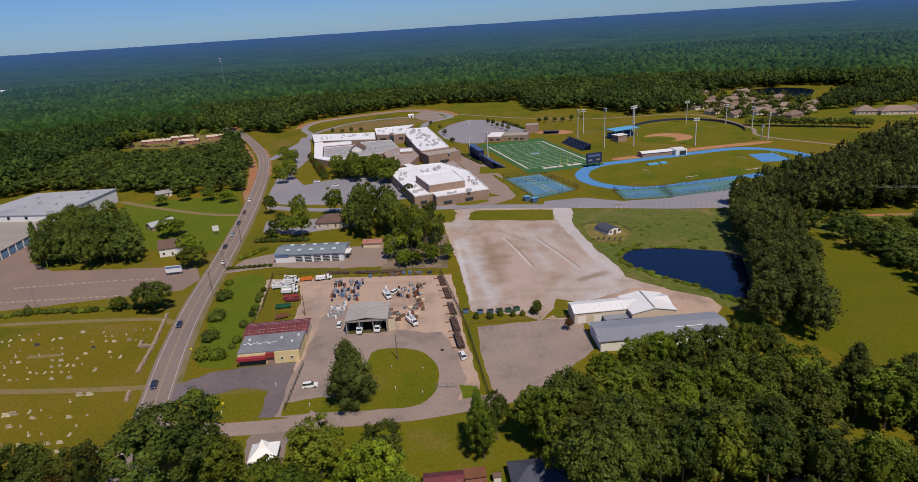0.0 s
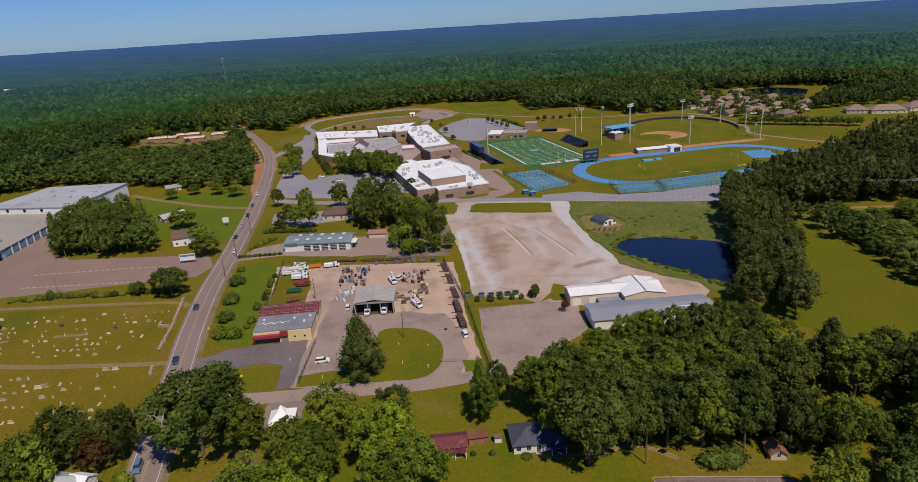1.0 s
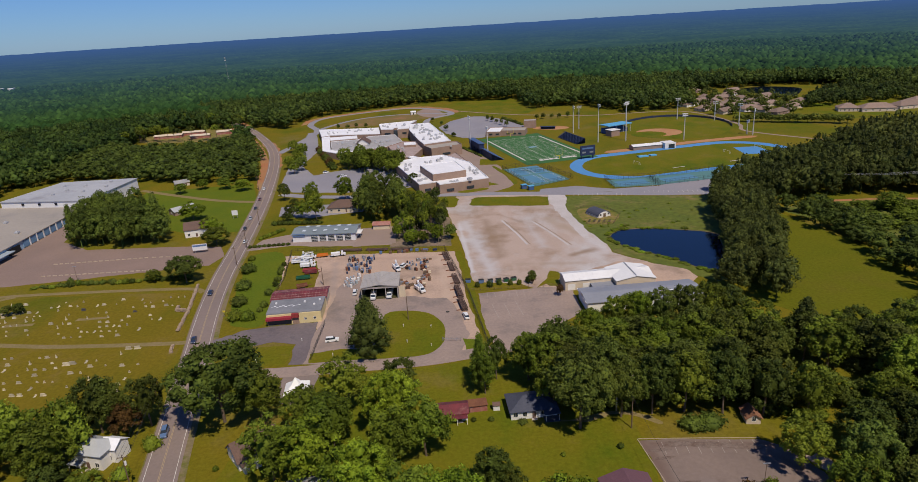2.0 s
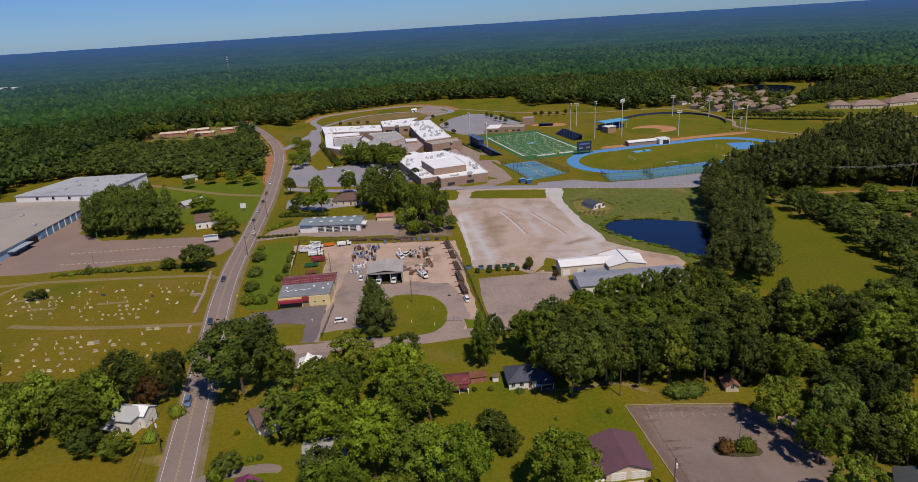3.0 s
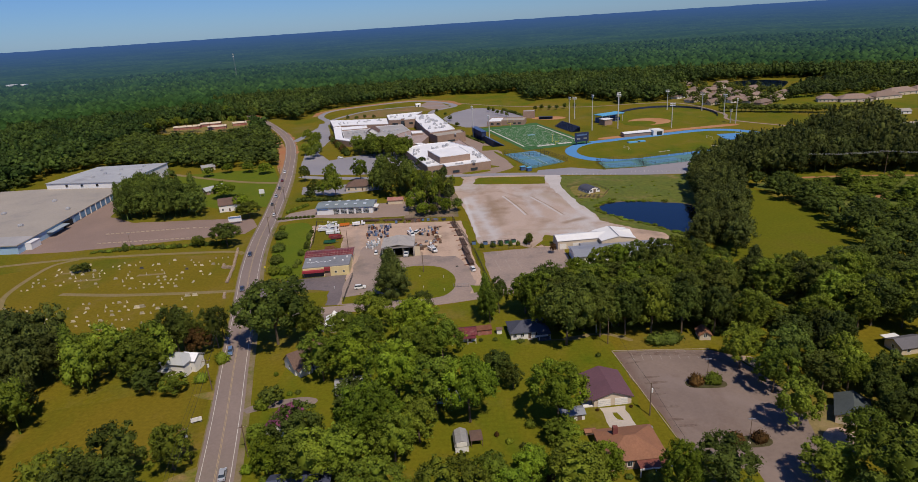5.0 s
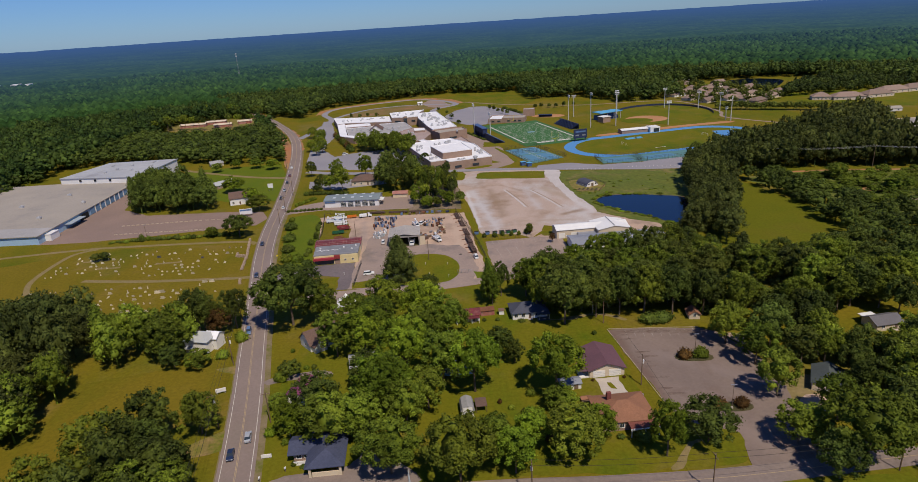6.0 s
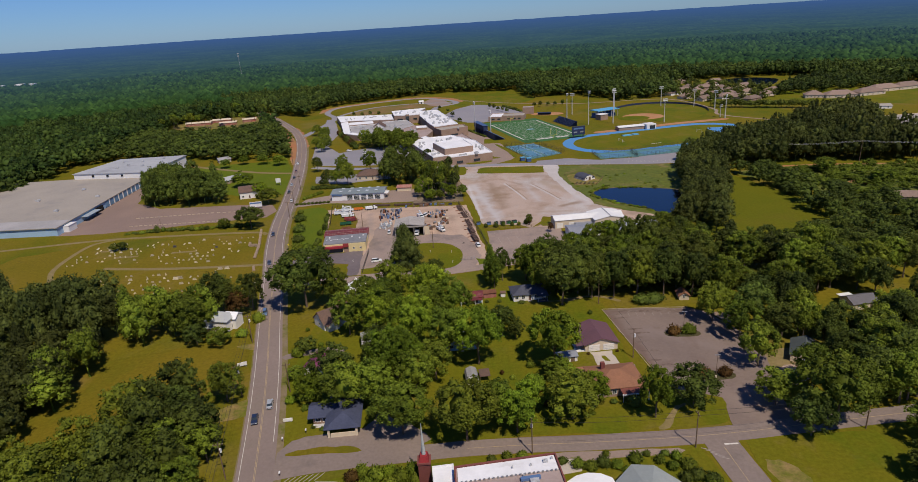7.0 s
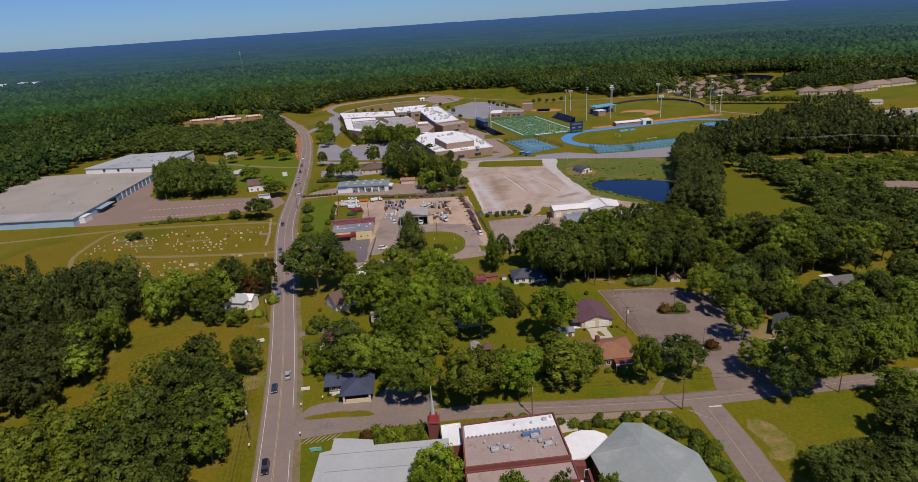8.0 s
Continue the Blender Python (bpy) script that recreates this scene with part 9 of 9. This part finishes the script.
stone_meshes = [mesh_of("gravestone", gravestone(k), STONE) for k in range(5)]
dark_mesh = mesh_of("gravestone", gravestone(3), DARKSTONE)
gr = random.Random(42)
CEM_N = [(-118, 212), (-122, 178), (-205, 183), (-212, 196), (-196, 216)]
CEM_S = [(-108, 164), (-112, 140), (-200, 142), (-205, 170)]
count = 0
for poly, rows, y0 in ((CEM_N, 9, 180), (CEM_S, 7, 141)):
    for j in range(rows):
        y = y0 + j * 4.1
        x = -206.0
        while x < -106:
            x += gr.choice((2.6, 2.6, 3.4, 5.2, 8.5, 12.0))
            py = y + gr.uniform(-0.5, 0.5) - 0.03 * (x + 150)
            if inside(x, py, poly) and gr.random() < 0.78:
                k = gr.choice((0, 0, 1, 1, 2, 3, 3, 4))
                d = gr.random() < 0.03
                ob = tagged(new("gravestone", dark_mesh if d else stone_meshes[k]), "dark granite gravestone on dry grass" if d else ("pale upright gravestone on dry grass", "small rounded pale gravestone", "pale ledger grave with headstone", "wide pale family gravestone", "pale pointed grave marker")[k], "gravestone", "gravestones")
                ob.matrix_basis = pose(x, py, 0.03, 0, gr.uniform(-2, 2), 2 + gr.uniform(-6, 6))
                ob.scale = (gr.uniform(0.6, 0.95),) * 3
                count += 1
for x in (-121.9, -118.8):
    ob = tagged(new("gravestone", stone_meshes[3]), "large bright white family gravestone beside the lane", "gravestone", "gravestones")
    ob.matrix_basis, ob.scale = pose(x, 168.2, 0.03, 0, 0, 3), (1.1, 1.1, 1.0)
for x, y in ((-137.2, 159.8), (-139, 159.2)):
    ob = tagged(new("gravestone", stone_meshes[3]), "large bright white family gravestone", "gravestone", "gravestones")
    ob.matrix_basis, ob.scale = pose(x, y, 0.03, 0, 0, 3), (1.2, 1.2, 1.1)
for x, y in ((-150, 196), (-178, 194), (-190, 205)):
    patch("grave_plot", [(x - 6, y - 1.2), (x + 6, y - 0.6), (x + 6, y + 1.4), (x - 6, y + 0.8)], 0.045, WORN, "worn gravel family grave plot", "ground")
stone_block = mesh_of("stone", box(bmesh.new(), 0, 0, 0, 0.95, 0.7, 0.42, 0, 0.86), WALLSTONE)
wall_ob = thing("stone_wall", -112, 196, 0, 0, "low rough stone wall along the cemetery's road side", "stone wall")
for (x0, y0), (x1, y1), tiers in (((-118.6, 225.5), (-112, 197), 2), ((-112, 197), (-109.3, 180), 2), ((-106.6, 169), (-104.8, 163), 2), ((-112, 197), (-117.2, 198.4), 3), ((-117.2, 198.4), (-117.6, 201.4), 3)):
    n = int(math.hypot(x1 - x0, y1 - y0) / 0.95)
    for k in range(n):
        for j in range(tiers if k % 5 else tiers - 1):
            b = part("stone", stone_block, None, wall_ob)
            a = (k + 0.5 + 0.4 * (j % 2)) / n
            b.matrix_local = pose(x0 + (x1 - x0) * a + 112 + gr.uniform(-0.1, 0.1), y0 + (y1 - y0) * a - 196 + gr.uniform(-0.1, 0.1), 0.02 + 0.39 * j, 0, 0, math.degrees(math.atan2(y1 - y0, x1 - x0)) + gr.uniform(-14, 14))
            b.scale = (gr.uniform(0.9, 1.25), gr.uniform(1.2, 1.9), gr.uniform(0.95, 1.3))

# ---- car park details ----
stop_mesh = mesh_of("wheel_stop", box(bmesh.new(), 0, 0, 0, 2.0, 0.34, 0.4, 0, 0.85), surface("weathered_concrete_stop", (0.46, 0.36, 0.27), (0.34, 0.27, 0.20), 0.5))
for x0, x1, y0, y1, n in ((-205, -160, 263.9, 265.3, 17), (-156, -142, 265.1, 264.4, 5), (-201.4, -150, 247.7, 247.0, 19)):
    for k in range(n):
        a = k / (n - 1)
        ob = tagged(new("wheel_stop", stop_mesh), "pale weathered wheel stop in a row on the old car park", "wheel stop", "wheel stops")
        ob.matrix_basis = pose(x0 + (x1 - x0) * a, y0 + (y1 - y0) * a, 0.05, 0, 0, gr.uniform(-7, 7))


def stall_lines(x, y, turn, n, gap, length, material, label, top=0.075, width=0.12):
    ob = thing("stall_marking", x, y, 0, turn, label, "stall marking")
    for k in range(n):
        part("stall_line", boxes((k * gap, 0, 0, width, length, top)), material, ob)
    return ob


stall_lines(8, 194.6, 0, 11, 2.9, 4.6, FADED, "faded white stall lines on the paved lot", 0.066)
stall_lines(10, 180, 8, 3, 4.6, 12, FADED, "faded long lines on the paved lot", 0.066, 0.16)
stall_lines(45.5, 97.6, -3, 9, 2.8, 4.8, FADED, "faded stall lines on the old lot", 0.07)
stall_lines(70, 333, -14, 12, 2.8, 5.0, LINEWHITE, "white stall lines by the courts", 0.1)
stall_lines(112, 330, -12, 18, 2.8, 5.2, LINEWHITE, "white stall lines by the courts", 0.1)
stall_lines(118, 342, 12, 15, 2.8, 5.2, LINEWHITE, "white stall lines by the courts", 0.1)
stall_lines(-100, 392, 6, 22, 2.9, 5.0, FADED, "white stall lines before the school", 0.072)
stall_lines(-86, 420, 12, 10, 2.9, 5.0, FADED, "white stall lines before the school", 0.072)
for x0, y0, x1, y1 in ((22, 290, 31, 250), (38, 285, 50, 246)):
    tagged(new("tyre_ruts", ribbon_mesh("tyre_ruts", rounded([(x0, y0), ((x0 + x1) / 2 + 0.5, (y0 + y1) / 2), (x1, y1)], False, 8), -0.5, 0.5, 0.062, PALE)), "pale worn ridge in the gravel", "ruts", kind="structure")
    tagged(new("tyre_ruts", ribbon_mesh("tyre_ruts", rounded([(x0 + 1.4, y0), ((x0 + x1) / 2 + 1.9, (y0 + y1) / 2), (x1 + 1.4, y1)], False, 8), -0.25, 0.25, 0.06, surface("rut_earth", (0.27, 0.20, 0.15), (0.23, 0.17, 0.125), 0.2))), "dark rut in the gravel", "ruts", kind="structure")


stain = surface("tyre_stain", (0.128, 0.086, 0.068), (0.185, 0.142, 0.120), 0.5, 0.9, 1.5, 0.25)
for k in range(13):
    y = 97 - 2.9 * k
    x = 41.2 + (101.5 - y) * 0.125
    L = gr.uniform(2.0, 8.0)
    if gr.random() < 0.35:
        continue
    patch("stall_stain", [(x, y - 0.35), (x + L * 0.6, y - 0.5), (x + L, y - 0.1 + gr.uniform(-0.3, 0.3)), (x + L * 0.7, y + 0.5), (x, y + 0.45)], 0.066, stain, "brown tyre stain across an old stall", "stain", 3, 0.4)
for x, y, w, d in ((50, 98.6, 5, 1.2), (58, 97.8, 6, 1.4), (66, 96.6, 5, 1.5)):
    patch("stall_stain", [(x - w, y - d * 0.4), (x, y - d), (x + w, y - d * 0.3), (x + w * 0.5, y + d * 0.7), (x - w * 0.6, y + d)], 0.064, stain, "brown stain on the old car park", "stain", 4, 1.2)

# ---- poles, wires, lights ----
def stadium_light(x, y, h, turn, label="tall pale steel pole with floodlight bank"):
    ob = thing("floodlight_pole", x, y, 0, turn, label, "floodlight", "stadium floodlights")
    part("mast", bars(((0, 0, 0), (0, 0, h), 0.5, 0.26, 8)), POLEGREY, ob)
    for j in range(2):
        part("crossarm", boxes((0, 0, h - 0.6 - 1.5 * j, 4.4, 0.3, 0.3)), POLEGREY, ob)
        for k in range(5):
            part("lamp_head", boxes((-1.9 + 0.95 * k, -0.35, h - 0.8 - 1.5 * j, 0.7, 0.5, 0.8)), WHITEMETAL, ob)
    return ob


for x, y, h, t in ((13.4, 490, 29, -76), (26.6, 468, 23, -76), (121.9, 490, 32, 100), (145.4, 489.7, 32.6, 30), (110.7, 540, 25, 100), (190.1, 476.8, 22, 0), (221.7, 580.5, 20.7, 180), (250.6, 561, 18, 150), (258, 525.7, 20, 120), (248.4, 478.8, 22, 60), (120, 560, 22, 150), (165, 560, 22, 180), (246.2, 484.7, 12, 40)):
    stadium_light(x, y, h, t)


def utility_pole(x, y, h, turn, label="weathered wooden utility pole with crossarm", can=True, arm=True):
    ob = thing("utility_pole", x, y, 0, turn, label, "utility pole", "utility poles")
    part("pole", bars(((0, 0, 0), (0, 0, h), 0.17, 0.11, 8)), TIMBER, ob)
    if arm:
        part("crossarm", boxes((0, 0, h - 0.8, 2.4, 0.12, 0.14)), TIMBER, ob)
        for u in (-1.1, -0.4, 0.4, 1.1):
            part("insulator", bars(((u, 0, h - 0.66), (u, 0, h - 0.42), 0.06, 0.04, 6)), STONE, ob)
    if can:
        part("transformer_can", bars(((0.36, 0, h - 3.0), (0.36, 0, h - 1.9), 0.26, 0.26, 9)), WHITEMETAL, ob)
    return ob


def wires(pts, h, label, offsets=(-1.0, 0.0, 1.0), sag=0.8, drop=0.0, material=TYRE, r=0.03):
    ob = thing("power_wire", pts[0][0], pts[0][1], 0, 0, label, "wire", "overhead wires")
    ox, oy = pts[0]
    for (x0, y0), (x1, y1) in zip(pts, pts[1:]):
        n = math.hypot(x1 - x0, y1 - y0)
        nx, ny = -(y1 - y0) / n, (x1 - x0) / n
        for o in offsets:
            bm, last = bmesh.new(), None
            for k in range(9):
                a = k / 8
                p = (x0 + (x1 - x0) * a + nx * o - ox, y0 + (y1 - y0) * a + ny * o - oy, h - drop - 4 * sag * a * (1 - a))
                if last:
                    tube(bm, last, p, r, r, 4)
                last = p
            part("span", bm, material, ob)
    return ob


WEST_POLES = [(-64, -20), (-71.4, 24), (-78.4, 60), (-85.2, 94), (-92.6, 127)]
for k, (x, y) in enumerate(WEST_POLES):
    utility_pole(x, y, 11, 12)
wires(WEST_POLES, 10.5, "thin dark overhead wires along the main road")
wires(WEST_POLES, 8.4, "thick dark telephone cable along the main road", (0.0,))
for x, y in ((-64.2, 61), (-115.3, 310), (-110.8, 271), (-107.6, 245), (-140, 395)):
    utility_pole(x, y, 10, 10, "slim wooden pole beside the road", False)
wires([(-107.6, 245), (-110.8, 271), (-115.3, 310), (-140, 395)], 9.6, "thin dark wires beside the bend of the road", (-0.6, 0.6), 0.9)
utility_pole(-61.1, 215.5, 9, 20, "plain wooden service pole in the utility yard", False, False)
STREET = [(4.2, 25.8), (44.2, 24.2), (88, 27)]
for x, y in STREET:
    utility_pole(x, y, 10.5, 90, "weathered wooden utility pole by the street", x < 10)
wires(STREET, 10.0, "thin dark overhead wires along the street", (-0.9, 0.9))
for x, y, h, c in ((41.4, 67.5, 10.1, True), (39.9, 106.3, 9.8, False), (-22.6, 177.6, 9.5, False)):
    utility_pole(x, y, h, 20, "plain wooden service pole on the grass", c, False)
wires([(39.9, 106.3), (41.4, 67.5), (44.2, 24.2)], 9.6, "single service wire between poles", (0.0,), 1.0)
for x, y, lab in ((61.4, 53.4, "slim lamp post on a kerbed island"), (62.2, 81.2, "slim lamp post on a kerbed island"), (-179.2, 238.0, "double-headed lamp post beside the old car park")):
    ob = thing("lamp_post", x, y, 0.05, 0, lab, "lamp post", "lamp posts")
    part("base", boxes((0, 0, 0, 0.5, 0.5, 0.8)), CONCRETE, ob)
    part("post", bars(((0, 0, 0.8), (0, 0, 7.6), 0.09, 0.06, 7)), TIMBER, ob)
    part("lamp_head", boxes((0.4, 0, 7.5, 0.9, 0.3, 0.14), (-0.4, 0, 7.5, 0.9, 0.3, 0.14)), STEEL, ob)
LINE = [(150, 312), (186, 300), (250, 283), (328, 262)]
for x, y in LINE[1:]:
    utility_pole(x, y, 15, -30, "tall wooden power-line pole in a cleared strip", False)
wires(LINE[1:], 14.5, "pale overhead power lines above the trees", (-1.8, 0.0, 1.8), 1.6, material=POLEGREY, r=0.032)

mast = thing("radio_mast", -471, 1340, rise(-471, 1340), 20, "tall steel lattice radio mast above the forest", "radio mast")
H = 62
for a in range(3):
    an = math.tau * a / 3
    part("leg", bars(((1.4 * math.cos(an), 1.4 * math.sin(an), 0), (0.8 * math.cos(an), 0.8 * math.sin(an), H), 0.12, 0.09, 5)), STEEL, mast)
for k in range(16):
    z0, z1 = H * k / 16, H * (k + 1) / 16
    for a in range(3):
        an, bn = math.tau * a / 3, math.tau * (a + 1) / 3
        part("brace", bars(((1.2 * math.cos(an), 1.2 * math.sin(an), z0), (1.1 * math.cos(bn), 1.1 * math.sin(bn), z1), 0.06, 0.06, 4)), STEEL, mast)
for z in (54, 59):
    part("antenna_ring", bars(((0, 0, z), (0, 0, z + 1.6), 1.8, 1.8, 8)), POLEGREY, mast)

# ---- sports ground fittings ----
def ring_fence(pts, h, label, gap=3.2, step=1.1):
    return fence(pts + pts[:1], h, gap, FENCEMESH, label, "court_fence", 3, "court fences", step, 1.25)


ring_fence([(33.4, 412), (59.6, 418.6), (77, 371), (48, 355)], 3.2, "tall dark wire fence round the tennis courts")
ring_fence([(96, 363), (97, 341), (124, 339.6), (124, 361)], 3.2, "tall dark wire fence round the hard courts")
ring_fence([(126, 362), (126, 342), (164, 348), (177, 372)], 3.2, "tall dark wire fence round the hard courts")
fence([(41, 398), (67, 397)], 3.0, 3.0, FENCEMESH, "dark wire fence between tennis courts", wires=1.0, thick=2.0)
out = oval(205, 540, 49, 61, -20, 40)
fence(out[:22], 2.2, 5, NAVY, "dark outfield fence of the baseball ground", thick=2.2, screen=NAVY)
for s in (-1, 1):
    gx, gy = on_field(0, s * 55)
    ob = thing("goal_post", gx, gy, 0, FT, "yellow football goal post", "goal post", "goal posts")
    part("stem", bars(((0, 0, 0), (0, 0, 3.0), 0.14, 0.14, 6)), P_YELLOW, ob)
    part("crossbar", bars(((-2.9, 0, 3.0), (2.9, 0, 3.0), 0.1, 0.1, 6)), P_YELLOW, ob)
    for u in (-2.9, 2.9):
        part("upright", bars(((u, 0, 3.0), (u, 0, 9.0), 0.09, 0.07, 6)), P_YELLOW, ob)
for x, y, t in ((128, 400, 13), (200, 418, 13), (228, 428, 13)):
    ob = thing("soccer_goal", x, y, 0.085, t, "white soccer goal on the track's infield", "goal", "soccer goals")
    part("frame", bars(((0, -3.6, 0), (0, -3.6, 2.4), 0.07, 0.07, 5), ((0, 3.6, 0), (0, 3.6, 2.4), 0.07, 0.07, 5), ((0, -3.6, 2.4), (0, 3.6, 2.4), 0.07, 0.07, 5), ((0, -3.6, 2.4), (1.6, -3.6, 0), 0.05, 0.05, 5), ((0, 3.6, 2.4), (1.6, 3.6, 0), 0.05, 0.05, 5)), WHITEMETAL, ob)
for x, y, w, d, t in ((140, 424, 8, 4, 13), (148, 426, 5, 4, 13)):
    ob = thing("landing_mat", x, y, 0.085, t, "blue foam landing mat on the infield", "mat", "landing mats")
    part("mat", boxes((0, 0, 0, w, d, 0.7)), CANVASBLUE, ob)
for x, y, L in ((152, 383, 9), (196, 392, 11)):
    ob = thing("bench", x, y, 0.085, 12, "long white bench beside the track", "bench", "track benches")
    part("seat", boxes((0, 0, 0.4, L, 0.5, 0.08)), WHITEMETAL, ob)
    for u in (-0.45, 0, 0.45):
        part("leg", boxes((u * L, 0, 0, 0.1, 0.4, 0.4)), STEEL, ob)
ob = thing("dugout", 92, 571, 0, -14, "low dark roofed dugout by the softball infield", "dugout")
part("wall", boxes((0, 2, 0, 14, 0.3, 2.4)), NAVY, ob)
part("roof", boxes((0, 0, 2.4, 15, 4.4, 0.2)), NAVY, ob)
for k, (x, y, t) in enumerate(((42, 354, 15), (46, 350, 15))):
    ob = thing("kiosk", x, y, 0.06, t, "small blue ticket kiosk", "kiosk", "kiosks")
    part("wall", boxes((0, 0, 0, 3.2, 2.6, 2.5)), STANDBLUE, ob)
    part("roof", boxes((0, 0, 2.5, 3.8, 3.2, 0.25)), CANVASBLUE, ob)

# ---- signs, tent and small things ----
def board_sign(x, y, turn, w, h, z, face, band, label):
    ob = thing("sign", x, y, 0, turn, label, "sign", "roadside signs")
    part("board", boxes((0, 0, z, w, 0.3, h)), face, ob)
    if band:
        part("sign_bar", boxes((0, -0.17, z + h * 0.62, w * 0.94, 0.05, h * 0.28)), band, ob)
    for u in (-w * 0.36, w * 0.36):
        part("post", boxes((u, 0.02, 0, 0.2, 0.2, z)), STEEL, ob)
    return ob


board_sign(-133.6, 268.4, 8, 7.2, 3.2, 1.4, WHITEMETAL, P_BLUE, "broad white roadside sign with a blue band")
board_sign(-134.6, 327.2, 8, 3.4, 3.0, 2.0, WHITEMETAL, None, "white roadside sign on posts")
board_sign(-83.6, 77.4, 20, 3.0, 1.2, 0.6, WHITEWALL, None, "low white sign board on grass")
board_sign(-61.2, 45.8, 6, 2.6, 0.9, 0.3, WHITEWALL, None, "low white sign with posts by the road")
board_sign(-52.6, 17.2, 4, 3.0, 1.0, 0.3, surface("green_banner", (0.10, 0.32, 0.22), (0.2, 0.42, 0.42), 0.9), None, "green and blue banner on the church lawn")
for x, y in ((-95, 190), (-72, 155)):
    ob = thing("road_sign", x, y, 0, 10, "small yellow road sign on a post", "road sign", "road signs")
    part("post", bars(((0, 0, 0), (0, 0, 2.0), 0.05, 0.05, 6)), STEEL, ob)
    part("plate", boxes((0, 0, 2.0, 0.75, 0.05, 0.75)), P_YELLOW, ob)
tent = thing("marquee_tent", -53, 130.6, 0, 6, "bright white peaked marquee tent on gravel", "tent")
bm = bmesh.new()
e = [bm.verts.new(v) for v in ((-4.2, -4.2, 2.6), (4.2, -4.2, 2.6), (4.2, 4.2, 2.6), (-4.2, 4.2, 2.6))]
m = [bm.verts.new(v) for v in ((-1.5, -1.5, 4.0), (1.5, -1.5, 4.0), (1.5, 1.5, 4.0), (-1.5, 1.5, 4.0))]
tp = bm.verts.new((0, 0, 5.6))
b0 = [bm.verts.new((v.co.x, v.co.y, 2.2)) for v in e]
for k in range(4):
    bm.faces.new((e[k], e[(k + 1) % 4], m[(k + 1) % 4], m[k]))
    bm.faces.new((m[k], m[(k + 1) % 4], tp))
    bm.faces.new((b0[k], b0[(k + 1) % 4], e[(k + 1) % 4], e[k]))
tent.scale = (0.85, 0.85, 1.25)
part("canopy", bm, surface("white_canvas", (0.82, 0.82, 0.82), (0.78, 0.78, 0.78), 0.2, 0.7, 1.0, 0.03), tent)
for u in (-4, 4):
    for v in (-4, 4):
        part("pole", bars(((u, v, 0), (u, v, 2.4), 0.06, 0.06, 6)), STEEL, tent)
for x, y, lab in ((-24, 172, "white"), (-22, 160, "white"), (-14, 170, "white"), (-13.6, 156.6, "white"), (-76, 158, "white"), (-72, 153, "white"), (-46.6, 154, "white"), (-59.6, 166, "white")):
    ob = thing("marker_post", x, y, 0.06, 0, "short white marker post on the lawn", "post", "marker posts")
    part("post", boxes((0, 0, 0, 0.14, 0.14, 0.9)), WHITEWALL, ob)
    part("cap", boxes((0, 0, 0.9, 0.3, 0.3, 0.2)), WHITEMETAL, ob)
for x, y in ((-70.6, 20.4), (-58.0, 23.8), (-55, 40.2), (-60.6, 37.2), (-66.4, 71)):
    ob = thing("letter_box", x, y, 0.03, 0, "small white letter box on a post", "letter box", "letter boxes")
    part("post", boxes((0, 0, 0, 0.12, 0.12, 1.0)), TIMBER, ob)
    part("box", boxes((0, 0, 1.0, 0.35, 0.6, 0.35)), WHITEMETAL, ob)
ob = thing("meter_cabinet", 39.4, 60.4, 0.04, 5, "tall dark grey cabinet beside the driveway", "cabinet")
part("body", boxes((0, 0, 0, 0.8, 0.7, 1.7)), GREYMETAL, ob)
part("lid", boxes((0, 0, 1.7, 0.9, 0.8, 0.08)), STEEL, ob)
hatch = thing("hatch", -8, 182, 0.062, 0, "dark round manhole cover in asphalt", "manhole")
part("cover", bars(((0, 0, 0), (0, 0, 0.03), 0.7, 0.7, 12)), TYRE, hatch)
dead = thing("dead_tree", 38.0, 114.4, 0, 30, "bare grey dead branches leaning from the grove", "tree")
part("limb", bars(((0, 0, 0), (-1, -1, 6), 0.3, 0.22, 6), ((-1, -1, 6), (1.5, -2.5, 10), 0.2, 0.12, 6)), DEADWOOD, dead)
for a, b in (((1.5, -2.5, 10), (4.5, -3, 12.5)), ((-1, -1, 6), (-3.5, -2.5, 10.5)), ((1, -2.2, 9), (3.5, -4, 9.8)), ((0, -1.8, 8), (0.6, -3.2, 11.8)), ((4, -3, 12), (6, -3.4, 11.6))):
    part("branch", bars((a, b, 0.13, 0.05, 5)), DEADWOOD, dead)
hut = thing("field_hut", -47.1, 737.4, 0.06, 10, "tiny white hut beside the upper lot", "hut")
part("wall", gable_walls(bmesh.new(), 6, 5, 3.0, 1.2), WHITEWALL, hut)
part("roof", gable(bmesh.new(), 6, 5, 3.0, 1.2, 0.4), WHITEMETAL, hut)
part("door", boxes((0, -2.56, 0, 1.4, 0.1, 2.2)), GLASS, hut)
fence([(63.6, 301), (70, 305), (81, 302), (86, 288), (78.4, 272.6), (65, 275)], 1.2, 3.0, TIMBER, "low wooden fence round the hut's garden", thick=1.4)
for k in range(5):
    bed = thing("garden_bed", 67.5 + 2.5 * k, 279.5 - 0.55 * k, 0.06, 66, "raised brown garden bed by the hut", "garden bed", "garden beds")
    part("frame", boxes((0, 0, 0, 4.4, 1.2, 0.35)), TIMBER, bed)
    part("soil", boxes((0, 0, 0.3, 4.2, 1.0, 0.08)), FLOOR, bed)
